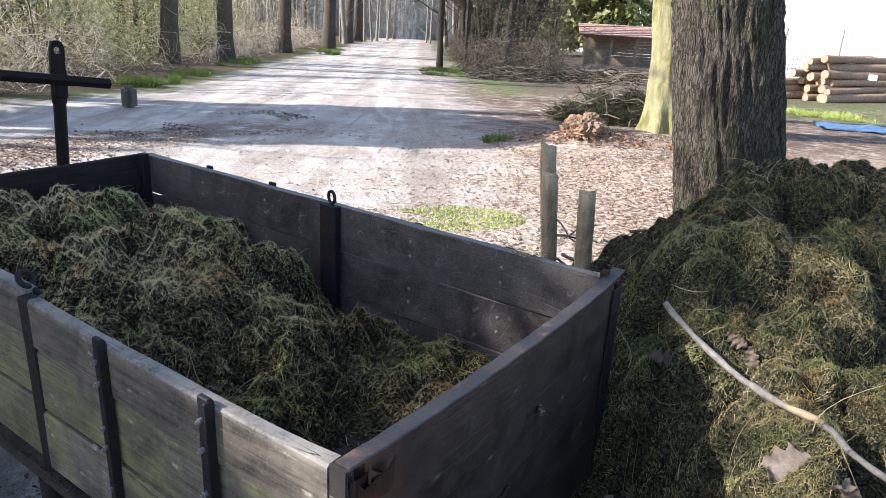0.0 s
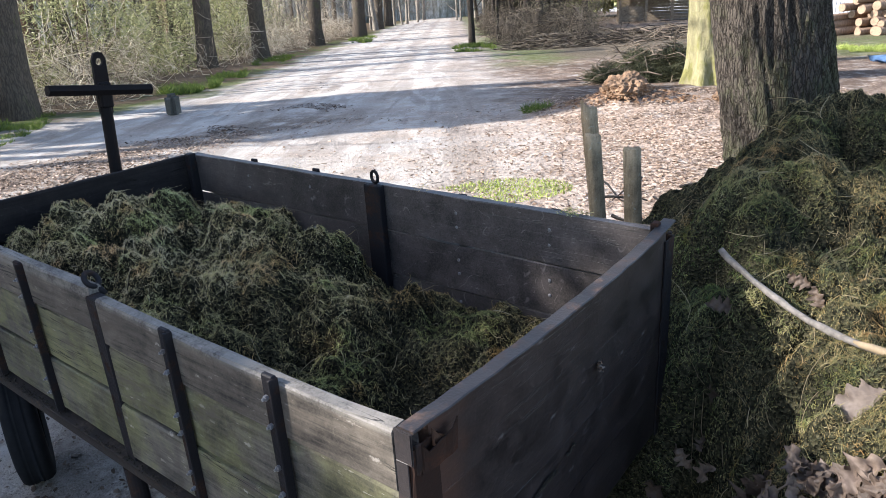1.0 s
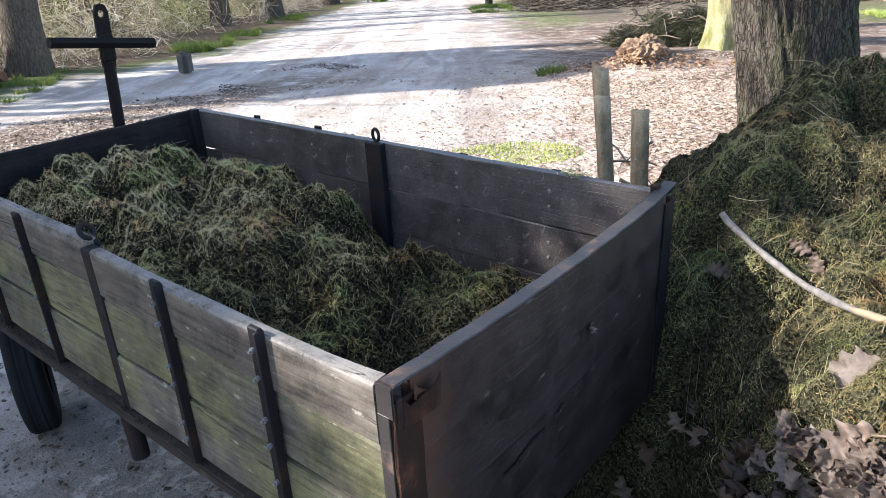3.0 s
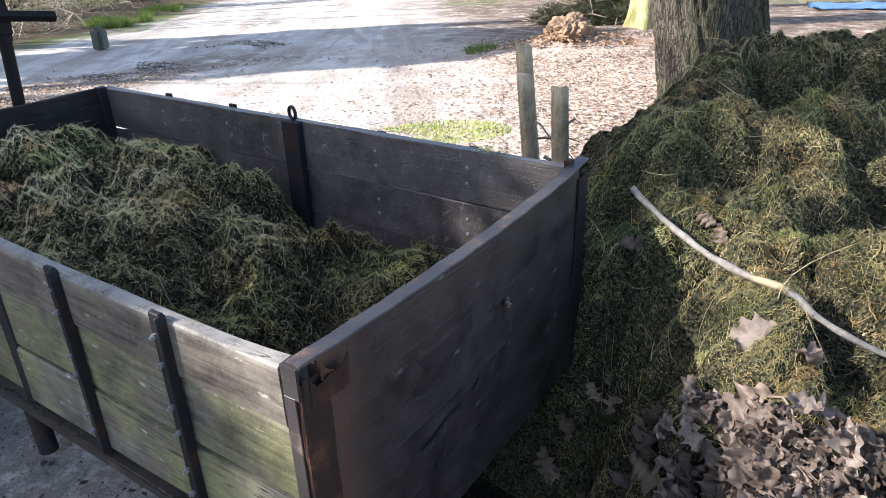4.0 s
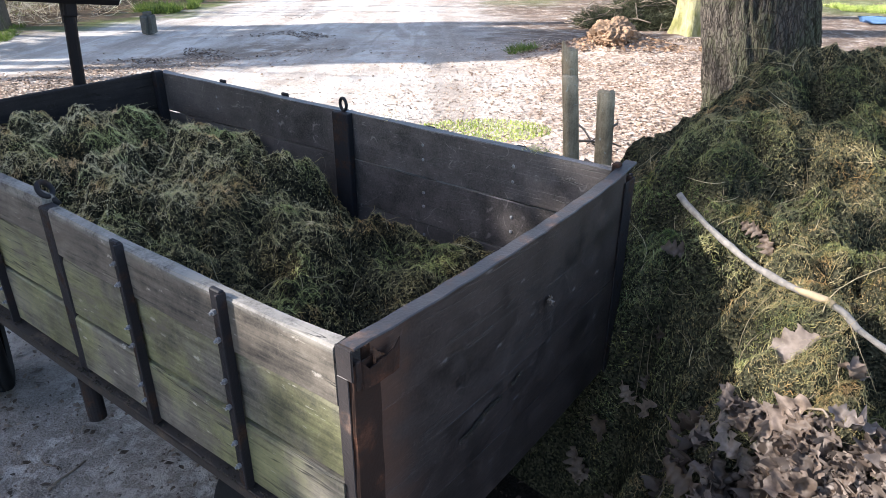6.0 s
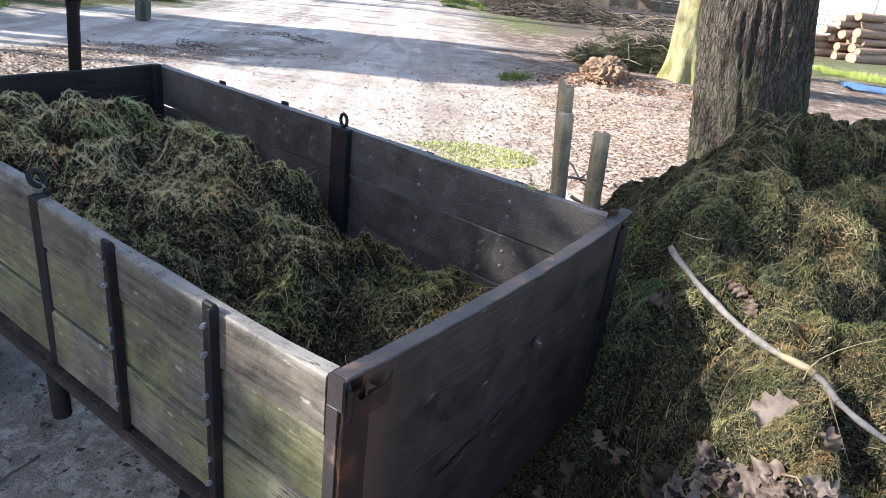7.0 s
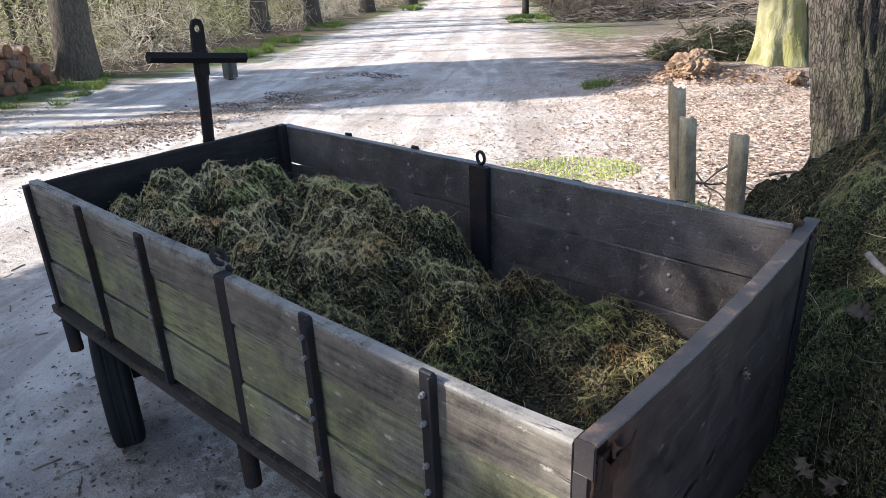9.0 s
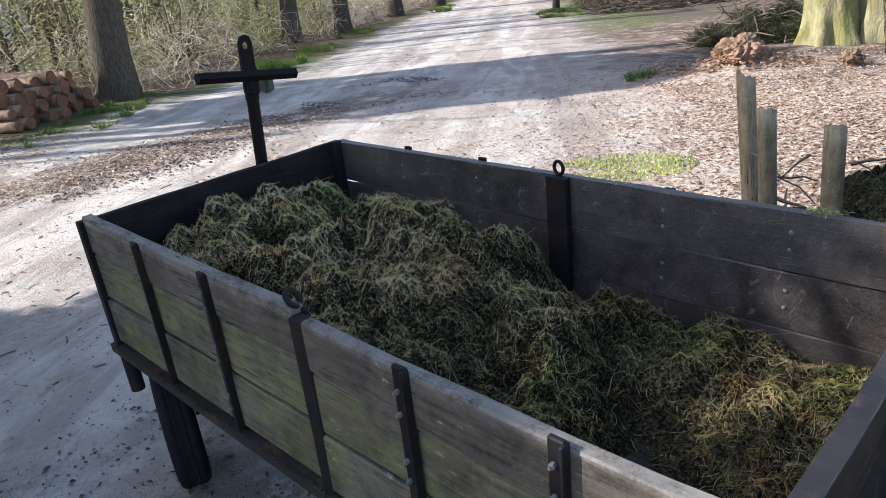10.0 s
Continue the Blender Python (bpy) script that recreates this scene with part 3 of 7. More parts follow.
def tubes_mesh(name, lines, k=4, smooth=True, cap=True):
    """One mesh of many tubes: lines holds (points, radii)."""
    VV, FF, SS, base = [], [], [], 0
    for pts, rad in lines:
        V, F, S = tube_arrays(pts, rad, k, base, cap)
        VV.append(V)
        FF += F
        SS += S
        base += len(V)
    return raw_mesh(name, np.concatenate(VV), FF, SS, smooth)


def blades_mesh(name, P, D, N, length, width, droop=0.5, wave=0.16):
    """Many thin curved blades at once: foot P, lying direction D, up N; each two pieces long, tapering to a tip."""
    n = len(P)
    L, Wd = length[:, None], width[:, None]
    side = np.cross(D, N)
    side /= np.linalg.norm(side, axis=1)[:, None] + 1e-9
    mid = P + D * L * 0.5 + N * L * 0.12
    tip = P + D * L * 0.98 - N * L * (droop * 0.2)
    sway = rng.normal(0, wave, (n, 1)) * L
    mid = mid + side * sway * 0.5
    tip = tip + side * sway * 1.6
    V = np.stack([P - side * Wd / 2, P + side * Wd / 2, mid + side * Wd * 0.45, mid - side * Wd * 0.45, tip], 1).reshape(-1, 3)
    b = (np.arange(n) * 5)[:, None]
    F = (b + np.array([[0, 1, 2, 3, 3, 2, 4]])).ravel()
    S = np.tile([4, 3], n)
    return raw_mesh(name, V, F, S, True)


def billow(x, y, seed, n=20, lo=6.0, hi=20.0):
    """Rounded lumps with creases between them, about -1 to 1."""
    return np.abs(waves(x, y, seed, n, lo, hi, 0.0) * 1.2).clip(0, 1.6) ** 0.8 * 1.4 - 0.75


def waves(x, y, seed, n=26, lo=1.0, hi=14.0, power=1.1):
    """Uneven ground as a sum of random waves: quick for many points."""
    r = np.random.default_rng(seed)
    z = np.zeros_like(x)
    for _ in range(n):
        f = np.exp(r.uniform(np.log(lo), np.log(hi)))
        a = r.uniform(0, 2 * np.pi)
        z += np.sin((x * np.cos(a) + y * np.sin(a)) * f + r.uniform(0, 7)) * f ** -power
    return z / np.sqrt(n)


# ---------------------------------------------------------------- ground
def ground_z(x, y):
    x, y = np.asarray(x, float), np.asarray(y, float)
    near = np.exp(-(x * x + y * y) / 30.0 ** 2)
    rel = waves(x, y, 3, 22, 0.5, 6.0, 1.0) * 0.045 * near
    return -FALL * (0.8 * x + 0.6 * y) + rel


def grid_mesh(name, X, Y, Z, smooth=True):
    r, c = X.shape
    V = np.stack([X, Y, Z], -1).reshape(-1, 3)
    i = (np.arange(r - 1)[:, None] * c + np.arange(c - 1)[None, :]).ravel()
    F = np.stack([i, i + 1, i + c + 1, i + c], 1).ravel()
    return raw_mesh(name, V, F, np.full(len(i), 4), smooth)


def build_ground():
    t = np.linspace(-1, 1, 301)
    s = np.sign(t) * (np.sinh(np.abs(t) * 7.2) / np.sinh(7.2)) * 1500
    X, Y = np.meshgrid(s + 4.0, s + 3.0)
    Z = ground_z(X.ravel(), Y.ravel()).reshape(X.shape)
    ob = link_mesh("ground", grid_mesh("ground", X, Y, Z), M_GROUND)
    tagged(ob, "sandy earth track and leaf-strewn ground between the trees", "ground", kind="structure")


build_ground()


# ---------------------------------------------------------------- trailer
TOP, LONG, WIDE = 1.05, 2.09, 1.05


def bolt_bm(r=0.0057, h=0.0095):
    bm = bmesh.new()
    bmesh.ops.create_cone(bm, cap_ends=True, segments=6, radius1=r, radius2=r * 0.96, depth=h * 0.7, matrix=Matrix.Rotation(radians(90), 4, "Y"))
    bmesh.ops.create_cone(bm, cap_ends=True, segments=8, radius1=r * 0.5, radius2=r * 0.45, depth=h * 1.8, matrix=Matrix.Rotation(radians(90), 4, "Y"))
    return bm


def dome_bm(r=0.0056):
    bm = bmesh.new()
    bmesh.ops.create_uvsphere(bm, u_segments=10, v_segments=6, radius=r, matrix=Matrix.Diagonal((0.55, 1, 1, 1)))
    return bm


def eye_bolt_bm(r=0.021, wire=0.0055, shank=0.03):
    bm = bmesh.new()
    n, k = 20, 8
    rings = []
    for i in range(n):
        a = 2 * math.pi * i / n
        ring = [bm.verts.new(((r + wire * math.cos(b)) * math.cos(a), wire * math.sin(b), (r + wire * math.cos(b)) * math.sin(a) + r)) for b in [2 * math.pi * j / k for j in range(k)]]
        rings.append(ring)
    for i in range(n):
        for j in range(k):
            bm.faces.new((rings[i][j], rings[(i + 1) % n][j], rings[(i + 1) % n][(j + 1) % k], rings[i][(j + 1) % k]))
    bmesh.ops.create_cone(bm, cap_ends=True, segments=8, radius1=wire * 1.2, radius2=wire, depth=shank, matrix=Matrix.Translation((0, 0, -shank / 2 + 0.004)))
    bmesh.ops.recalc_face_normals(bm, faces=list(bm.faces))
    return bm


def wheel(parent, at, turn, r=0.245, w=0.115):
    hub = part("wheel", box_bm((0.05, 0.07, 0.07), 0.01), M_IRON, parent, at=at, rot=(0, 0, turn))
    prof = [(r * 0.58, -w * 0.40), (r * 0.66, -w * 0.5), (r * 0.84, -w * 0.5), (r * 0.95, -w * 0.44), (r * 0.99, -w * 0.33),
            (r, -w * 0.2), (r * 0.985, -w * 0.17), (r, -w * 0.14), (r, -0.012), (r * 0.985, 0), (r, 0.012)]
    prof = prof + [(a, -b) for a, b in prof[::-1][2:]]
    bm = bmesh.new()
    n = 48
    rings = [[bm.verts.new((b, a * math.cos(2 * math.pi * i / n), a * math.sin(2 * math.pi * i / n))) for a, b in prof] for i in range(n)]
    for i in range(n):
        for j in range(len(prof) - 1):
            bm.faces.new((rings[i][j], rings[i][j + 1], rings[(i + 1) % n][j + 1], rings[(i + 1) % n][j]))
    bmesh.ops.recalc_face_normals(bm, faces=list(bm.faces))
    part("tyre", bm, M_RUBBER, hub, "worn black rubber tyre", smooth=True)
    bm = bmesh.new()
    bmesh.ops.create_cone(bm, cap_ends=True, segments=32, radius1=r * 0.6, radius2=r * 0.6, depth=w * 0.6, matrix=Matrix.Rotation(radians(90), 4, "Y"))
    inner = [f for f in bm.faces if len(f.verts) > 4]
    for f in inner:
        got = bmesh.ops.inset_region(bm, faces=[f], thickness=r * 0.07)
        bmesh.ops.translate(bm, vec=(-0.03 if f.calc_center_median().x > 0 else 0.03, 0, 0), verts=f.verts)
    part("rim", bm, M_PAINT, hub, "black painted steel rim")
    return hub


def build_trailer():
    tr = tagged(empty("farm_trailer"), "small old four-wheeled farm trailer with weathered plank sides, carrying moss", "trailer")
    # plank sides: left in two lengths, right in two, front and tailgate
    for y0, y1, off, tops in ((0.012, 0.902, -0.010, (0.620, 0.776, 0.930, 1.050)), (0.948, 2.055, 0.0, (0.620, 0.782, 0.940, 1.066))):
        for i in range(3):
            z0, z1 = tops[i] + 0.003, tops[i + 1] - 0.003
            part("plank", plank_bm(y1 - y0, z1 - z0, 0.030, "y", i + y0 * 3, bow=-0.004 if i == 2 else 0), M_TOPS if i == 2 else M_SIDE, tr,
                 "grey plank with green algae" if i < 2 else "", at=(0.016 + off + (0.0, 0.006, 0.003)[i], (y0 + y1) / 2, (z0 + z1) / 2))
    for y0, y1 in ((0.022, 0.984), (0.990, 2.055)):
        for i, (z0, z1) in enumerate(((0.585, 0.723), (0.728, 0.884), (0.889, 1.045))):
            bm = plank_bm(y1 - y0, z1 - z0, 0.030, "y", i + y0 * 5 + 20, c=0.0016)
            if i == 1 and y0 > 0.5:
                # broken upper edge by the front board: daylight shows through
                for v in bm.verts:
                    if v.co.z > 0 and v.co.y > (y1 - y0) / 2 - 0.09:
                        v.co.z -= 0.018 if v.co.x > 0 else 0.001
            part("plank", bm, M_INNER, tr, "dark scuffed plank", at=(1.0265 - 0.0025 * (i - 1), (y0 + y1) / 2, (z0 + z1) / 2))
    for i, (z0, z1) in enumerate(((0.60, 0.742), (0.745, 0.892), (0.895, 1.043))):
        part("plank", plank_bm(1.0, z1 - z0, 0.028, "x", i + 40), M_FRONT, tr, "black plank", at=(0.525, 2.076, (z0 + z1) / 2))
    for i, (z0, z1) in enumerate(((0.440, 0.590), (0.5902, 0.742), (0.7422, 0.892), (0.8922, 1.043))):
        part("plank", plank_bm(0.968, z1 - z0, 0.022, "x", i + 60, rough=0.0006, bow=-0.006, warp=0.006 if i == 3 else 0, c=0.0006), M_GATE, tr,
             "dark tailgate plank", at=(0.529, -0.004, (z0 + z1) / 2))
    for i in range(6):
        part("floor_board", plank_bm(2.03, 0.03, 0.162, "y", 80 + i), M_FLOOR, tr, "dirty dark floor board", at=(0.113 + i * 0.165, 1.04, 0.584))
    # bottom rails and cross bearers
    for x in (0.004, 1.046):
        bm = box_bm((0.044, 2.10, 0.008), 0.002, centre=(0, 0, 0.018))
        bm2 = box_bm((0.008, 2.10, 0.030), 0.0025, centre=(-0.018 if x < 0.5 else 0.018, 0, 0.006))
        me = bpy.data.meshes.new("tmp")
        bm2.to_mesh(me)
        bm.from_mesh(me)
        bm2.free()
        bpy.data.meshes.remove(me)
        part("rail", bm, M_RAIL, tr, "dusty brown steel edge rail", at=(x - 0.003 if x < 0.5 else x, 1.045, 0.588))
    for y in (0.25, 0.95, 1.65):
        part("bearer", box_bm((0.94, 0.06, 0.07), 0.004), M_IRON, tr, at=(0.525, y, 0.535))
    for x in (0.3, 0.75):
        part("chassis_beam", box_bm((0.06, 2.0, 0.08), 0.004), M_IRON, tr, at=(x, 1.05, 0.46))
    # posts and straps outside the left and right sides
    post = [(0.925, 0.046, M_IRON), (2.066, 0.030, M_IRON)]
    for y, w, mat in post:
        part("post", box_bm((0.034, w, 0.47), 0.003), mat, tr, "black iron upright", at=(0.010 if y < 1 else 0.006, y, 0.812))
        bm = bmesh.new()
        bmesh.ops.create_cone(bm, cap_ends=True, segments=18, radius1=0.023, radius2=0.023, depth=0.13)
        part("stake_end", bm, M_IRON, tr, "dark rusty round stake end", at=(0.004, y + (0.03 if y < 1 else -0.03), 0.505), smooth=False)
    for y, off in ((0.285, -0.010), (0.606, -0.010), (1.30, 0.0), (1.665, 0.0)):
        st = part("strap", box_bm((0.012, 0.030, 0.448), 0.0025), M_IRON, tr, "black iron strap", at=(-0.005 + off, y, 0.838))
        lip = part("strap_edge", box_bm((0.020, 0.007, 0.44), 0.0015), M_IRON, st, "turned-up strap edge", at=(-0.003, -0.0135, 0))
        for k, dz in enumerate((0.178, 0.125, 0.030, -0.022, -0.115, -0.165)):
            part("bolt", bolt_bm(), M_BOLT, st, "bare steel bolt" if k == 0 else "", at=(-0.010, 0.003, dz + 0.004 * math.sin(k * 3 + y * 9)), rot=(17 * k, 0, 0))
    part("post", box_bm((0.026, 0.074, 0.47), 0.003), M_IRON, tr, "black iron upright", at=(0.9965, 0.982, 0.812))
    for y in (0.32, 0.65, 1.32, 1.68):
        st = part("strap", box_bm((0.012, 0.032, 0.47), 0.0025), M_IRON, tr, "black iron strap", at=(1.048, y, 0.818 if y > 1 else 0.809))
        for dz in (0.171, 0.124, 0.013, -0.034, -0.134):
            part("bolt", dome_bm(), M_BOLT, st, at=(-0.038, 0, dz + (0.004 if y > 1 else 0.013)))
    for x, y in ((0.995, 2.045), (0.034, 2.05)):
        part("corner_iron", box_bm((0.036, 0.034, 0.45), 0.003), M_IRON, tr, "black corner iron", at=(x, y, 0.826))
    # eye bolts on the mid posts
    part("eye_bolt", eye_bolt_bm(0.020, 0.0055), M_IRON, tr, "black iron eye bolt", at=(1.008, 0.985, 1.05), rot=(0, 0, 75), smooth=True)
    part("eye_bolt", eye_bolt_bm(0.019, 0.0065), M_IRON, tr, "heavy black iron eye", at=(0.030, 0.955, 1.058), rot=(-35, 0, 30), smooth=True)
    # tailgate ironwork
    bm = bmesh.new()
    n = 24
    prof = [(-0.0215, -0.0045), (-0.0215, -0.0020), (-0.0195, 0.0), (0.0095, 0.0), (0.0115, -0.0020), (0.0115, -0.0045), (0.0095, -0.0062), (-0.0195, -0.0062)]
    rings = []
    for i in range(n + 1):
        x = 0.003 + 1.055 * i / n
        u = 2 * i / n - 1
        sag = -0.009 * (1 - u * u) + (0.012 * max(0, (u - 0.55) / 0.45) ** 2)
        rings.append([bm.verts.new((x, a - 0.007 * (1 - u * u), 1.052 + b + sag + 0.0012 * math.sin(i * 2.3))) for a, b in prof])
    for r0, r1 in zip(rings, rings[1:]):
        for j in range(len(prof)):
            bm.faces.new((r0[j], r0[(j + 1) % len(prof)], r1[(j + 1) % len(prof)], r1[j]))
    bm.faces.new(rings[0])
    bm.faces.new(rings[-1][::-1])
    bmesh.ops.recalc_face_normals(bm, faces=list(bm.faces))
    part("top_cap", bm, M_CAP, tr, "bent flat steel bar along the tailgate top")
    for x, mat, sd, text in ((-0.001, M_CHANNEL, 1, "rusty steel end channel"), (1.062, M_IRON, -1, "black steel end channel")):
        bm = bmesh.new()
        lip = [(0.008, 0.016), (0.0, 0.016), (0.0, -0.014), (0.0015, -0.0185), (0.006, -0.020), (0.060, -0.020), (0.060, -0.0165), (0.007, -0.0165), (0.0035, -0.013), (0.0035, 0.0125), (0.008, 0.0125)]
        rows = 14
        rings = [[bm.verts.new((sd * (a + 0.0012 * math.sin(i * 1.9 + k)), c, -0.30 + 0.585 * i / rows)) for k, (a, c) in enumerate(lip)] for i in range(rows + 1)]
        for r0, r1 in zip(rings, rings[1:]):
            for j in range(len(lip)):
                bm.faces.new((r0[j], r0[(j + 1) % len(lip)], r1[(j + 1) % len(lip)], r1[j]))
        bm.faces.new(rings[0])
        bm.faces.new(rings[-1][::-1])
        bmesh.ops.recalc_face_normals(bm, faces=list(bm.faces))
        part("end_channel", bm, mat, tr, text, at=(x, -0.001, 0.735))
    part("edge_strip", box_bm((0.003, 0.026, 0.560), 0.001), M_CAP, tr, "worn grey steel edge strip", at=(-0.0030, 0.001, 0.716))
    part("edge_strip", box_bm((0.012, 0.010, 0.50), 0.002), M_IRON, tr, at=(1.068, -0.004, 0.775))
    # the cap is folded down over the corner
    bm = box_bm((0.005, 0.036, 0.060), 0.002, 2, centre=(0, 0, -0.028))
    part("cap_end", bm, M_CAP, tr, "cap folded down over the gate's corner", at=(-0.0015, -0.004, 1.050))
    # torn rusty lug beside the corner
    edge = [(0.000, 0.012, 0.018), (0.004, 0.002, 0.012), (0.012, -0.004, 0.000), (0.026, -0.006, 0.003), (0.034, -0.007, 0.007), (0.050, -0.006, 0.006), (0.066, -0.008, 0.012), (0.082, -0.006, 0.024)]
    for name, line, low, text in (("torn_edge", edge, 0.038, "torn rusty sheet edge"), ("torn_lug", [(0.026, -0.004, 0.003), (0.030, 0.004, 0.028), (0.036, 0.001, 0.018), (0.050, -0.004, 0.007)], 0.0, "rusty flap bent upwards")):
        bm = bmesh.new()
        rows = [[bm.verts.new((x, y + q, z)) for x, y, z in line] + [bm.verts.new((x, min(y, -0.002) + q + 0.004, min(0.0, z) - low)) for x, y, z in line[::-1]] for q in (0.0, -0.0025)]
        m = len(line)
        for k, row in enumerate(rows):
            for i in range(m - 1):
                quad = (row[i], row[i + 1], row[2 * m - 2 - i], row[2 * m - 1 - i])
                bm.faces.new(quad if k else quad[::-1])
        for i in range(2 * m):
            bm.faces.new((rows[0][i], rows[0][(i + 1) % (2 * m)], rows[1][(i + 1) % (2 * m)], rows[1][i]))
        bmesh.ops.recalc_face_normals(bm, faces=list(bm.faces))
        part(name, bm, M_LUG if low == 0.0 else M_CHANNEL, tr, text, at=(0.012, -0.027, 1.010))
    part("bracket", box_bm((0.012, 0.018, 0.055), 0.002), M_RUST, tr, at=(0.010, -0.016, 1.000))
    part("hinge_lug", box_bm((0.024, 0.02, 0.03), 0.003), M_RUST, tr, at=(1.008, 0.012, 1.052))
    # slot in the tailgate with grit caught in it; flat black for its shade
    r = np.random.default_rng(15)
    for x0, ln, hh, z in ((0.353, 0.16, 0.0085, 0.692), (0.49, 0.045, 0.005, 0.715)):
        n = 26
        s = np.linspace(-1, 1, n)
        w = hh * (1 - s ** 4) ** 0.6 * r.uniform(0.45, 1.25, n)
        mid = 0.004 * np.sin(s * 4) + 0.12 * s * ln * 0.5
        V = np.concatenate([np.stack([s * ln / 2, np.zeros(n), mid + w], 1), np.stack([s * ln / 2, np.zeros(n), mid - w * r.uniform(0.6, 1.2, n)], 1)])
        i = np.arange(n - 1)
        F = np.stack([i, i + n, i + n + 1, i + 1], 1).ravel()
        sl = link_mesh("slot", raw_mesh("slot", V, F, np.full(n - 1, 4)), M_HOLE, tr, at=(x0, -0.0243, z), label="flat black sheet for the dark inside a slot, with grit on it")
        m = int(ln * 700)
        J = np.array([[1, 0, 0], [-1, 0, 0], [0, 0.6, 0], [0, -0.6, 0], [0, 0, 1], [0, 0, -1]])
        c = np.stack([r.uniform(-0.5, 0.5, m) * ln, np.full(m, -0.001), r.normal(-0.002, hh * 0.5, m)], 1)
        c[:, 2] += np.interp(c[:, 0], s * ln / 2, mid)
        V = (c[:, None] + J[None] * r.uniform(0.0008, 0.0026, (m, 1, 1)) * r.uniform(0.6, 1.4, (m, 6, 1))).reshape(-1, 3)
        F = (np.arange(m)[:, None] * 6 + np.array([[0, 2, 4, 2, 1, 4, 1, 3, 4, 3, 0, 4, 2, 0, 5, 1, 2, 5, 3, 1, 5, 0, 3, 5]])).ravel()
        tagged(link_mesh("grit", raw_mesh("grit", V, F, np.full(m * 8, 3)), M_FLOOR, sl, label="dry grit"), kind="stuff")
    # wheels, axles, raised drawbar
    for x, y, t in ((0.125, 2.10, 20), (0.93, 1.78, 20), (0.16, 0.42, 0), (0.89, 0.42, 0)):
        wheel(tr, (x, y, float(ground_z(x, y)) + 0.245), -t)
    part("axle", box_bm((0.72, 0.05, 0.05), 0.004), M_IRON, tr, at=(0.525, 0.42, 0.27))
    part("axle", box_bm((0.76, 0.05, 0.05), 0.004), M_IRON, tr, at=(0.525, 1.915, 0.27), rot=(0, 0, -18))
    for y in (0.42, 1.915):
        part("bearer", box_bm((0.45, 0.08, 0.16), 0.006), M_IRON, tr, at=(0.525, y, 0.36))
    bm = bmesh.new()
    outline = [(-0.026, 0.30), (-0.028, 0.40), (-0.027, 0.510), (-0.018, 0.532), (0.0, 0.538), (0.018, 0.532), (0.027, 0.510), (0.028, 0.40), (0.026, 0.30)]
    hole = [(0.014 * math.cos(q), 0.500 + 0.014 * math.sin(q)) for q in [2 * math.pi * i / 16 for i in range(16)]]
    ov = [bm.verts.new((x, -0.007, z)) for x, z in outline]
    hv = [bm.verts.new((x, -0.007, z)) for x, z in hole]
    oe = [bm.edges.new((ov[i], ov[(i + 1) % len(ov)])) for i in range(len(ov))]
    he = [bm.edges.new((hv[i], hv[(i + 1) % 16])) for i in range(16)]
    bmesh.ops.triangle_fill(bm, use_beauty=True, edges=oe + he)
    got = bmesh.ops.extrude_face_region(bm, geom=list(bm.faces))
    bmesh.ops.translate(bm, vec=(0, 0.014, 0), verts=[v for v in got["geom"] if isinstance(v, bmesh.types.BMVert)])
    bmesh.ops.recalc_face_normals(bm, faces=list(bm.faces))
    db = part("drawbar", bm, M_PAINT, tr, "black steel drawbar standing upright with a cross handle", at=(0.738, 2.2, 0.955), rot=(0, 4, 0))
    V, F, S = tube_arrays([(0, 0, 0.36), (0, 0, 0.0), (0, 0, -0.40), (0, -0.03, -0.62)], [0.0235, 0.0235, 0.024, 0.026], 14)
    link_mesh("shaft", raw_mesh("shaft", V, F, S), M_PAINT, db)
    V, F, S = tube_arrays([(-0.222, 0, 0.405), (0.0, 0, 0.392), (0.190, 0, 0.381)], 0.0225, 6)
    link_mesh("handle", raw_mesh("handle", V, F, S), M_PAINT, db, at=(0, -0.022, 0))
    part("collar", box_bm((0.050, 0.046, 0.10), 0.006), M_PAINT, db, at=(0, -0.004, 0.372))
    # crumbs of earth along the left rail
    r = np.random.default_rng(12)
    n = 900
    P = np.stack([r.normal(-0.014, 0.006, n).clip(-0.024, 0.0), r.uniform(0.02, 2.05, n), np.full(n, 0.612)], 1)
    keep = (np.sin(P[:, 1] * 9) + r.normal(0, 0.7, n)) > -0.2
    P = P[keep]
    V, F, S = [], [], []
    for i, p in enumerate(P):
        q = r.uniform(0.0012, 0.0038)
        J = np.array([[1, 0, 0], [-1, 0, 0], [0, 1, 0], [0, -1, 0], [0, 0, 1], [0, 0, -0.6]]) * q * r.uniform(0.6, 1.3, (6, 1)) + p
        V.append(J)
        b = i * 6
        F += [b, b + 2, b + 4, b + 2, b + 1, b + 4, b + 1, b + 3, b + 4, b + 3, b, b + 4, b + 2, b, b + 5, b + 1, b + 2, b + 5, b + 3, b + 1, b + 5, b, b + 3, b + 5]
        S += [3] * 8
    tagged(link_mesh("rail_crumbs", raw_mesh("rail_crumbs", np.concatenate(V), F, S), M_FLOOR), "dry earth crumbs and seed husks lying along the trailer rail", "crumbs", kind="stuff")


build_trailer()


# ---------------------------------------------------------------- moss in the trailer, heap beside it
def smax(a, b, p=5.0):
    return (np.maximum(a, 1e-4) ** p + np.maximum(b, 1e-4) ** p) ** (1 / p)


def bump2(x, y, cx, cy, rx, ry, h, e=1.6):
    return h * np.exp(-(((x - cx) / rx) ** 2 + ((y - cy) / ry) ** 2) ** e)


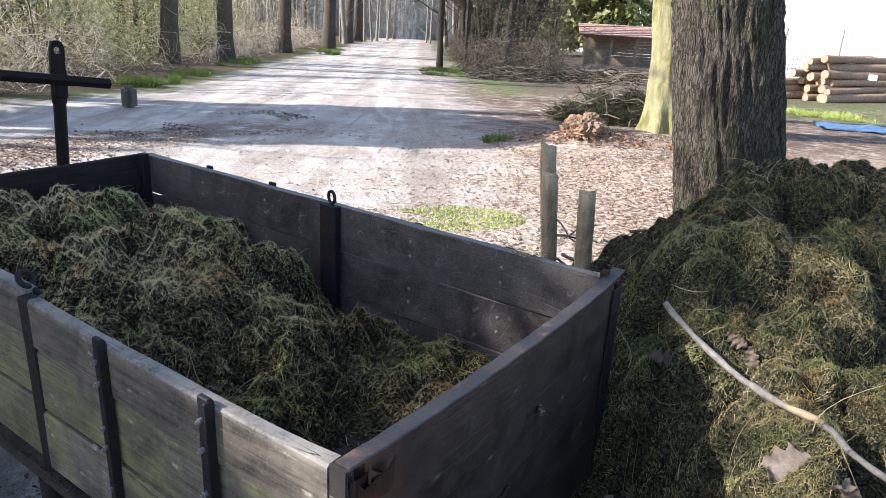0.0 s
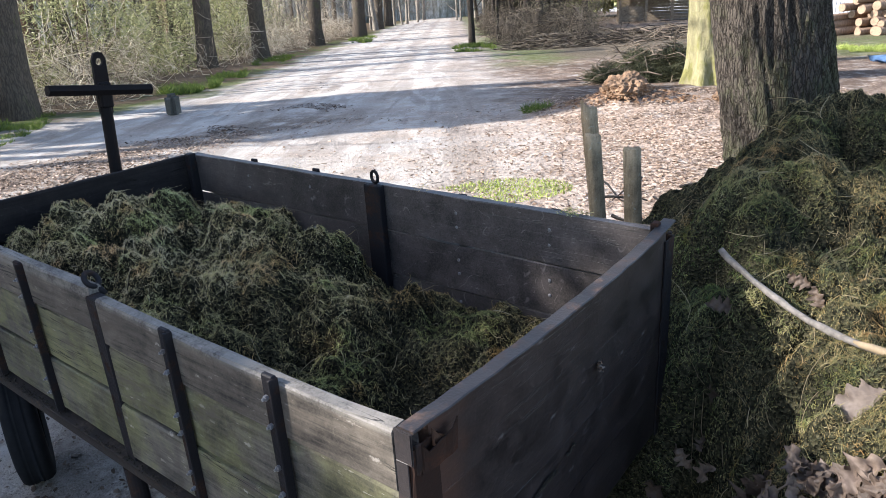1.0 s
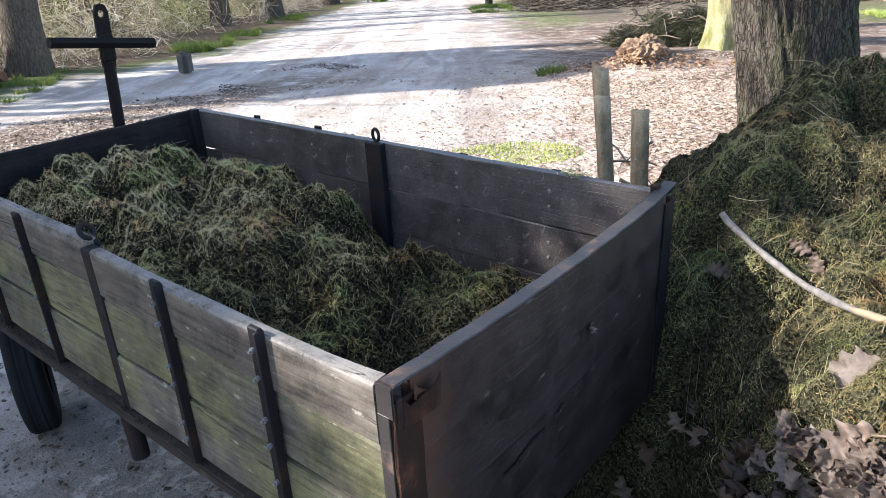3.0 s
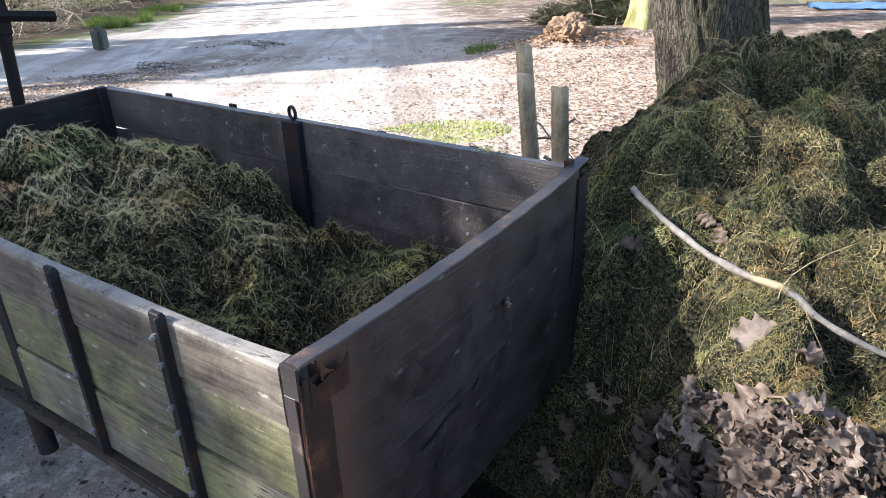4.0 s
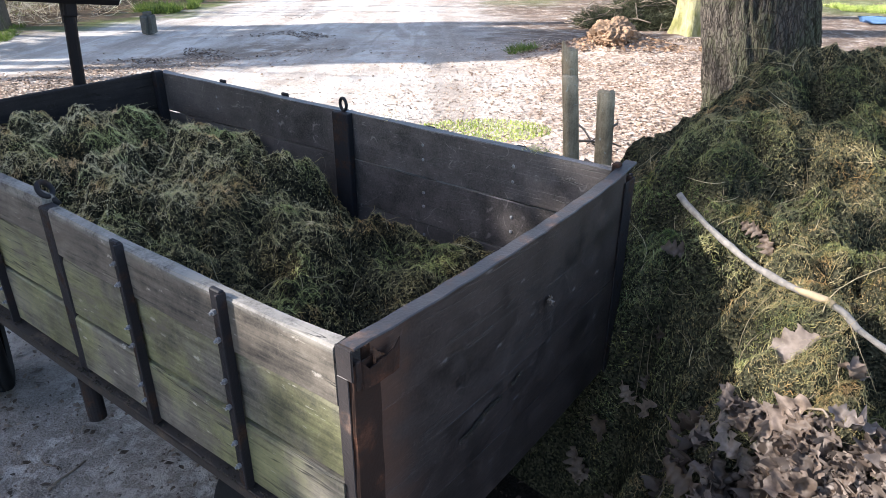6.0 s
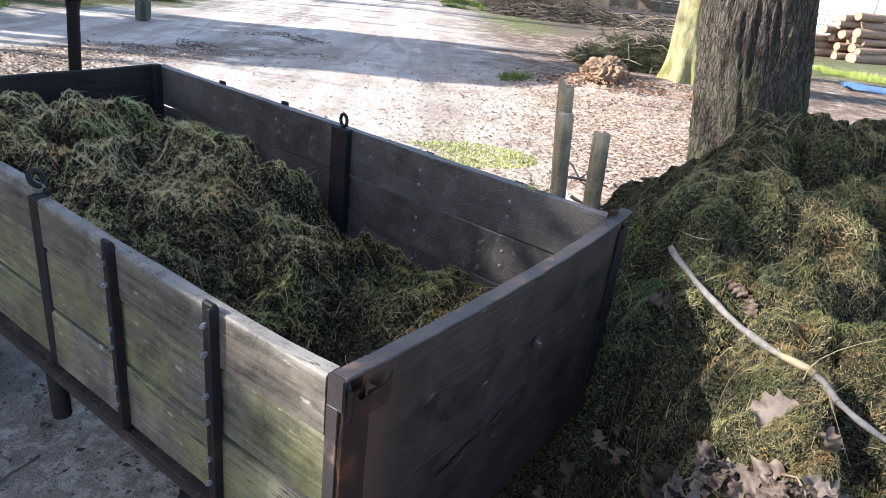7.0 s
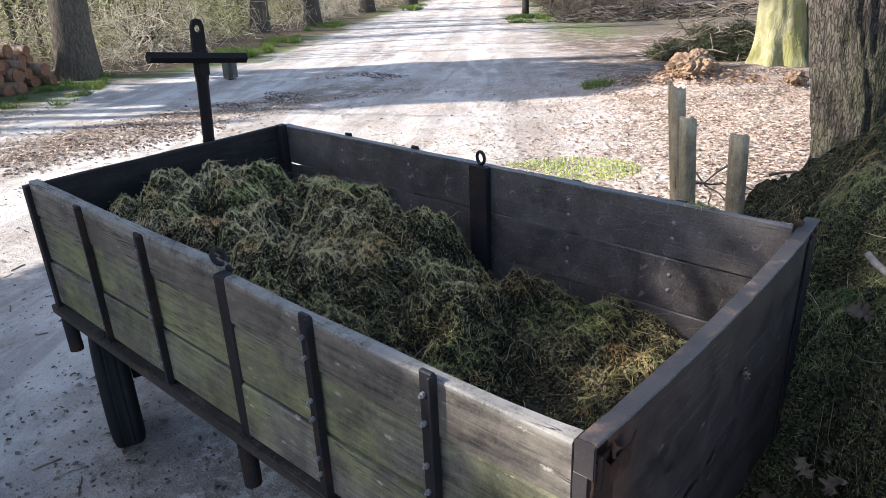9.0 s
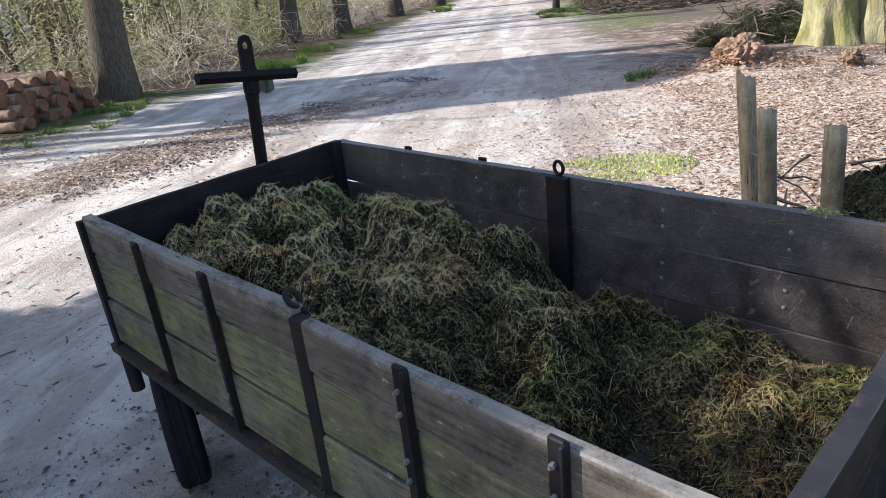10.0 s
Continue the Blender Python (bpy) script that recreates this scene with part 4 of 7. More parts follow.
def pads(X, Y, seed, n, box, rmin, rmax, high):
    """Overlapping matted pads: the highest of many small domes at each place."""
    r = np.random.default_rng(seed)
    wx = X + waves(X.ravel(), Y.ravel(), seed + 1, 18, 30.0, 110.0, 0.0).reshape(X.shape) * rmin * 0.22
    wy = Y + waves(X.ravel(), Y.ravel(), seed + 2, 18, 30.0, 110.0, 0.0).reshape(X.shape) * rmin * 0.22
    Z = np.full(X.shape, -high)
    x0, dx, y0, dy = X[0, 0], X[0, 1] - X[0, 0], Y[0, 0], Y[1, 0] - Y[0, 0]
    for _ in range(n):
        cx, cy, a = r.uniform(box[0], box[1]), r.uniform(box[2], box[3]), r.uniform(0, 3.14)
        ra = r.uniform(rmin, rmax)
        rb, top = ra * r.uniform(0.55, 0.95), high * r.uniform(0.1, 1.0)
        i0, i1 = max(0, int((cy - 2 * ra - y0) / dy)), max(0, int((cy + 2 * ra - y0) / dy) + 1)
        j0, j1 = max(0, int((cx - 2 * ra - x0) / dx)), max(0, int((cx + 2 * ra - x0) / dx) + 1)
        ex, ey = wx[i0:i1, j0:j1] - cx, wy[i0:i1, j0:j1] - cy
        u, v = (ex * math.cos(a) + ey * math.sin(a)) / ra, (ey * math.cos(a) - ex * math.sin(a)) / rb
        Z[i0:i1, j0:j1] = np.maximum(Z[i0:i1, j0:j1], top - high * 1.1 * (u * u + v * v) ** 1.5)
    return Z


class Relief:
    """A height field kept on a grid and read between its knots."""

    def __init__(self, box, step, f):
        self.box, self.step = box, step
        self.X, self.Y = np.meshgrid(np.arange(box[0], box[1] + step, step), np.arange(box[2], box[3] + step, step))
        self.Z = f(self.X, self.Y)

    def __call__(self, x, y):
        x, y = np.asarray(x, float), np.asarray(y, float)
        u = ((x - self.box[0]) / self.step).clip(0, self.Z.shape[1] - 1.001)
        v = ((y - self.box[2]) / self.step).clip(0, self.Z.shape[0] - 1.001)
        j, i = u.astype(int), v.astype(int)
        u, v = u - j, v - i
        Z = self.Z
        return (Z[i, j] * (1 - u) + Z[i, j + 1] * u) * (1 - v) + (Z[i + 1, j] * (1 - u) + Z[i + 1, j + 1] * u) * v


def load_form(x, y):
    """The load: high by the front board, a lump by the mid post, low at the rear, a little rise by the tailgate corner."""
    h = bump2(x, y, 0.45, 1.58, 0.66, 0.62, 0.270, 2.6)
    h = smax(h, bump2(x, y, 0.40, 1.93, 0.42, 0.24, 0.338, 2.0))
    h = smax(h, bump2(x, y, 0.78, 1.86, 0.34, 0.30, 0.295, 2.0))
    h = smax(h, bump2(x, y, 0.82, 1.42, 0.26, 0.26, 0.285, 2.0))
    h = smax(h, bump2(x, y, 0.83, 1.10, 0.17, 0.155, 0.315, 2.6))
    h = smax(h, bump2(x, y, 0.44, 1.08, 0.60, 0.30, 0.235, 2.8))
    h = smax(h, bump2(x, y, 0.74, 0.80, 0.28, 0.18, 0.105, 2.0))
    h = smax(h, bump2(x, y, 0.88, 0.50, 0.26, 0.28, 0.115, 2.0))
    h = smax(h, bump2(x, y, 0.80, 0.16, 0.34, 0.24, 0.085, 1.8))
    h = smax(h, bump2(x, y, 0.56, 0.74, 0.42, 0.22, 0.165, 3.0))
    fine = (billow(x.ravel(), y.ravel(), 23, 26, 75.0, 190.0) * 0.011).reshape(x.shape)
    lump = pads(x, y, 21, 80, (0, 1.05, 0, 2.1), 0.08, 0.18, 0.052) + 0.5 * pads(x, y, 22, 260, (0, 1.05, 0, 2.1), 0.03, 0.085, 0.055) + fine
    return 0.596 + h + lump * np.clip(h / 0.14, 0.04, 1.0)


def heap_form(x, y):
    """The heap beside the trailer: a high back towards the oak and a lower shoulder behind the tailgate."""
    a = bump2(x, y, 2.62, -0.87, 1.42, 1.73, 1.125)
    b = bump2(x, y, 1.33, -0.45, 0.78, 0.70, 0.905, 2.2)
    d = bump2(x, y, 0.82, -0.86, 0.60, 0.58, 0.75, 2.0)
    c = bump2(x, y, 1.94, -0.17, 1.25, 0.58, 1.02)
    h = smax(smax(smax(a, b, 5.0), c, 5.0), d, 5.0)
    # the skirts of the heap run out unevenly
    rim = np.minimum(np.minimum(4.6 - x, y + 2.6), 1.4 - y) + 0.16 * waves(x.ravel(), y.ravel(), 35, 18, 1.5, 9.0, 0.6).reshape(x.shape)
    rim = np.clip((rim - 0.12) / 0.55, 0, 1)
    h = h * rim * rim * (3 - 2 * rim)
    # nothing lies against the gate but at its far corner
    open_foot = np.clip((x - 0.90) / 0.15, 0, 1) ** 1.5
    h = h * np.where(y > -0.36, open_foot + (1 - open_foot) * np.clip((-0.10 - y) / 0.26, 0, 1), 1.0)
    fine = (billow(x.ravel(), y.ravel(), 33, 26, 60.0, 150.0) * 0.013).reshape(x.shape)
    lump = pads(x, y, 31, 420, (0.2, 4.2, -1.9, 1.5), 0.09, 0.22, 0.085) + 0.75 * pads(x, y, 32, 1900, (0.2, 4.2, -1.9, 1.5), 0.035, 0.10, 0.065) + fine
    return ground_z(x.ravel(), y.ravel()).reshape(x.shape) - 0.01 + h - 0.07 * np.clip(1 - h / 0.08, 0, 1) + lump * np.clip(h / 0.3, 0.0, 1.0)


load_z = Relief((0.034, 1.008, 0.024, 2.058), 0.0055, load_form)
heap_z = Relief((-0.05, 4.6, -2.6, 1.4), 0.0115, heap_form)


def surface_frame(f, x, y, e=0.006):
    z = f(x, y)
    nx, ny = -(f(x + e, y) - f(x - e, y)) / (2 * e), -(f(x, y + e) - f(x, y - e)) / (2 * e)
    N = np.stack([nx, ny, np.ones_like(nx)], 1)
    N /= np.linalg.norm(N, axis=1)[:, None]
    return np.stack([x, y, z], 1), N


def curls_mesh(name, P, D, N, L, W, bend, f=None):
    """Thin wiry stems, each winding to and fro along its way and hugging the surface: four pieces to a stem."""
    n = len(P)
    S = np.cross(D, N)
    S /= np.linalg.norm(S, axis=1)[:, None] + 1e-9
    phase, kink = rng.uniform(0, 6.3, n), rng.normal(0, 1.0, n)
    rise = rng.normal(0, 0.16, n)
    pts, p, a = [P], P, np.zeros(n)
    for k in range(4):
        a = a + bend / 4 + kink * np.sin(phase + 2.1 * k)
        up = rise * math.cos(0.9 * k)
        p = p + (D * np.cos(a)[:, None] + S * np.sin(a)[:, None] + N * up[:, None]) * (L / 4)[:, None]
        pts.append(p)
    if f is not None:
        # most stems lie felted on the surface, one in nine stands free
        free = rng.random(n) < 0.11
        lift = P[:, 2] - f(P[:, 0], P[:, 1])
        for k in range(1, 5):
            z = f(pts[k][:, 0], pts[k][:, 1]) + lift + 0.004 * np.sin(phase + 1.7 * k)
            pts[k] = np.column_stack([pts[k][:, :2], np.where(free, pts[k][:, 2], P[:, 2] + np.clip(z - P[:, 2], -0.45 * L, 0.45 * L))])
    side = np.cross(D, N * 0.8 + S * 0.6)
    side /= np.linalg.norm(side, axis=1)[:, None] + 1e-9
    w = W[:, None] / 2
    V = np.stack([pts[0] - side * w * 0.8, pts[0] + side * w * 0.8, pts[1] + side * w, pts[1] - side * w, pts[2] + side * w, pts[2] - side * w,
                  pts[3] + side * w * 0.7, pts[3] - side * w * 0.7, pts[4]], 1).reshape(-1, 3)
    F = ((np.arange(n) * 9)[:, None] + np.array([[0, 1, 2, 3, 3, 2, 4, 5, 5, 4, 6, 7, 7, 6, 8]])).ravel()
    return raw_mesh(name, V, F, np.tile([4, 4, 4, 3], n), True)


def felt(name, f, form_step, x, y, blades, lmin, lmax, wmin, wmax, seed):
    """Tufts of tangled stems that lie in swirling hanks over a surface, thin in the gaps between the pads."""
    e = 0.035
    dip = f(x, y) - 0.25 * (f(x + e, y) + f(x - e, y) + f(x, y + e) + f(x, y - e))
    keep = rng.uniform(0, 1, len(x)) < np.clip(0.62 + dip / form_step, 0.04, 1.0)
    x, y = x[keep], y[keep]
    swirl = waves(x, y, seed, 20, 8.0, 30.0, 0.0) * 3.0 + rng.normal(0, 0.9, len(x))
    size = rng.choice([0.6, 1.0, 1.6], len(x), p=[0.35, 0.45, 0.2])
    x, y, swirl, size = (np.repeat(q, blades) for q in (x, y, swirl, size))
    n = len(x)
    x, y = x + rng.normal(0, 0.012, n) * size, y + rng.normal(0, 0.012, n) * size
    P, N = surface_frame(f, x, y)
    swirl = swirl + rng.normal(0, 0.9, n)
    D = np.stack([np.cos(swirl), np.sin(swirl), np.zeros(n)], 1)
    D -= N * (D * N).sum(1)[:, None]
    D += N * (rng.normal(0.03, 0.17, n))[:, None]
    D /= np.linalg.norm(D, axis=1)[:, None]
    L = rng.uniform(lmin, lmax, n) * size * rng.choice([0.7, 1.0, 2.3], n, p=[0.42, 0.44, 0.14])
    L = L * np.clip(N[:, 2], 0.4, 1.0)
    P = P + N * rng.uniform(-0.010, 0.007, n)[:, None]
    return curls_mesh(name, P, D, N, L, rng.uniform(wmin, wmax, n), rng.normal(0, 1.3, n), f)


def build_load():
    thing = tagged(empty("moss_load", (0.5, 1.0, 0.60)), "heap of raked olive-green moss and dry grass in the trailer", "moss")
    X, Y, Z = load_z.X, load_z.Y, load_z.Z
    # sheet under the strands, coloured as the shade in their gaps
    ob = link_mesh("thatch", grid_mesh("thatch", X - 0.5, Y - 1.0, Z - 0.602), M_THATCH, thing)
    n = 22000
    x, y = rng.uniform(0.05, 0.99, n), rng.uniform(0.045, 2.03, n)
    keep = (load_z(x, y) > 0.632) | (rng.uniform(0, 1, n) < 0.03)
    me = felt("loose_moss", load_z, 0.022, x[keep], y[keep], 13, 0.015, 0.038, 0.0007, 0.0013, 51)
    co = np.empty(len(me.vertices) * 3, np.float32)
    me.vertices.foreach_get("co", co)
    co = co.reshape(-1, 3)
    co[:, 0] = co[:, 0].clip(0.036, 1.006)
    co[:, 1] = co[:, 1].clip(0.022, 2.058)
    me.vertices.foreach_set("co", (co - np.array([0.5, 1.0, 0.602], np.float32)).ravel())
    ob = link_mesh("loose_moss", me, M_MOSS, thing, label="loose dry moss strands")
    tagged(ob, kind="stuff")


def build_heap():
    thing = tagged(empty("moss_heap", (2.0, -0.6, 0.0)), "large heap of raked moss and grass against the oak tree", "heap")
    X, Y, Z = heap_z.X, heap_z.Y, heap_z.Z
    # mat below the strands, darkened for the shade between the pads
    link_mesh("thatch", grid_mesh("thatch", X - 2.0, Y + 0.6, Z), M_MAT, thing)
    n = 110000
    x, y = 0.5 + 3.6 * rng.uniform(0, 1, n) ** 1.6, np.clip(rng.normal(-0.25, 0.6, n), -1.7, 1.2)
    h = heap_z(x, y) - ground_z(x, y)
    d = np.hypot(x + 0.6, y + 0.6)
    e = 0.03
    steep = np.sqrt(1 + ((heap_z(x + e, y) - heap_z(x - e, y)) ** 2 + (heap_z(x, y + e) - heap_z(x, y - e)) ** 2) / (4 * e * e))
    facing = np.where(y < -1.5, 0.35, 1.0) * np.clip(h / 0.2, 0, 1) * np.clip(steep, 1, 3) * 0.8
    keep = rng.uniform(0, 1, n) < np.where(y > -0.40, np.clip((h - 0.12) / 0.1, 0, 1) * np.where((y > -0.16) & (x < 0.93), 0.08, 1.0), np.clip((x - 0.58 - 0.25 * np.clip(y + 0.75, 0, 0.35)) / 0.07, 0.04, 1)) * np.clip(2.1 / d, 0.2, 1.0) ** 1.1 * facing * np.where((x < 1.2) & (y > -0.5) & (h < 0.6) & (waves(x, y, 78, 22, 7.0, 26.0, 0.3) < 0.15), 0.22, 1.0)
    me = felt("loose_moss", heap_z, 0.028, x[keep], y[keep], 10, 0.016, 0.040, 0.0008, 0.0014, 61)
    co = np.empty(len(me.vertices) * 3, np.float32)
    me.vertices.foreach_get("co", co)
    me.vertices.foreach_set("co", (co.reshape(-1, 3) - np.array([2.0, -0.6, 0.0], np.float32)).ravel())
    ob = link_mesh("loose_moss", me, M_HEAP, thing, label="loose green and straw-coloured strands")
    tagged(ob, kind="stuff")


def build_straws():
    """Long pale grass stalks that lie loose on the moss, gently bent."""
    r = np.random.default_rng(91)

    def stalks(name, f, x, y, lmin, lmax, label):
        n = len(x)
        P, N = surface_frame(f, x, y, 0.03)
        P = P + N * 0.007
        a = r.uniform(0, 6.3, n)
        D = np.stack([np.cos(a), np.sin(a), np.zeros(n)], 1)
        D -= N * (D * N).sum(1)[:, None]
        D += N * r.normal(0.05, 0.14, n)[:, None]
        D /= np.linalg.norm(D, axis=1)[:, None]
        L, bend, lines = r.uniform(lmin, lmax, n), r.normal(0, 0.7, n), []
        S = np.cross(D, N)
        for i in range(n):
            u = np.linspace(0, 1, 6)[:, None] * L[i]
            q = P[i] + D[i] * u + S[i] * bend[i] * u * u / L[i] - N[i] * 0.25 * u * u / L[i]
            ok = f(q[:, 0], q[:, 1])
            q[:, 2] = np.maximum(q[:, 2], ok + 0.002)
            w = r.uniform(0.0006, 0.0012)
            lines.append((q, [w, w, w, w * 0.9, w * 0.7, w * 0.4]))
        me = tubes_mesh(name, lines, 4)
        tagged(link_mesh(name, me, M_STRAW), label, "straw", kind="stuff")

    n = 150
    stalks("straw", load_z, r.uniform(0.12, 0.93, n), r.uniform(0.2, 1.98, n), 0.03, 0.10, "pale dry grass stalks loose on the moss load")
    x, y = r.uniform(0.75, 2.6, 330), r.uniform(-1.1, 0.35, 330)
    keep = heap_z(x, y) - ground_z(x, y) > 0.2
    stalks("straw", heap_z, x[keep], y[keep], 0.04, 0.13, "pale dry grass stalks loose on the moss heap")


build_load()
build_heap()
build_straws()


# ---------------------------------------------------------------- fallen leaves, stick, twigs near the trailer
def oak_leaf_mesh(name, seed, size=0.13, flat=1.0, body=0.13, fine=40, spread=0.27):
    """A leaf with pointed lobes, curled along its midrib, with a short stalk."""
    r = np.random.default_rng(seed)
    lobes, half, n = r.uniform(3.2, 4.2), [], fine
    ph, sharp = r.uniform(0.3, 0.7), r.uniform(0.8, 2.0)
    for i in range(n + 1):
        u = i / n
        env = math.sin(math.pi * (0.03 + 0.95 * u) ** 0.8) ** 0.75
        turn = (lobes * u + ph) % 1.0
        wav = turn / 0.62 if turn < 0.62 else (1 - turn) / 0.38
        wav = 0.86 * wav + 0.14 * (((lobes * 3 * u + ph) % 1.0) if wav > 0.4 else 0.4)
        half.append((u, env * (body + spread * wav ** sharp) * r.uniform(0.95, 1.05) + 0.008))
    V, F, S = [], [], []
    curl, bend, tw, fold = r.uniform(-0.6, 2.0), r.uniform(-1.0, 1.4), r.uniform(-1.0, 1.0), r.uniform(0.0, 0.5)

    def put(u, w):
        z = flat * (curl * w * w + fold * abs(w) + bend * (u - 0.5) ** 2 + tw * w * (u - 0.5) + 0.10 * math.sin(9 * u + 14 * w + seed) + 0.05 * math.sin(21 * u - 17 * w))
        V.append(((u - 0.5) * size, w * size, z * size * 0.9))
        return len(V) - 1

    mid = [put(u, 0.0) for u, w in half]
    for sgn in (1, -1):
        inn = [put(min(1.0, u + 0.015), sgn * w * 0.5) for u, w in half]
        out = [put(min(1.0, u + 0.03), sgn * w) for u, w in half]
        for i in range(n):
            for p, q in ((mid, inn), (inn, out)):
                quad = [p[i], p[i + 1], q[i + 1], q[i]]
                F += quad if sgn > 0 else quad[::-1]
                S.append(4)
    b = len(V)
    V += [(-0.5 * size, -0.006 * size, 0), (-0.5 * size, 0.006 * size, 0), (-0.72 * size, 0.004 * size, 0.02 * size)]
    F += [b, b + 1, b + 2]
    S.append(3)
    return raw_mesh(name, V, F, S, True)


LEAVES = [oak_leaf_mesh("fallen_leaf", 100 + i, 0.118 + 0.012 * (i % 4)) for i in range(6)]


def lay(f, x, y, lift=0.012):
    xa, ya = np.array([x]), np.array([y])
    P, N = surface_frame(f, xa, ya, 0.03)
    return Vector(P[0]) + Vector(N[0]) * lift, Vector(N[0])


def surface(x, y):
    return np.maximum(heap_z(x, y), ground_z(x, y))


def build_leaves():
    r = np.random.default_rng(5)
    spots = [(0.844, -0.51, 1.0, 200), (1.011, -0.11, 0.6, 40), (1.01, -0.183, 0.45, 80), (0.987, -0.049, 0.6, 10), (0.93, -0.204, 0.7, 100), (0.97, 0.006, 0.7, 30),
             (0.707, -0.37, 0.95, 300), (0.65, -0.388, 1.0, 250), (0.722, -0.544, 0.85, 140), (0.80, -0.605, 0.55, 0), (1.154, -0.306, 0.5, 70), (0.714, -0.447, 0.6, 20), (0.682, -0.592, 0.7, 160)]
    while len(spots) < 360:
        x, y = r.uniform(0.20, 0.90), r.uniform(-1.15, -0.12)
        if x < r.normal(0.60, 0.04) + 0.25 * min(max(y + 0.75, 0), 0.35):
            spots.append((x, y, r.uniform(0.32, 0.82), r.uniform(0, 360)))
    for k in range(26):
        spots.append((r.uniform(0.78, 1.16), r.uniform(-0.50, 0.02), r.uniform(0.35, 0.7), r.uniform(0, 360)))
    spots = spots[:13] + [q for k, q in enumerate(spots[13:]) if q[1] < -0.5 or k % 4 == 0]
    for i, (x, y, s, a) in enumerate(spots):
        at, n = lay(surface, x, y, 0.018 + 0.012 * r.random())
        ob = new("fallen_leaf", LEAVES[i % 6])
        if not LEAVES[i % 6].materials:
            LEAVES[i % 6].materials.append(M_LEAF)
        q = Vector((0, 0, 1)).rotation_difference((n + Vector(r.normal(0, 0.25, 3))).normalized()).to_matrix().to_4x4()
        ob.matrix_world = Matrix.Translation(at) @ q @ pose(0, 0, 0, 0, 0, a) @ Matrix.Scale(s, 4)
        big = i == 0
        if big:
            ob.data = oak_leaf_mesh("fallen_leaf", 107, 0.112, 0.45, 0.27, 44, 0.19)
            ob.data.materials.append(M_PALE)
            at, n = lay(surface, 0.844, -0.51, 0.022)
            q = Vector((0, 0, 1)).rotation_difference((n + Vector((-0.35, 0.0, 0.1))).normalized()).to_matrix().to_4x4()
            ob.matrix_world = Matrix.Translation(at) @ q @ Matrix.Rotation(radians(115), 4, "Z")
        tagged(ob, "large pale dry oak leaf lying on the moss heap" if big else "dry brown oak leaf lying on the ground by the heap", "leaf", "fallen oak leaves")


def litter_mesh(name, x, y, size, f):
    """Small curled leaf pieces, six corners each."""
    n = len(x)
    P, N = surface_frame(f, x, y, 0.05)
    N = N + rng.normal(0, 0.2, (n, 3))
    N /= np.linalg.norm(N, axis=1)[:, None]
    a = rng.uniform(0, 2 * np.pi, n)
    D = np.stack([np.cos(a), np.sin(a), np.zeros(n)], 1)
    D -= N * (D * N).sum(1)[:, None]
    D /= np.linalg.norm(D, axis=1)[:, None]
    B = np.cross(N, D)
    s = size[:, None]
    j = lambda lo, hi: rng.uniform(lo, hi, (n, 1))
    P = P + N * 0.005
    V = np.stack([P - D * s * 0.5, P - D * s * j(0.05, 0.2) + B * s * j(0.2, 0.34) + N * s * j(0, 0.2), P + D * s * j(0.12, 0.3) + B * s * j(0.14, 0.3) + N * s * j(0, 0.25),
                  P + D * s * 0.5 + N * s * j(-0.05, 0.2), P + D * s * j(0.1, 0.3) - B * s * j(0.14, 0.3) + N * s * j(0, 0.25), P - D * s * j(0.05, 0.2) - B * s * j(0.2, 0.34) + N * s * j(0, 0.2)], 1).reshape(-1, 3)
    b = (np.arange(n) * 6)[:, None]
    F = (b + np.array([[0, 1, 5, 1, 2, 4, 5, 2, 3, 4]])).ravel()
    return raw_mesh(name, V, F, np.tile([3, 4, 3], n), False)


def across(x, y):
    return x * ROAD_V[0] + y * ROAD_V[1]


def along(x, y):
    return x * ROAD_U[0] + y * ROAD_U[1]


def terrain(x, y):
    """The ground with the low mound of earth by the mossy trees."""
    u, v = (x - 9.5) * 0.809 - (y - 3.65) * 0.588, (x - 9.5) * 0.588 + (y - 3.65) * 0.809
    return ground_z(x, y) + 0.20 * np.exp(-((u / 1.25) ** 2 + (v / 0.7) ** 2)) + waves(u, v, 91, 26, 5.0, 30.0, 0.7) * 0.10 * np.exp(-((u / 1.3) ** 2 + (v / 0.75) ** 2))


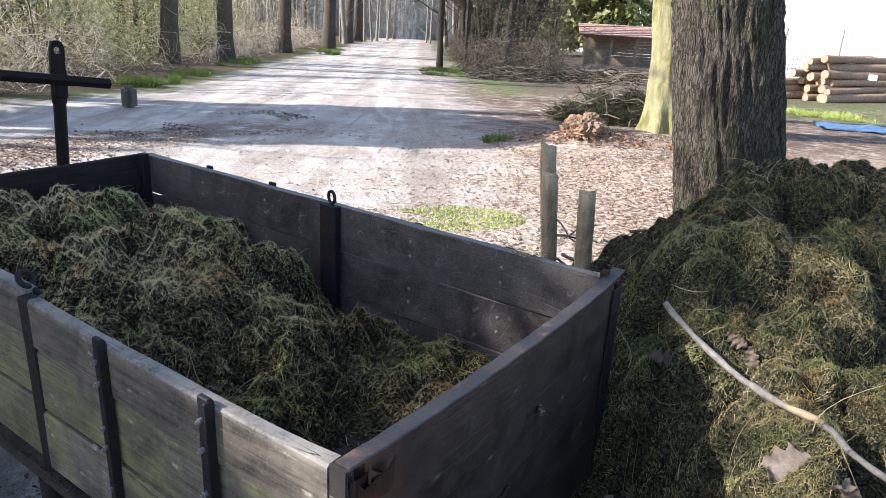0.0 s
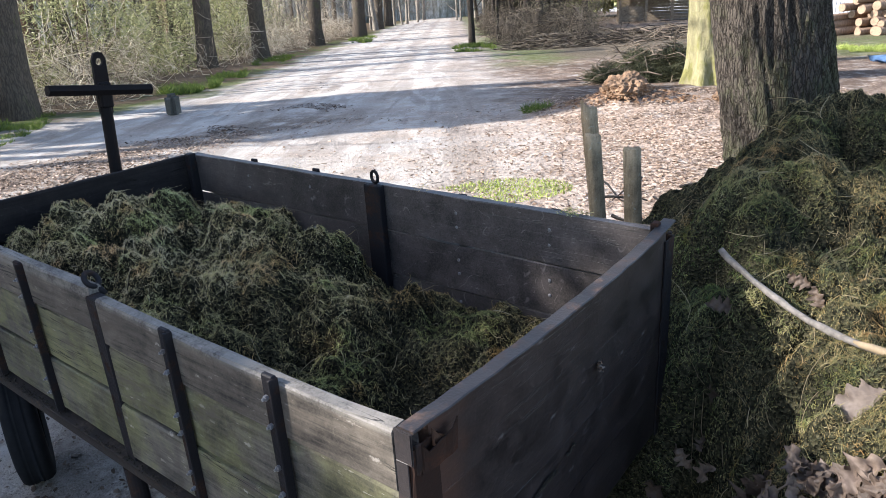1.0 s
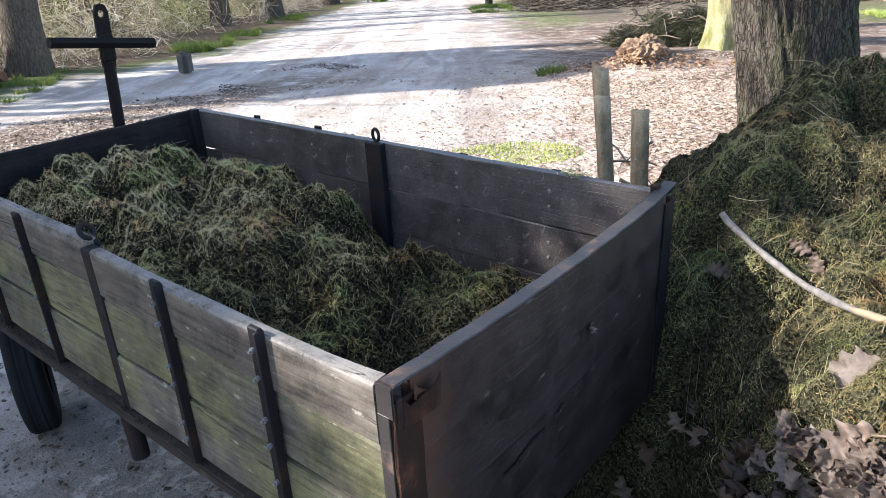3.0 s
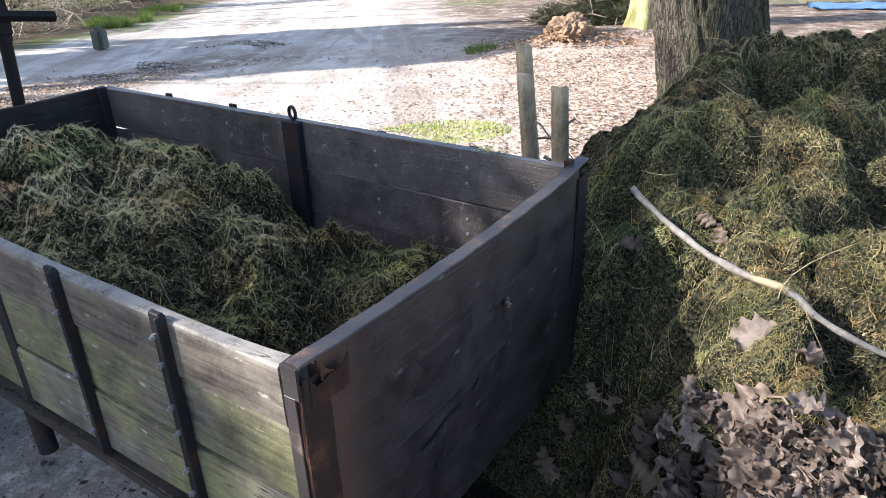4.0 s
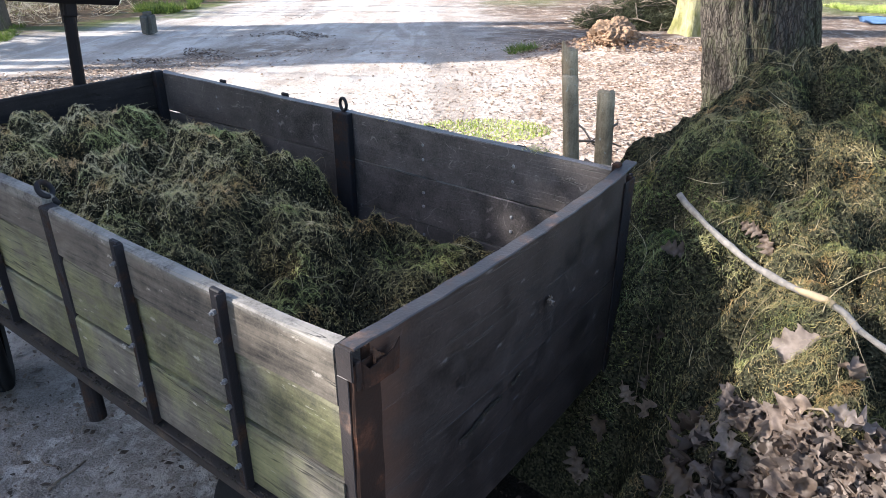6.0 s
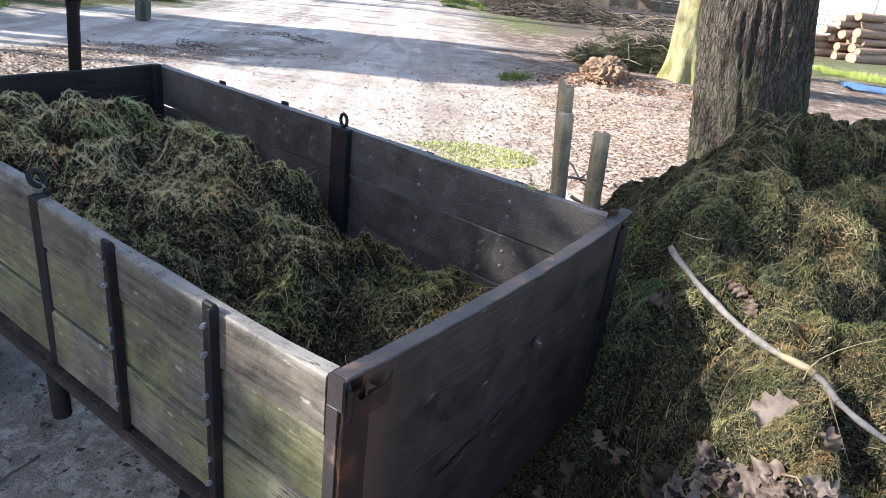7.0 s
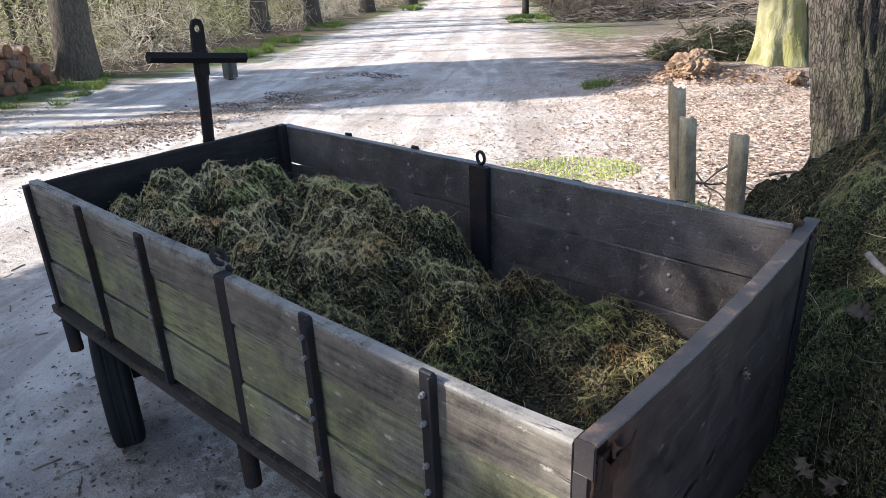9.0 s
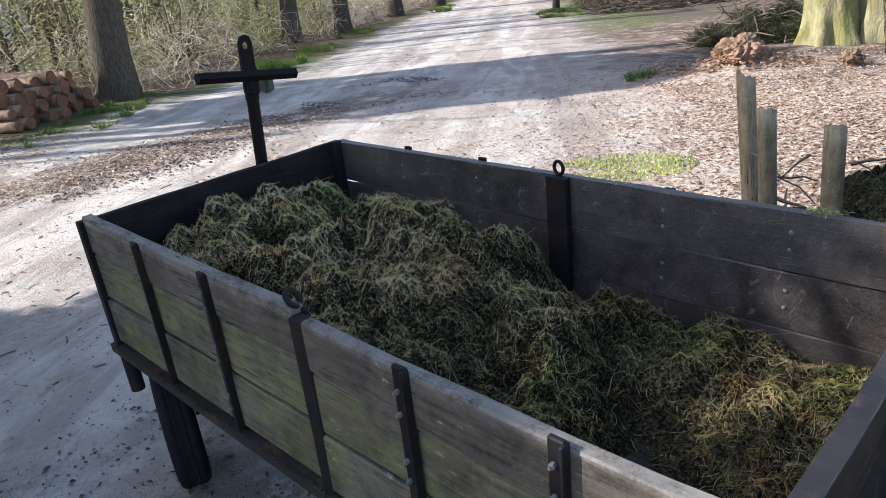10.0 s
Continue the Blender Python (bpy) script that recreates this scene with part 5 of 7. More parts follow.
def build_litter():
    n = 230000
    d = rng.uniform(0.3, 1.0, n) ** 1.3 * 19.0
    a = np.radians(rng.uniform(-8, 82, n))
    x, y = -0.6 + d * np.cos(a), -0.6 + d * np.sin(a)
    m = across(x, y) + waves(x, y, 71, 16, 0.8, 4.0, 0.7) * 0.9
    drift = waves(x, y, 72, 24, 0.9, 9.0, 0.6)
    dense = np.clip((1.0 - m) / 3.2, 0, 1)
    p = np.where(m < 1.0, dense * (0.5 + 0.36 * np.tanh(drift)) + 0.01, np.where(m < 7.0, 0.006 + 0.22 * np.clip(drift - 0.45, 0, 1), 0.3))
    inside = (x > -0.1) & (x < 1.15) & (y > -0.05) & (y < 2.2)
    hp = heap_z(x, y) - ground_z(x, y) > 0.1
    p = np.where(np.hypot(x - 9.5, y - 3.65) < 1.6, 0.85, p)
    off = y - 8.5 + waves(x, y, 73, 12, 0.8, 4.0, 0.6) * 0.5
    p = np.maximum(p, 0.9 * np.exp(-(off / 0.6) ** 2) * (x > 0.4) * (x < 7.6) * (drift > -0.5))
    keep = (rng.uniform(0, 1, n) < p) & ~inside & ~hp
    x, y = x[keep], y[keep]
    me = litter_mesh("leaf_litter", x, y, rng.uniform(0.35, 1.0, len(x)) ** 1.5 * 0.062, terrain)
    tagged(link_mesh("leaf_litter", me, M_LITTER), "pale brown fallen leaves scattered over the ground", "leaves", kind="stuff")
    # trodden crumbs of leaf and bark beside the trailer
    r = np.random.default_rng(58)
    x, y = r.uniform(-1.3, 1.1, 5200), r.uniform(-0.6, 2.8, 5200)
    keep = (heap_z(x, y) - ground_z(x, y) < 0.05) & (waves(x, y, 79, 22, 2.0, 12.0, 0.5) > -0.35)
    x, y = x[keep], y[keep]
    me = litter_mesh("trodden_crumbs", x, y, 0.006 + 0.03 * r.random(len(x)) ** 3, terrain)
    tagged(link_mesh("trodden_crumbs", me, M_CRUMB), "trodden brown leaf and bark crumbs on the sandy ground", "leaves", kind="stuff")
    # brown drifts across the track, thickest in the dip before the trailer
    r = np.random.default_rng(57)
    x, y = r.uniform(0.3, 12.0, 60000), r.uniform(5.5, 13.0, 60000)
    w = waves(x, y, 74, 22, 0.9, 7.0, 0.6)
    off = y - 8.5 - 0.10 * (x - 4.0) + 0.6 * waves(x, y, 75, 12, 0.8, 4.0, 0.6)
    p = 0.75 * np.exp(-(off / 0.55) ** 2) * (x < 8.5) * (w > -0.3) + 0.5 * np.clip(w - 0.75, 0, 1) * (across(x, y) < 5.2)
    keep = r.random(60000) < p
    x, y = x[keep], y[keep]
    me = litter_mesh("leaf_drift", x, y, r.uniform(0.025, 0.065, len(x)), terrain)
    tagged(link_mesh("leaf_drift", me, M_DRIFT), "drift of brown fallen leaves across the sandy track, shade put into their colour", "leaves", kind="stuff")
    # a loose bed of whole leaves under the ones that lie on top
    r = np.random.default_rng(55)
    base = []
    for i in range(8):
        me = oak_leaf_mesh("leaf_bed", 160 + i, 0.115, 1.5, 0.14, 13)
        co = np.empty(len(me.vertices) * 3, np.float32)
        me.vertices.foreach_get("co", co)
        ix, sz = np.empty(len(me.loops), np.int32), np.empty(len(me.polygons), np.int32)
        me.loops.foreach_get("vertex_index", ix)
        me.polygons.foreach_get("loop_total", sz)
        base.append((co.reshape(-1, 3), ix, sz))
        bpy.data.meshes.remove(me)
    VV, FF, SS, count, k = [], [], [], 0, 0
    while k < 2600:
        x, y = r.uniform(0.15, 1.0), r.uniform(-1.15, 0.0)
        if x > r.normal(0.63, 0.03) + 0.25 * min(max(y + 0.75, 0), 0.35) or (y > -0.42 and r.random() < 0.88):
            continue
        at, nn = lay(surface, x, y, 0.004 + 0.022 * r.random())
        q = Vector((0, 0, 1)).rotation_difference((nn + Vector(r.normal(0, 0.36, 3))).normalized()).to_matrix() @ Euler((0, 0, r.uniform(0, 6.3))).to_matrix()
        co, ix, sz = base[k % 8]
        VV.append(co @ np.array(q).T * r.uniform(0.35, 0.85) + np.array(at))
        FF.append(ix + count)
        SS.append(sz)
        count += len(co)
        k += 1
    me = raw_mesh("leaf_bed", np.concatenate(VV), np.concatenate(FF), np.concatenate(SS), True)
    tagged(link_mesh("leaf_bed", me, M_BED), "thick bed of dead grey-brown oak leaves at the heap's foot", "leaves", kind="stuff")
    n = 16000
    x, y = rng.uniform(0.2, 1.2, n), rng.uniform(-1.6, 0.0, n)
    h = heap_z(x, y)
    keep = (x < 0.9) & (rng.uniform(0, 1, n) < np.where(x > 0.62, 0.0, 1.0) * np.where(y > -0.45, 0.3, 1.0) * np.clip(4.0 * (1.25 - np.hypot((x - 0.75) / 0.5, (y + 0.8) / 0.8) + 0.25 * waves(x, y, 77, 16, 5.0, 20.0, 0.2)), 0, 1))
    x, y = x[keep], y[keep]
    me = litter_mesh("broken_leaves", x, y, rng.uniform(0.010, 0.034, len(x)), surface)
    tagged(link_mesh("broken_leaves", me, M_CRUMB), "broken brown leaf pieces at the foot of the moss heap", "leaves", kind="stuff")


def build_stick():
    pts = [(1.11, -0.122, 0.982), (1.075, -0.222, 0.918), (1.03, -0.322, 0.884), (0.945, -0.437, 0.884), (0.89, -0.515, 0.880), (0.873, -0.575, 0.878), (0.855, -0.62, 0.868), (0.84, -0.70, 0.85), (0.83, -0.78, 0.83)]
    thing = tagged(empty("stick", pts[0]), "bare silver-grey branch lying across the moss heap", "stick")
    P = np.array(pts) - np.array(pts[0])
    t = np.linspace(0, 1, 34)
    Q = np.stack([np.interp(t, np.linspace(0, 1, len(P)), P[:, i]) for i in range(3)], 1)
    k = np.array([1, 2, 3, 2, 1]) / 9
    for i in (0, 1, 2) * 4:
        Q[2:-2, i] = np.convolve(Q[:, i], k, "valid")
    Q += rng.normal(0, 0.0012, Q.shape)
    under = surface(Q[:, 0] + pts[0][0], Q[:, 1] + pts[0][1]) + 0.014 - pts[0][2]
    Q[:, 2] = np.maximum(Q[:, 2], under)
    for _ in range(5):
        Q[2:-2, 2] = np.convolve(Q[:, 2], k, "valid")
    rad = np.interp(t, [0, 0.5, 0.58, 0.6, 1], [0.0080, 0.0086, 0.0092, 0.0078, 0.006]) * (1 + 0.12 * np.sin(t * 40))
    V, F, S = tube_arrays(Q, rad, 9)
    link_mesh("shaft", raw_mesh("shaft", V, F, S, True), M_STICK, thing)
    i = 19
    V, F, S = tube_arrays(Q[i - 5:i + 1] + np.array([-0.003, 0, 0.003]), [0.004, 0.0076, 0.0086, 0.0089, 0.0089, 0.0086], 8)
    link_mesh("bare_wood", raw_mesh("bare_wood", V, F, S, True), M_BARE, thing, label="pale stripped wood at the break")
    fork = Q[i - 3] + np.array([[0, 0, 0], [-0.01, -0.04, -0.05], [-0.03, -0.07, -0.09], [-0.035, -0.085, -0.115]])
    V, F, S = tube_arrays(fork, [0.003, 0.0028, 0.0025, 0.003], 6)
    link_mesh("side_twig", raw_mesh("side_twig", V, F, S, True), M_TWIG, thing)
    r = np.random.default_rng(9)
    for j in range(16):
        x, y = r.uniform(0.35, 0.72), r.uniform(-1.2, -0.15)
        a, ln = r.uniform(0, 6.3), r.uniform(0.1, 0.3)
        s = np.linspace(-0.5, 0.5, 7)
        X, Y = x + s * ln * math.cos(a), y + s * ln * math.sin(a) + np.sin(s * 5) * 0.01
        Z = surface(X, Y) + 0.022
        tw = tagged(link_mesh("twig", tubes_mesh("twig", [(np.stack([X - x, Y - y, Z - Z[3]], 1), np.linspace(0.0030, 0.0014, 7))], 6), M_TWIG, at=(x, y, Z[3])),
                    "thin dead twig lying among brown leaves", "twig", "twigs on the ground")


def build_ground_scraps():
    """Clods, bark bits and twig ends on the sandy ground beside the trailer."""
    r = np.random.default_rng(19)
    lines = []
    for i in range(330):
        d, a = 0.5 + 7.5 * r.random() ** 1.2, radians(r.uniform(35, 120))
        x, y = -0.7 + d * math.cos(a), -0.4 + d * math.sin(a)
        if -0.12 < x < 1.2 and -0.05 < y < 2.3:
            if r.random() < 0.5:
                continue
        b, ln = r.uniform(0, 6.3), r.uniform(0.02, 0.11) * (2.2 if r.random() < 0.08 else 1)
        s = np.linspace(-0.5, 0.5, 4)
        X, Y = x + s * ln * math.cos(b) + r.normal(0, 0.004, 4), y + s * ln * math.sin(b) + r.normal(0, 0.004, 4)
        lines.append((np.stack([X, Y, ground_z(X, Y) + 0.004], 1), r.uniform(0.0015, 0.0045)))
    tagged(link_mesh("twig_scraps", tubes_mesh("twig_scraps", lines, 5), M_TWIG), "small broken twigs scattered on the sand", "twigs", kind="stuff")
    n = 9000
    d, a = 0.4 + 8.0 * r.random(n) ** 1.7, np.radians(r.uniform(30, 125, n))
    x, y = -0.7 + d * np.cos(a), -0.4 + d * np.sin(a)
    keep = waves(x, y, 88, 30, 1.5, 40.0, 0.2) > 0.0
    x, y = x[keep], y[keep]
    z = ground_z(x, y)
    q = r.uniform(0.002, 0.009, len(x)) * (1 + (r.random(len(x)) < 0.06))
    J = np.array([[1, 0, 0], [-1, 0, 0], [0, 1, 0], [0, -1, 0], [0, 0, 0.7], [0, 0, -0.6]])
    V = (np.stack([x, y, z], 1)[:, None, :] + J[None] * q[:, None, None] * r.uniform(0.6, 1.4, (len(x), 6, 1))).reshape(-1, 3)
    F = (np.arange(len(x))[:, None] * 6 + np.array([[0, 2, 4, 2, 1, 4, 1, 3, 4, 3, 0, 4, 2, 0, 5, 1, 2, 5, 3, 1, 5, 0, 3, 5]])).ravel()
    tagged(link_mesh("earth_clods", raw_mesh("earth_clods", V, F, np.full(len(x) * 8, 3)), M_EARTH), "small clods of dry earth on the sandy track", "clods", kind="stuff")


def build_stuck_leaf():
    """A torn bit of leaf caught in a hole of the tailgate."""
    me = oak_leaf_mesh("leaf_scrap", 141, 0.030, 1.6, 0.22)
    ob = link_mesh("leaf_scrap", me, M_PALE, None, at=(0.614, -0.026, 0.858), rot=(75, 20, 15))
    tagged(ob, "small pale torn leaf stuck to the dark tailgate", "leaf")


def build_tufts():
    """Wisps of moss left on the top edge of the side planks."""
    for x, y, n in ((1.028, 0.255, 110), (1.024, 0.80, 26), (1.030, 1.42, 20)):
        P = np.stack([rng.normal(0, 0.010, n), rng.normal(0, 0.022, n), rng.uniform(0, 0.016, n)], 1)
        a = rng.uniform(0, 6.3, n)
        D = np.stack([np.cos(a), np.sin(a), rng.normal(-0.1, 0.4, n)], 1)
        D /= np.linalg.norm(D, axis=1)[:, None]
        N = np.tile([0.0, 0.0, 1.0], (n, 1))
        me = curls_mesh("moss_tuft", P, D, N, rng.uniform(0.012, 0.035, n), rng.uniform(0.001, 0.002, n), rng.normal(0, 1.6, n))
        tagged(link_mesh("moss_tuft", me, M_MOSS, None, at=(x, y, 1.044)), "wisp of dry moss lying on the side plank", "moss", "wisps of moss")


build_tufts()
build_ground_scraps()
build_stuck_leaf()
build_leaves()
build_litter()
build_stick()


# ---------------------------------------------------------------- trees
def trunk_mesh(name, r0, height, seed, na=18, nz=22, flare=1.5, taper=0.72, furrow=0.03, freq=4.0, bend=(0, 0), ribs=5):
    """A tapered trunk with a flared foot, and furrows where the ring is fine enough."""
    t = np.linspace(0, 1, nz) ** 1.15
    z = t * height - 0.25
    a = np.arange(na) * 2 * np.pi / na
    A, Zz = np.meshgrid(a, z)
    zf = np.maximum(Zz, 0)
    R = r0 * (1 - (1 - taper) * (Zz / height)) * (1 + (flare - 1) * np.exp(-zf / (r0 * 1.3)) * (0.75 + 0.35 * np.sin(A * ribs + seed)))
    r = np.random.default_rng(seed)
    if na > 100:
        f = np.empty(A.shape)
        for i in range(A.shape[0]):
            for j in range(na):
                p = Vector((math.cos(A[i, j]) * r0 * 17, math.sin(A[i, j]) * r0 * 17, Zz[i, j] * 2.6))
                w = noise.noise_vector(p * 0.55)
                p = p + w * 0.55
                f[i, j] = -abs(noise.noise(p)) * 2.2 - 0.5 * abs(noise.noise(p * 2.3)) + 0.4 * noise.noise(p * 5.0)
        f = -(f - f.mean()) / f.std()
    else:
        ph = r.uniform(0, 6.3, 40)
        f = np.zeros_like(A)
        for i in range(22):
            k = r.integers(2, 7)
            f += np.abs(np.sin(A * k + np.sin(Zz * r.uniform(1, 4) * freq + ph[i]) * 0.8 + ph[i + 10])) * r.uniform(0.4, 1)
        f = (f - f.mean()) / (f.std() + 1e-6)
    R = R * (1 - furrow * np.clip(f, -2.0, 2.0) * 0.5)
    cx, cy = bend[0] * z, bend[1] * z
    V = np.stack([R * np.cos(A) + cx[:, None], R * np.sin(A) + cy[:, None], Zz], -1).reshape(-1, 3)
    i = (np.arange(nz - 1)[:, None] * na + np.arange(na)[None, :])
    j = (np.arange(nz - 1)[:, None] * na + (np.arange(na)[None, :] + 1) % na)
    F = np.stack([i, j, j + na, i + na], -1).reshape(-1)
    F = np.concatenate([F, np.arange((nz - 1) * na, nz * na)])
    S = np.append(np.full((nz - 1) * na, 4), na)
    return raw_mesh(name, V, F, S, True)


def limbs_mesh(name, r0, height, seed, first=0.45, count=9, spread=3.2, bend=(0, 0), sub=6, thick=1.0):
    """Bare limbs with side branches and twigs, as tapered tubes."""
    r = np.random.default_rng(seed)
    lines = []
    for i in range(count):
        t = first + (1 - first) * (i + r.uniform(0.2, 0.8)) / count
        a = i * 2.4 + r.uniform(-0.5, 0.5)
        ln = spread * (1.15 - t * 0.6) * r.uniform(0.7, 1.2)
        s = np.linspace(0, 1, 6)
        base = np.array([bend[0] * t * height, bend[1] * t * height, t * height - 0.2])
        d = np.array([math.cos(a), math.sin(a), 0])
        P = base + d * (s * ln)[:, None] + np.array([0, 0, 1.0]) * ((s * 0.75 + 0.25 * s ** 2) * ln * r.uniform(0.35, 0.9))[:, None] + r.normal(0, 0.05 * ln / 3, (6, 3)) * s[:, None]
        rr = r0 * r.uniform(0.22, 0.38) * (1.1 - 0.6 * t) * thick
        lines.append((P, np.linspace(rr, rr * 0.2, 6)))
        for j in range(sub):
            u = r.uniform(0.25, 0.98)
            p = np.array([np.interp(u, s, P[:, q]) for q in range(3)])
            b = a + r.uniform(-1.3, 1.3)
            l2 = ln * r.uniform(0.25, 0.5)
            e = np.array([math.cos(b), math.sin(b), r.uniform(0.0, 0.9)])
            Q = p + e * (np.linspace(0, 1, 4) * l2)[:, None] + r.normal(0, 0.04 * l2, (4, 3)) * np.linspace(0, 1, 4)[:, None]
            lines.append((Q, np.linspace(rr * 0.35, rr * 0.08, 4)))
            for k in range(2):
                v = r.uniform(0.3, 1.0)
                q0 = np.array([np.interp(v, np.linspace(0, 1, 4), Q[:, w]) for w in range(3)])
                e2 = e + r.normal(0, 0.7, 3)
                lines.append((q0 + e2 * (np.linspace(0, 1, 3) * l2 * 0.5)[:, None], np.linspace(rr * 0.13, rr * 0.05, 3)))
    return tubes_mesh(name, lines, 4, True, False)


def tree(at, r0, height, mat, seed, label, kind_name="tree", lean=(0, 0), na=16, nz=20, **kw):
    x, y = at
    th = tagged(empty(kind_name, (x, y, float(ground_z(x, y)))), label, "tree", "woodland trees")
    flare, furrow, taper = kw.get("flare", 1.45), kw.get("furrow", 0.05), kw.get("taper", 0.6)
    link_mesh("trunk", trunk_mesh("trunk", r0, height, seed, na, nz, flare, taper, furrow, kw.get("freq", 1.0), lean, kw.get("ribs", 5)), mat, th)
    link_mesh("crown", limbs_mesh("crown", r0, height, seed, kw.get("first", 0.42), kw.get("count", 9), kw.get("spread", 3.0), lean, kw.get("sub", 6)), mat, th, label="bare branches without leaves")
    return th


def build_trees():
    # the big oak behind the heap, with deep furrows
    ox, oy = 4.535, 0.365
    oak = tagged(empty("oak_tree", (ox, oy, float(ground_z(ox, oy)))), "large oak trunk with deeply furrowed grey-brown bark beside the heap", "tree")
    link_mesh("trunk", trunk_mesh("trunk", 0.365, 7.0, 4, 220, 430, 1.30, 0.80, 0.06, 1.0, (-0.03, 0.185), 4), M_OAK, oak)
    link_mesh("crown", limbs_mesh("crown", 0.33, 9.0, 4, 0.55, 10, 4.0, (-0.03, 0.185)), M_OAK, oak, label="bare oak limbs")
    # mossy yellow-green double trunk
    for k, (x, y, r0, ln) in enumerate(((12.65, 3.50, 0.34, (-0.033, 0.115)), (13.05, 2.85, 0.36, (-0.03, 0.07)))):
        tree((x, y), r0, 10.0, M_BEECH, 40 + k, "thick trunk with smooth yellow-green mossy bark", "mossy_tree", ln, 72, 70, flare=1.7, furrow=0.075, ribs=6)
    # along the wood's edge on the far side of the track
    edge = [(5.05, 14.55, 0.36, 0), (14.5, 21.9, 0.31, 0), (17.7, 22.9, 0.31, 0), (26.2, 28.9, 0.36, 0), (34.2, 33.4, 0.42, 0), (21.4, 35.0, 0.30, 1),
            (39.5, 38.5, 0.40, 0), (47.0, 43.5, 0.40, 0), (55.0, 49.5, 0.42, 0), (29.6, 49.0, 0.36, 1), (13.0, 27.5, 0.26, 1), (10.5, 26.0, 0.24, 1), (7.4, 24.5, 0.28, 1)]
    for i, (x, y, r0, pine) in enumerate(edge):
        tree((x, y), r0, 13.0, M_PINE if pine else M_TRUNK, 60 + i, "reddish pine trunk standing in the wood" if pine else "tall dark bare tree at the edge of the wood",
             "pine_tree" if pine else "forest_tree", (0.085, -0.028) if i == 0 else (0.035 + 0.02 * math.sin(i * 2), -0.025 + 0.012 * math.cos(i * 3)), 14, 18, first=0.5 if pine else 0.32)
    r = np.random.default_rng(31)
    for i in range(120):
        l, m = 6 + 80 * r.random() ** 1.4, r.uniform(11.0, 42)
        x, y = l * ROAD_U[0] + m * ROAD_V[0], l * ROAD_U[1] + m * ROAD_V[1]
        tree((x, y), r.uniform(0.07, 0.24), r.uniform(9, 13), M_PINE if r.random() < 0.35 else M_TRUNK, 200 + i, "slender bare tree in the wood", "forest_tree",
             tuple(r.normal(0, 0.02, 2)), 8, 9, count=6, sub=4, spread=2.4, first=0.35)
    for i in range(44):
        l, m = r.uniform(5, 30), r.uniform(10.8, 20)
        x, y = l * ROAD_U[0] + m * ROAD_V[0], l * ROAD_U[1] + m * ROAD_V[1]
        tree((x, y), r.uniform(0.03, 0.12), r.uniform(6, 11), M_TRUNK, 330 + i, "slender dark bare sapling in the wood", "forest_tree", tuple(r.normal(0, 0.05, 2)), 8, 9, count=7, sub=5, spread=1.8, first=0.12)
    leafy_tree((53.0, 22.4), 4.2, 0.6, 10.0, 708, "dark evergreen behind the shed", 11000, 0.3)
    leafy_tree((56.0, 27.5), 3.6, 0.6, 9.0, 709, "dark evergreen behind the shed", 8000, 0.3)
    # dark stems on the near side of the track, further on
    stems = [(24.2, 17.1, 0.12), (25.4, 16.6, 0.06), (33.1, 18.95, 0.27), (33.5, 18.6, 0.25), (33.3, 18.2, 0.12), (34.6, 21.7, 0.32), (33.8, 20.6, 0.12), (34.8, 20.9, 0.10), (31.8, 21.0, 0.10), (36.0, 19.6, 0.14), (37.5, 21.4, 0.16), (34.9, 17.3, 0.09)]
    for i, (x, y, r0) in enumerate(stems):
        tree((x, y), r0 * 1.15, 10.0, M_STEM, 400 + i, "dark bare tree beside the track", "forest_tree", ((0.05, -0.12) if i == 2 else (0.15, -0.31) if i == 3 else ((0.03 if i % 2 else -0.03), 0.03 * math.sin(i))), 12, 12, count=10, sub=7, spread=2.4, first=0.12)
    for i in range(66):
        l, m = r.uniform(30, 90) if i < 46 else r.uniform(36, 56), r.uniform(-19, -2.2) if i < 46 else r.uniform(-8.2, -2.5)
        if (l > 36 and m < -11) or (-0.36 < (m + 0.12) / (l + 0.84) < -0.15 and l < 46):
            continue
        x, y = l * ROAD_U[0] + m * ROAD_V[0], l * ROAD_U[1] + m * ROAD_V[1]
        tree((x, y), r.uniform(0.06, 0.2), r.uniform(8, 12), M_STEM, 500 + i, "slender bare tree beside the track", "forest_tree", tuple(r.normal(0, 0.09, 2)), 8, 9, count=8, sub=6, spread=2.2, first=0.12)


def build_far_trees():
    """Slim bare trees far along the track, a few shapes set out many times."""
    r = np.random.default_rng(83)
    stock = []
    for i in range(5):
        th = tagged(empty("bare_tree"), "slim grey bare tree far along the track", "tree", "woodland trees")
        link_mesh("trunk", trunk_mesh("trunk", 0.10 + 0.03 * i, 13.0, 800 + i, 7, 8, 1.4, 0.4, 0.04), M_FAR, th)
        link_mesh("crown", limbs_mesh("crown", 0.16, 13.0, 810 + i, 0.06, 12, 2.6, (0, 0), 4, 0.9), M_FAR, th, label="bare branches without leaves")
        stock.append(th)
    spots = []
    while len(spots) < 80:
        l, m = r.uniform(52, 100), r.uniform(-16, 34)
        half = 3.6 * (1 - (l - 52) / 60)
        if abs(m - 2.0) < half or (m < -9 and l < 75):
            continue
        spots.append((l * ROAD_U[0] + m * ROAD_V[0], l * ROAD_U[1] + m * ROAD_V[1]))
    for i, (x, y) in enumerate(spots):
        at = pose(x, y, float(ground_z(x, y)) - 0.1, r.normal(0, 2), r.normal(0, 2), r.uniform(0, 360))
        if i < 5:
            stock[i].matrix_world = at
        else:
            copy_thing(stock[i % 5], at)


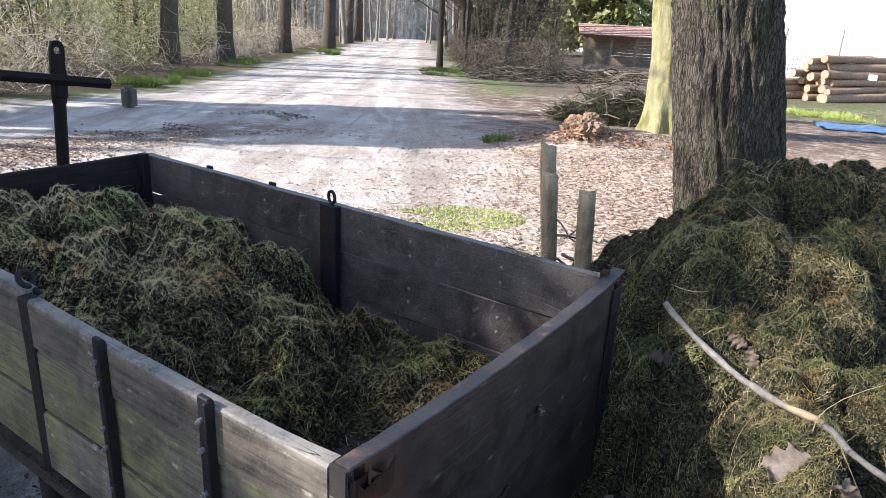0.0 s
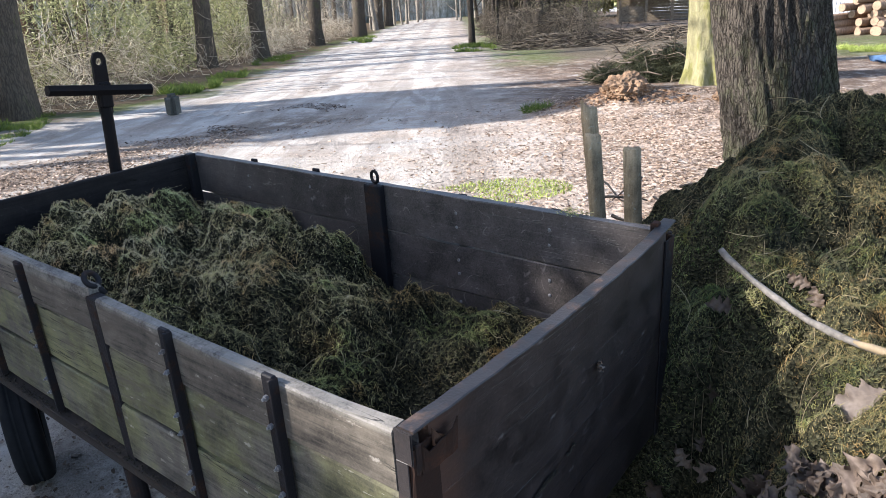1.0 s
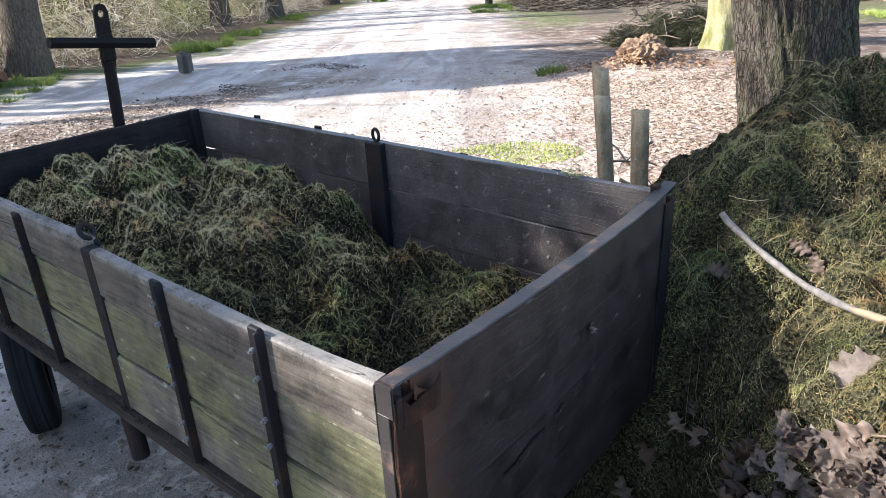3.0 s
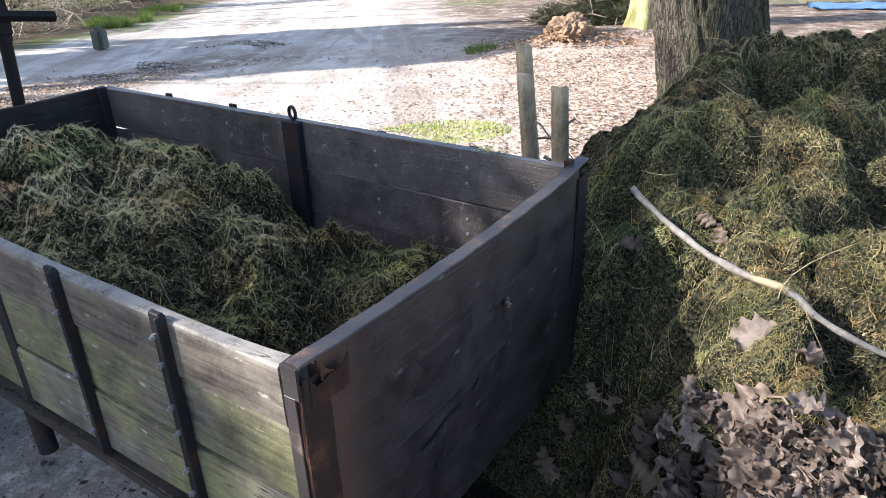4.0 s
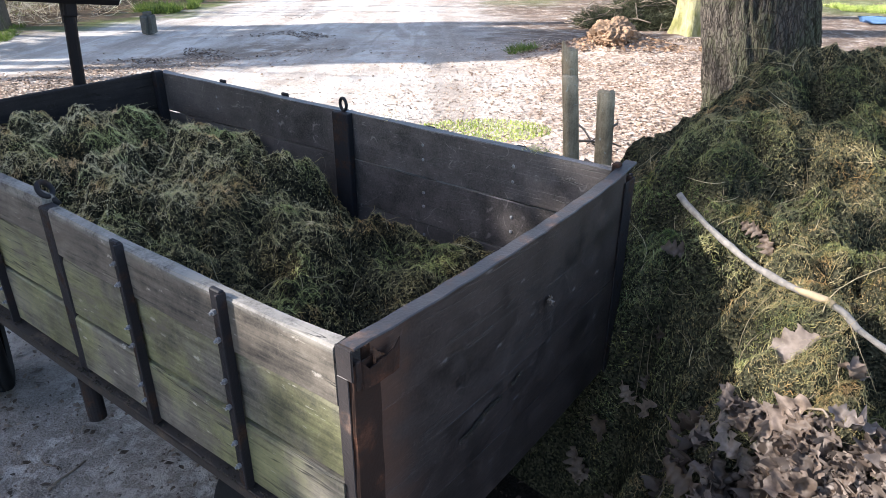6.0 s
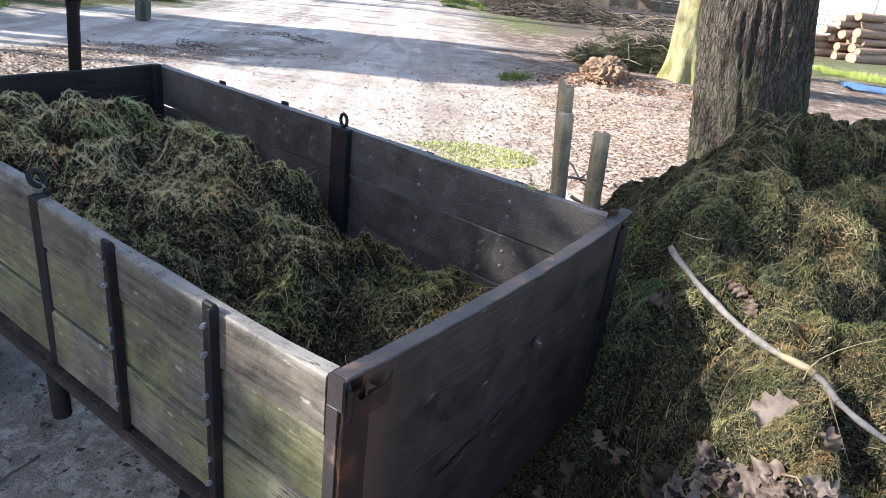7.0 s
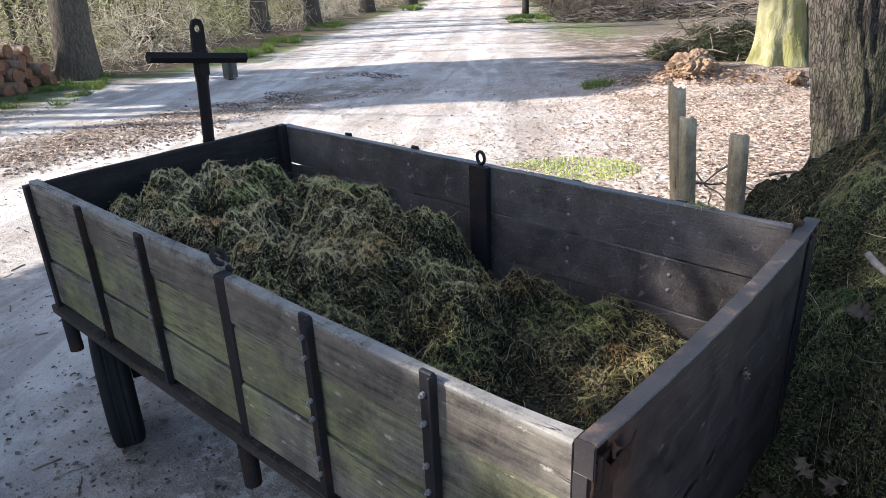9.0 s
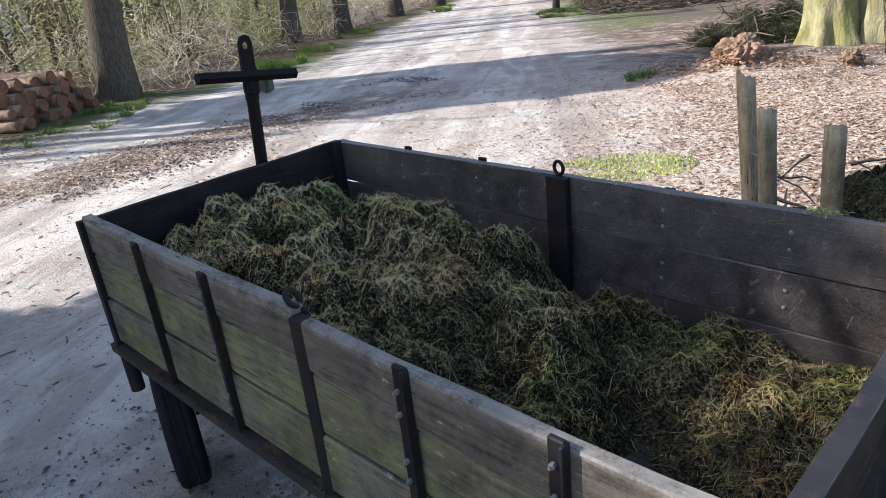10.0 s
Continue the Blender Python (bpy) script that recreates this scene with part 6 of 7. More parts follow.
def leafy_tree(at, half, z0, z1, seed, label, leaves=12000, size=0.13, over=(0.0, 0.0)):
    """An evergreen: trunk, limbs and a full-bodied crown of leaf sprays with small gaps."""
    x, y = at
    th = tagged(empty("evergreen_tree", (x, y, float(ground_z(x, y)))), label, "tree", "evergreen trees")
    link_mesh("trunk", trunk_mesh("trunk", 0.20, z1 - 0.4, seed, 14, 16, 1.5, 0.25, 0.05), M_TRUNK, th)
    r = np.random.default_rng(seed)
    n = 260
    c = r.uniform(-1, 1, (n * 3, 3))
    c = c[(np.abs(c) ** 4).sum(1) < 1.0][:n]
    cz, rz = (z0 + z1) / 2, (z1 - z0) / 2
    c = c * np.array([half * 0.92, half * 0.92, rz * 0.94])
    P = c[r.integers(0, len(c), leaves)] + r.normal(0, min(0.16, half * 0.22), (leaves, 3)) + np.array([over[0], over[1], cz])
    N = r.normal(0, 1, (leaves, 3)) + np.array([0, 0, 0.8])
    N /= np.linalg.norm(N, axis=1)[:, None]
    D = r.normal(0, 1, (leaves, 3))
    D -= N * (D * N).sum(1)[:, None]
    D /= np.linalg.norm(D, axis=1)[:, None]
    lines = [(np.array([[0, 0, max(0.6, cz + q[2] - 0.8)], q * 0.55 + np.array([0, 0, cz - 0.2]), q + np.array([over[0], over[1], cz])]), [0.05, 0.025, 0.008]) for q in c[:70 if leaves > 2000 else 9]]
    link_mesh("limbs", tubes_mesh("limbs", lines, 4), M_TRUNK, th)
    link_mesh("crown", blades_mesh("crown", P, D, N, r.uniform(0.8, 1.4, leaves) * size * 1.6, r.uniform(0.7, 1.2, leaves) * size), M_EVER, th, label="dense evergreen foliage")


def sunward(c, s):
    """A place s metres towards the sun, c metres across its rays."""
    return c * 0.731 - s * 0.682, c * 0.682 + s * 0.731


def build_shade_trees():
    # unseen trees added towards the sun, shaped to cut its light on the trailer
    leafy_tree(sunward(2.22, 8.0), 1.1, 1.4, 9.2, 701, "unseen tall evergreen added to shade the trailer", 15000)
    leafy_tree(sunward(0.43, 8.0), 0.21, 0.6, 6.38, 702, "unseen slim evergreen added to cut the sun on the trailer", 5500)
    leafy_tree(sunward(0.76, 8.0), 0.25, 0.6, 5.85, 707, "unseen slim evergreen added to cut the sun on the trailer", 5000)
    leafy_tree(sunward(-1.52, 8.0), 1.0, 0.8, 6.15, 703, "unseen evergreen added to keep the sun off the trailer's side", 11000)
    leafy_tree(sunward(-3.1, 8.2), 1.05, 0.8, 6.3, 704, "unseen evergreen added to keep the sun off the trailer's side", 11000)

    # unseen crowns added to shade the track and dapple the sun on the heap
    leafy_tree((0.45, 16.2), 2.0, 4.6, 10.1, 706, "unseen tall evergreen added to shade the track", 17000, 0.16)
    ox, oy = sunward(1.85, 0.0)
    leafy_tree(sunward(-1.7, 9.8), 0.75, 7.35, 9.0, 705, "unseen thin-crowned tree added to dapple the sun on the heap", 190, 0.075, (ox, oy))


# ---------------------------------------------------------------- undergrowth, verges, far wood
def build_undergrowth():
    r = np.random.default_rng(77)
    lines = []
    for i in range(9500):
        l = 5 + 52 * r.random() ** 1.25
        m = (10.6 if l < 13.2 else 7.6) + 7.0 * r.random() ** 1.5
        x, y = l * ROAD_U[0] + m * ROAD_V[0], l * ROAD_U[1] + m * ROAD_V[1]
        if x < -0.8 or (0.285 < (m + 0.12) / (l + 0.84) < 0.43 and i % 5 and l < 32):
            continue
        z0 = float(-FALL * (0.8 * x + 0.6 * y))
        h, ln = (1.3 if i % 4 else 3.2) * r.random() ** 1.3, r.uniform(0.4, 1.7)
        d = r.normal(0, 1, 3) * np.array([1, 1, 0.8 if i % 4 else 1.6])
        d /= np.linalg.norm(d)
        s = np.linspace(-0.5, 0.5, 5)
        P = np.array([x, y, z0 + h]) + d * (s * ln)[:, None] + r.normal(0, 0.09 * ln, (5, 3)) - np.array([0, 0, 1.0]) * (s ** 2 * ln * r.uniform(0, 1.2))[:, None]
        P[:, 2] = np.maximum(P[:, 2], z0 + 0.01)
        w = r.uniform(0.003, 0.008) * (1 + l / 50)
        lines.append((P, np.linspace(w, w * 0.4, 5)))
    tagged(link_mesh("bramble_thicket", tubes_mesh("bramble_thicket", lines, 3, True, False), M_BRUSH), "tangle of pale dry bramble and brushwood at the wood's edge", "undergrowth", kind="stuff")
    lines = []
    for i in range(3400):
        l, m = 25 + 27 * r.random(), -2.0 - 4.6 * r.random() ** 1.2
        x, y = l * ROAD_U[0] + m * ROAD_V[0], l * ROAD_U[1] + m * ROAD_V[1]
        z0 = float(-FALL * (0.8 * x + 0.6 * y))
        h, ln = 1.3 * r.random() ** 1.6, r.uniform(0.5, 2.2)
        if (m + 0.12) / (l + 0.84) < -0.19:
            h, ln = h * 0.3, ln * 0.6
        d = r.normal(0, 1, 3) * np.array([1, 1, 0.9])
        d /= np.linalg.norm(d)
        s = np.linspace(-0.5, 0.5, 5)
        P = np.array([x, y, z0 + h]) + d * (s * ln)[:, None] + r.normal(0, 0.10 * ln, (5, 3)) - np.array([0, 0, 1.0]) * (s ** 2 * ln * r.uniform(0, 1.2))[:, None]
        P[:, 2] = np.maximum(P[:, 2], z0 + 0.01)
        w = r.uniform(0.005, 0.013)
        lines.append((P, np.linspace(w, w * 0.35, 5)))
    tagged(link_mesh("brushwood", tubes_mesh("brushwood", lines, 3, True, False), M_BROWN), "bare brown brushwood beside the track", "undergrowth", kind="stuff")
    # young conifers and holly among the brambles: thin sprays of leaves on twigs, with gaps between them
    for name, mat, n, l0, l1, m0, m1, top, label in (("understorey", M_UNDER, 70000, 7, 46, 8.2, 15.0, 2.9, "loose olive-green young conifers and holly inside the wood"),
                                                    ("understorey", M_DIM, 34000, 28, 56, -10.5, -2.6, 4.0, "dim olive and brown shrubs behind the bare stems")):
        c = 420
        cl, cm = l0 + (l1 - l0) * r.random(c) ** 1.2, m0 + (m1 - m0) * r.random(c) ** 1.2
        ch, cs = top * r.random(c) ** 1.3, r.uniform(0.25, 0.75, c)
        k = r.integers(0, c, n)
        l, m = cl[k] + r.normal(0, 1, n) * cs[k], cm[k] + r.normal(0, 1, n) * cs[k]
        z = np.abs(ch[k] + r.normal(0, 0.6, n) * cs[k])
        x, y = l * ROAD_U[0] + m * ROAD_V[0], l * ROAD_U[1] + m * ROAD_V[1]
        ok = ~((m < 0) & ((m + 0.12) / (l + 0.84) < -0.20) & (l < 45)) & ~((l < 14) & (m < 11.2)) & ~((m > 0) & (m < 9.0))
        x, y, z = x[ok], y[ok], z[ok]
        n = len(x)
        P = np.stack([x, y, z - FALL * (0.8 * x + 0.6 * y)], 1)
        N = r.normal(0, 1, (n, 3)) + np.array([0, 0, 0.7])
        N /= np.linalg.norm(N, axis=1)[:, None]
        D = r.normal(0, 1, (n, 3)) * np.array([1, 1, 0.6])
        D -= N * (D * N).sum(1)[:, None]
        D /= np.linalg.norm(D, axis=1)[:, None]
        me = blades_mesh(name, P, D, N, r.uniform(0.06, 0.17, n), r.uniform(0.014, 0.035, n))
        tagged(link_mesh(name, me, mat), label, "undergrowth", kind="stuff")
    # evergreen shrubs inside the wood's edge
    for i, (x, y, w, h) in enumerate(((8.9, 19.4, 1.5, 1.7), (3.2, 17.6, 1.5, 1.6), (1.4, 16.4, 1.4, 1.6), (16.5, 26.0, 1.5, 1.7), (20.5, 28.0, 1.3, 1.5), (23.5, 32.0, 1.6, 1.9), (32.0, 40.0, 1.8, 2.2))):
        n = 1700
        c = r.normal(0, 1, (60, 3))
        c = c / np.linalg.norm(c, axis=1)[:, None] * r.uniform(0.2, 1, (60, 1)) ** 0.5
        P = (c[r.integers(0, 60, n)] + r.normal(0, 0.16, (n, 3))) * np.array([w, w, h]) + np.array([0, 0, h * 0.8])
        P[:, 2] = np.abs(P[:, 2])
        N = r.normal(0, 1, (n, 3)) + np.array([0, 0, 1.0])
        N /= np.linalg.norm(N, axis=1)[:, None]
        D = r.normal(0, 1, (n, 3))
        D -= N * (D * N).sum(1)[:, None]
        D /= np.linalg.norm(D, axis=1)[:, None]
        th = tagged(empty("shrub", (x, y, float(ground_z(x, y)))), "loose olive-green evergreen shrub among brambles", "shrub", "evergreen shrubs")
        link_mesh("foliage", blades_mesh("foliage", P, D, N, r.uniform(0.06, 0.13, n), r.uniform(0.018, 0.04, n)), M_EVER, th)
        stems = [(np.array([[0, 0, -0.1], q * np.array([w, w, h]) * 0.5 + np.array([0, 0, h * 0.5]), q * np.array([w, w, h]) + np.array([0, 0, h * 0.85])]), [0.03, 0.02, 0.006]) for q in c[:26]]
        link_mesh("stem", tubes_mesh("stem", stems, 4), M_TRUNK, th)


def tuft(name, cx, cy, rx, ry, n, hmin, hmax, label, turn=0.0, mat=None):
    a, q = rng.uniform(0, 2 * np.pi, n), np.sqrt(rng.uniform(0, 1, n))
    u, v = rx * q * np.cos(a), ry * q * np.sin(a)
    x, y = cx + u * math.cos(turn) - v * math.sin(turn), cy + u * math.sin(turn) + v * math.cos(turn)
    keep = waves(x, y, int(cx * 31) % 97 + 3, 14, 2.0, 14.0, 0.5) > (-0.25 if rx < 1.0 else 0.10)
    x, y = x[keep], y[keep]
    P = np.stack([x, y, ground_z(x, y)], 1)
    D = np.stack([rng.normal(0, 0.75, len(x)), rng.normal(0, 0.75, len(x)), np.ones(len(x))], 1)
    D /= np.linalg.norm(D, axis=1)[:, None]
    N = rng.normal(0, 1, D.shape)
    N -= D * (N * D).sum(1)[:, None]
    N /= np.linalg.norm(N, axis=1)[:, None]
    me = blades_mesh(name, P, D, N, rng.uniform(hmin, hmax, len(x)), rng.uniform(0.003, 0.007, len(x)) * (1 + np.hypot(cx, cy) / 15), 0.5)
    tagged(link_mesh(name, me, mat or M_GRASS), label, "grass", kind="stuff")


def build_grass():
    tuft("grass_patch", 4.45, 2.80, 0.7, 0.40, 2600, 0.015, 0.045, "thin bright yellow-green grass among fallen leaves", -0.8, M_YGRASS)
    tuft("grass_tuft", 8.75, 4.92, 0.28, 0.2, 500, 0.08, 0.2, "small tuft of green grass among leaves")
    tuft("verge_grass", 9.6, 15.6, 1.5, 0.7, 5200, 0.08, 0.28, "lush green grass along the verge", 0.7)
    tuft("verge_grass", 12.6, 17.9, 1.6, 0.6, 3600, 0.06, 0.2, "lush green grass along the verge", 0.7)
    tuft("verge_grass", 17.6, 22.0, 2.6, 0.7, 3600, 0.06, 0.2, "green grass along the verge", 0.7)
    tuft("verge_grass", 31.0, 30.0, 5.0, 0.9, 3600, 0.08, 0.22, "green grass along the verge", 0.75)
    tuft("verge_grass", 3.9, 12.55, 2.6, 0.55, 7000, 0.05, 0.16, "short green grass and weeds before the log pile", 0.85)
    tuft("verge_grass", 22.6, 15.9, 2.2, 0.9, 5200, 0.08, 0.24, "bright green grass beside the track", 0.6)
    tuft("verge_grass", 19.8, 1.6, 2.6, 0.7, 9000, 0.06, 0.18, "sunlit green grass before the stacked logs", -1.3, M_YGRASS)


def build_far():
    # distance haze and bright sky gaps painted into the wood's colours
    g = Graph("far_wood_haze")
    p = g.pos()
    x, y, z = g.xyz(p)
    comb = g.nt.nodes.new("ShaderNodeCombineXYZ")
    for i, v in enumerate((g.math("MULTIPLY", x, 0.9), g.math("MULTIPLY", y, 0.9), g.math("MULTIPLY", z, 0.10))):
        g.plug(comb.inputs[i], v)
    streak = g.noise(comb.outputs[0], 2.2, 6.0, 0.75)
    bush = g.noise(p, 0.8, 8.0, 0.78)
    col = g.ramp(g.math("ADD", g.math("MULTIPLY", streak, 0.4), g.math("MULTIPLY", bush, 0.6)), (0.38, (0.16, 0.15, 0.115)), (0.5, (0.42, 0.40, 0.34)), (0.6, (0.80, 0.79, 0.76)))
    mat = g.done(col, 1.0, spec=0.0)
    a = np.radians(np.concatenate([np.linspace(16, 36.0, 60), np.linspace(37.6, 150, 200)]))
    jag = rng.uniform(-1.6, 1.6, len(a)) + np.sin(a * 60) * 0.8
    rows = np.linspace(0, 1, 8)
    R = 105.0 + rng.normal(0, 1.5, len(a))
    X = (R * np.cos(a))[None, :].repeat(8, 0)
    Y = (R * np.sin(a))[None, :].repeat(8, 0)
    Z = -4.5 + rows[:, None] * (20.0 + jag[None, :])
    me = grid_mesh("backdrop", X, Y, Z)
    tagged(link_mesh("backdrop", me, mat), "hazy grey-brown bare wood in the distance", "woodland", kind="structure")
    # white glare and haze painted in, with faint trees
    g = Graph("far_haze")
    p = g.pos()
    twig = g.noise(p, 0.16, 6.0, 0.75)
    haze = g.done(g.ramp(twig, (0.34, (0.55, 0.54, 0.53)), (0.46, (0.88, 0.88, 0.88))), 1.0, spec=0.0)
    a = np.radians(np.linspace(-60, 17, 120))
    R = 240.0
    Z = -12 + rows[:, None] * (32.0 + rng.uniform(-1.5, 1.5, len(a))[None, :] + 2 * np.sin(a * 30)[None, :])
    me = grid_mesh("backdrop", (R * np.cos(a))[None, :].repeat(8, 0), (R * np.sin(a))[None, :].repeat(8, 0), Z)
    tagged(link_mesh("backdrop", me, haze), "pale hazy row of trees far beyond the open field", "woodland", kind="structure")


# ---------------------------------------------------------------- posts, stone, root clump, brush pile, logs, shed, fence
def post_thing(x, y, top, r0, lean, seed, label, split=False):
    z0 = float(ground_z(x, y))
    th = tagged(empty("fence_post", (x, y, z0)), label, "post", "round wooden posts")
    r = np.random.default_rng(seed)
    n, k = 14, 20
    V, F, S = [], [], []
    h = top - z0
    for i in range(n + 1):
        t = i / n
        for j in range(k):
            a = 2 * math.pi * j / k
            rr = r0 * (1 + 0.05 * math.sin(3 * a + seed) + 0.03 * math.sin(7 * a + t * 5 + seed) + r.normal(0, 0.006)) * (1.04 - 0.06 * t)
            zz = -0.2 + (h + 0.2) * t
            if i == n:
                zz += r.uniform(-0.006, 0.006) + (0.05 * max(0, math.cos(a - 2.4)) ** 2 if split else 0)
            V.append((rr * math.cos(a) + lean[0] * (t - 1) * h, rr * math.sin(a) + lean[1] * (t - 1) * h, zz))
    for i in range(n):
        for j in range(k):
            F += [i * k + j, i * k + (j + 1) % k, (i + 1) * k + (j + 1) % k, (i + 1) * k + j]
            S.append(4)
    V.append((0, 0, h - (0.01 if split else -0.002)))
    c = len(V) - 1
    for j in range(k):
        F += [n * k + j, n * k + (j + 1) % k, c]
        S.append(3)
    link_mesh("shaft", raw_mesh("shaft", V, F, S, True), M_POST, th)
    th.location = (x, y, z0)
    return th


def lumpy(name, size, seed, rough=0.25, freq=2.2, subdiv=4, flat=-0.4, ridge=0.7):
    bm = bmesh.new()
    bmesh.ops.create_icosphere(bm, subdivisions=subdiv, radius=1.0)
    for v in bm.verts:
        n = noise.fractal(v.co * freq + Vector((seed, seed * 2, 0)), 0.9, 2.1, 5)
        rid = abs(noise.noise(v.co * freq * 2.3 + Vector((seed * 3, 0, 0))))
        v.co *= 1 + rough * n - rough * ridge * rid
        v.co.z = max(v.co.z, flat)
        v.co = Vector((v.co.x * size[0], v.co.y * size[1], v.co.z * size[2]))
    return bm


def branch_lines(r, n, cx, cy, rx, ry, h, wmin, wmax, turn=0.0, z0=0.0, flat=0.5):
    out = []
    for i in range(n):
        a, q = r.uniform(0, 6.3), math.sqrt(r.random())
        u, v = rx * q * math.cos(a), ry * q * math.sin(a)
        x, y = cx + u * math.cos(turn) - v * math.sin(turn), cy + u * math.sin(turn) + v * math.cos(turn)
        top = h * (1 - q * q) * r.random() + 0.03
        b, ln = r.uniform(0, 6.3), r.uniform(0.25, 0.9) * min(rx, 1.2)
        d = np.array([math.cos(b), math.sin(b), r.normal(0, 0.25) * flat + 0.1])
        s = np.linspace(-0.5, 0.5, 5)
        P = np.array([x, y, z0 + top]) + d * (s * ln)[:, None] + r.normal(0, 0.025 * ln, (5, 3))
        P[:, 2] = np.maximum(P[:, 2], z0 + 0.01)
        w = r.uniform(wmin, wmax)
        out.append((P, np.linspace(w, w * 0.4, 5)))
    return out


def log(parent_name, at, axis_deg, length, rad, seed, label, group, tilt=0.0, end=None):
    th = tagged(empty(parent_name, at, axis_deg), label, "log", group)
    r = np.random.default_rng(seed)
    s = np.linspace(-0.5, 0.5, 6) * length
    V, F, S = tube_arrays(np.stack([s, r.normal(0, 0.006, 6), r.normal(0, 0.006, 6) + s * tilt], 1), rad * (1 + r.normal(0, 0.02, 6)), 14, cap=False)
    link_mesh("bark", raw_mesh("bark", V, F, S, True), M_LOGBARK, th)
    for e in (-1, 1):
        bm = bmesh.new()
        bmesh.ops.create_cone(bm, cap_ends=True, segments=14, radius1=rad * 0.99, radius2=rad * 0.985, depth=0.012, matrix=Matrix.Translation((e * (length / 2 - 0.004), 0, e * length / 2 * tilt)) @ Matrix.Rotation(radians(90), 4, "Y"))
        part("cut_end", bm, end or M_LOGEND, th, "orange-brown sawn end")
    return th


def build_things():
    post_thing(3.18, 1.28, 0.92, 0.048, (-0.045, 0.11), 3, "grey-green weathered round post with a split top", True)
    post_thing(2.52, 0.93, 0.915, 0.040, (-0.04, 0.09), 5, "thinner grey weathered round post standing askew")
    post_thing(2.05, 0.52, 0.985, 0.037, (-0.02, 0.055), 8, "pale grey round post beside the moss heap")
    # dead branches and a dark stump behind the posts
    r = np.random.default_rng(44)
    for k in range(3):
        cx, cy = ((3.0, 0.85), (3.3, 0.60), (2.75, 0.72))[k]
        z0 = float(ground_z(cx, cy))
        me = tubes_mesh("brush_pile", [(P - np.array([cx, cy, z0]), w) for P, w in branch_lines(r, 26, cx, cy, 0.55, 0.4, 0.75, 0.004, 0.012, 0, z0, 1.2)], 5)
        tagged(link_mesh("brush_pile", me, M_TWIG, at=(cx, cy, z0)), "pile of bare dead branches behind the posts", "branches", "dead branches", "stuff")
    part_ob = part("stump", lumpy("stump", (0.13, 0.12, 0.20), 3, 0.3, 2.0, 3), M_STONE, None, at=(2.95, 0.92, float(ground_z(2.95, 0.92)) + 0.12))
    tagged(part_ob, "dark weathered stump among dead branches", "stump")
    # boundary stone
    bm = box_bm((0.29, 0.22, 0.46), 0.07, 4, centre=(0, 0, 0.20))
    for v in bm.verts:
        v.co.x *= 1.08 - 0.3 * v.co.z
        v.co.y += -0.02 * v.co.z
        v.co.z -= 0.9 * max(0.0, v.co.z - 0.28) * (v.co.x / 0.145) ** 2 * 0.6
        v.co += noise.noise_vector(v.co * 6) * 0.012
    x, y = 6.65, 11.55
    tagged(part("boundary_stone", bm, M_STONE, None, at=(x, y, float(ground_z(x, y)) - 0.02), rot=(0, 0, 25)), "small weathered grey boundary stone at the track", "stone")
    # soil mound with a root clump on it
    x, y = 9.5, 3.65
    X, Y = np.meshgrid(x + np.linspace(-2.3, 2.3, 120), y + np.linspace(-2.3, 2.3, 120))
    u, v = (X - x) * 0.809 - (Y - y) * 0.588, (X - x) * 0.588 + (Y - y) * 0.809
    Z = terrain(X.ravel(), Y.ravel()).reshape(X.shape) + 0.02 - 0.10 * np.clip((u / 1.8) ** 2 + (v / 1.0) ** 2 - 0.5, 0, 1)
    ob = link_mesh("soil_mound", grid_mesh("soil_mound", X - x, Y - y, Z - float(ground_z(x, y))), M_GROUND, None, at=(x, y, float(ground_z(x, y))))
    tagged(ob, "low mound of pale earth and fallen leaves", "mound")
    x, y = 9.38, 3.75
    tagged(part("root_clump", lumpy("root_clump", (0.42, 0.36, 0.27), 21, 0.22, 1.9, 5, -0.5, 1.2), M_ROOT, None, at=(x, y, float(terrain(np.array([x]), np.array([y]))[0]) + 0.05)), "upturned root clump with crumbling brown earth", "root clump")
    # crumbs of earth and rotten wood thrown out round the clump
    n = 900
    q = np.random.default_rng(47)
    a, d = q.uniform(0, 6.3, n), q.random(n) ** 0.7
    u, v = 1.25 * d * np.cos(a), 0.55 * d * np.sin(a)
    cx, cy = x + u * 0.588 + v * 0.809, y - u * 0.809 + v * 0.588
    me = litter_mesh("earth_crumbs", cx, cy, q.uniform(0.03, 0.10, n), lambda px, py: terrain(px, py) + 0.10 * np.exp(-((px - x) ** 2 + (py - y) ** 2) / 0.5))
    tagged(link_mesh("earth_crumbs", me, M_ORANGE), "orange-brown crumbs of bark and earth round the root clump", "debris", kind="stuff")
    x, y = 10.2, 2.55
    tagged(part("stump", lumpy("stump", (0.20, 0.15, 0.14), 23, 0.3, 1.4, 5), M_ROOT, None, at=(x, y, float(ground_z(x, y)) + 0.1)), "broken pale wood stump among leaves", "stump")
    # pile of conifer cuttings by the mossy tree
    x, y = 13.55, 4.75
    z0 = float(ground_z(x, y))
    th = tagged(empty("brush_pile", (x, y, z0)), "pile of cut conifer branches beside the mossy tree", "brush pile")
    lines = branch_lines(r, 300, 0, 0, 1.6, 0.9, 1.0, 0.006, 0.016, -0.9, 0.0, 1.3)
    link_mesh("tangle", tubes_mesh("tangle", lines, 4), M_TWIG, th)
    n = 30000
    a, q = r.uniform(0, 6.3, n), np.sqrt(r.random(n))
    u, v = 1.55 * q * np.cos(a), 0.9 * q * np.sin(a)
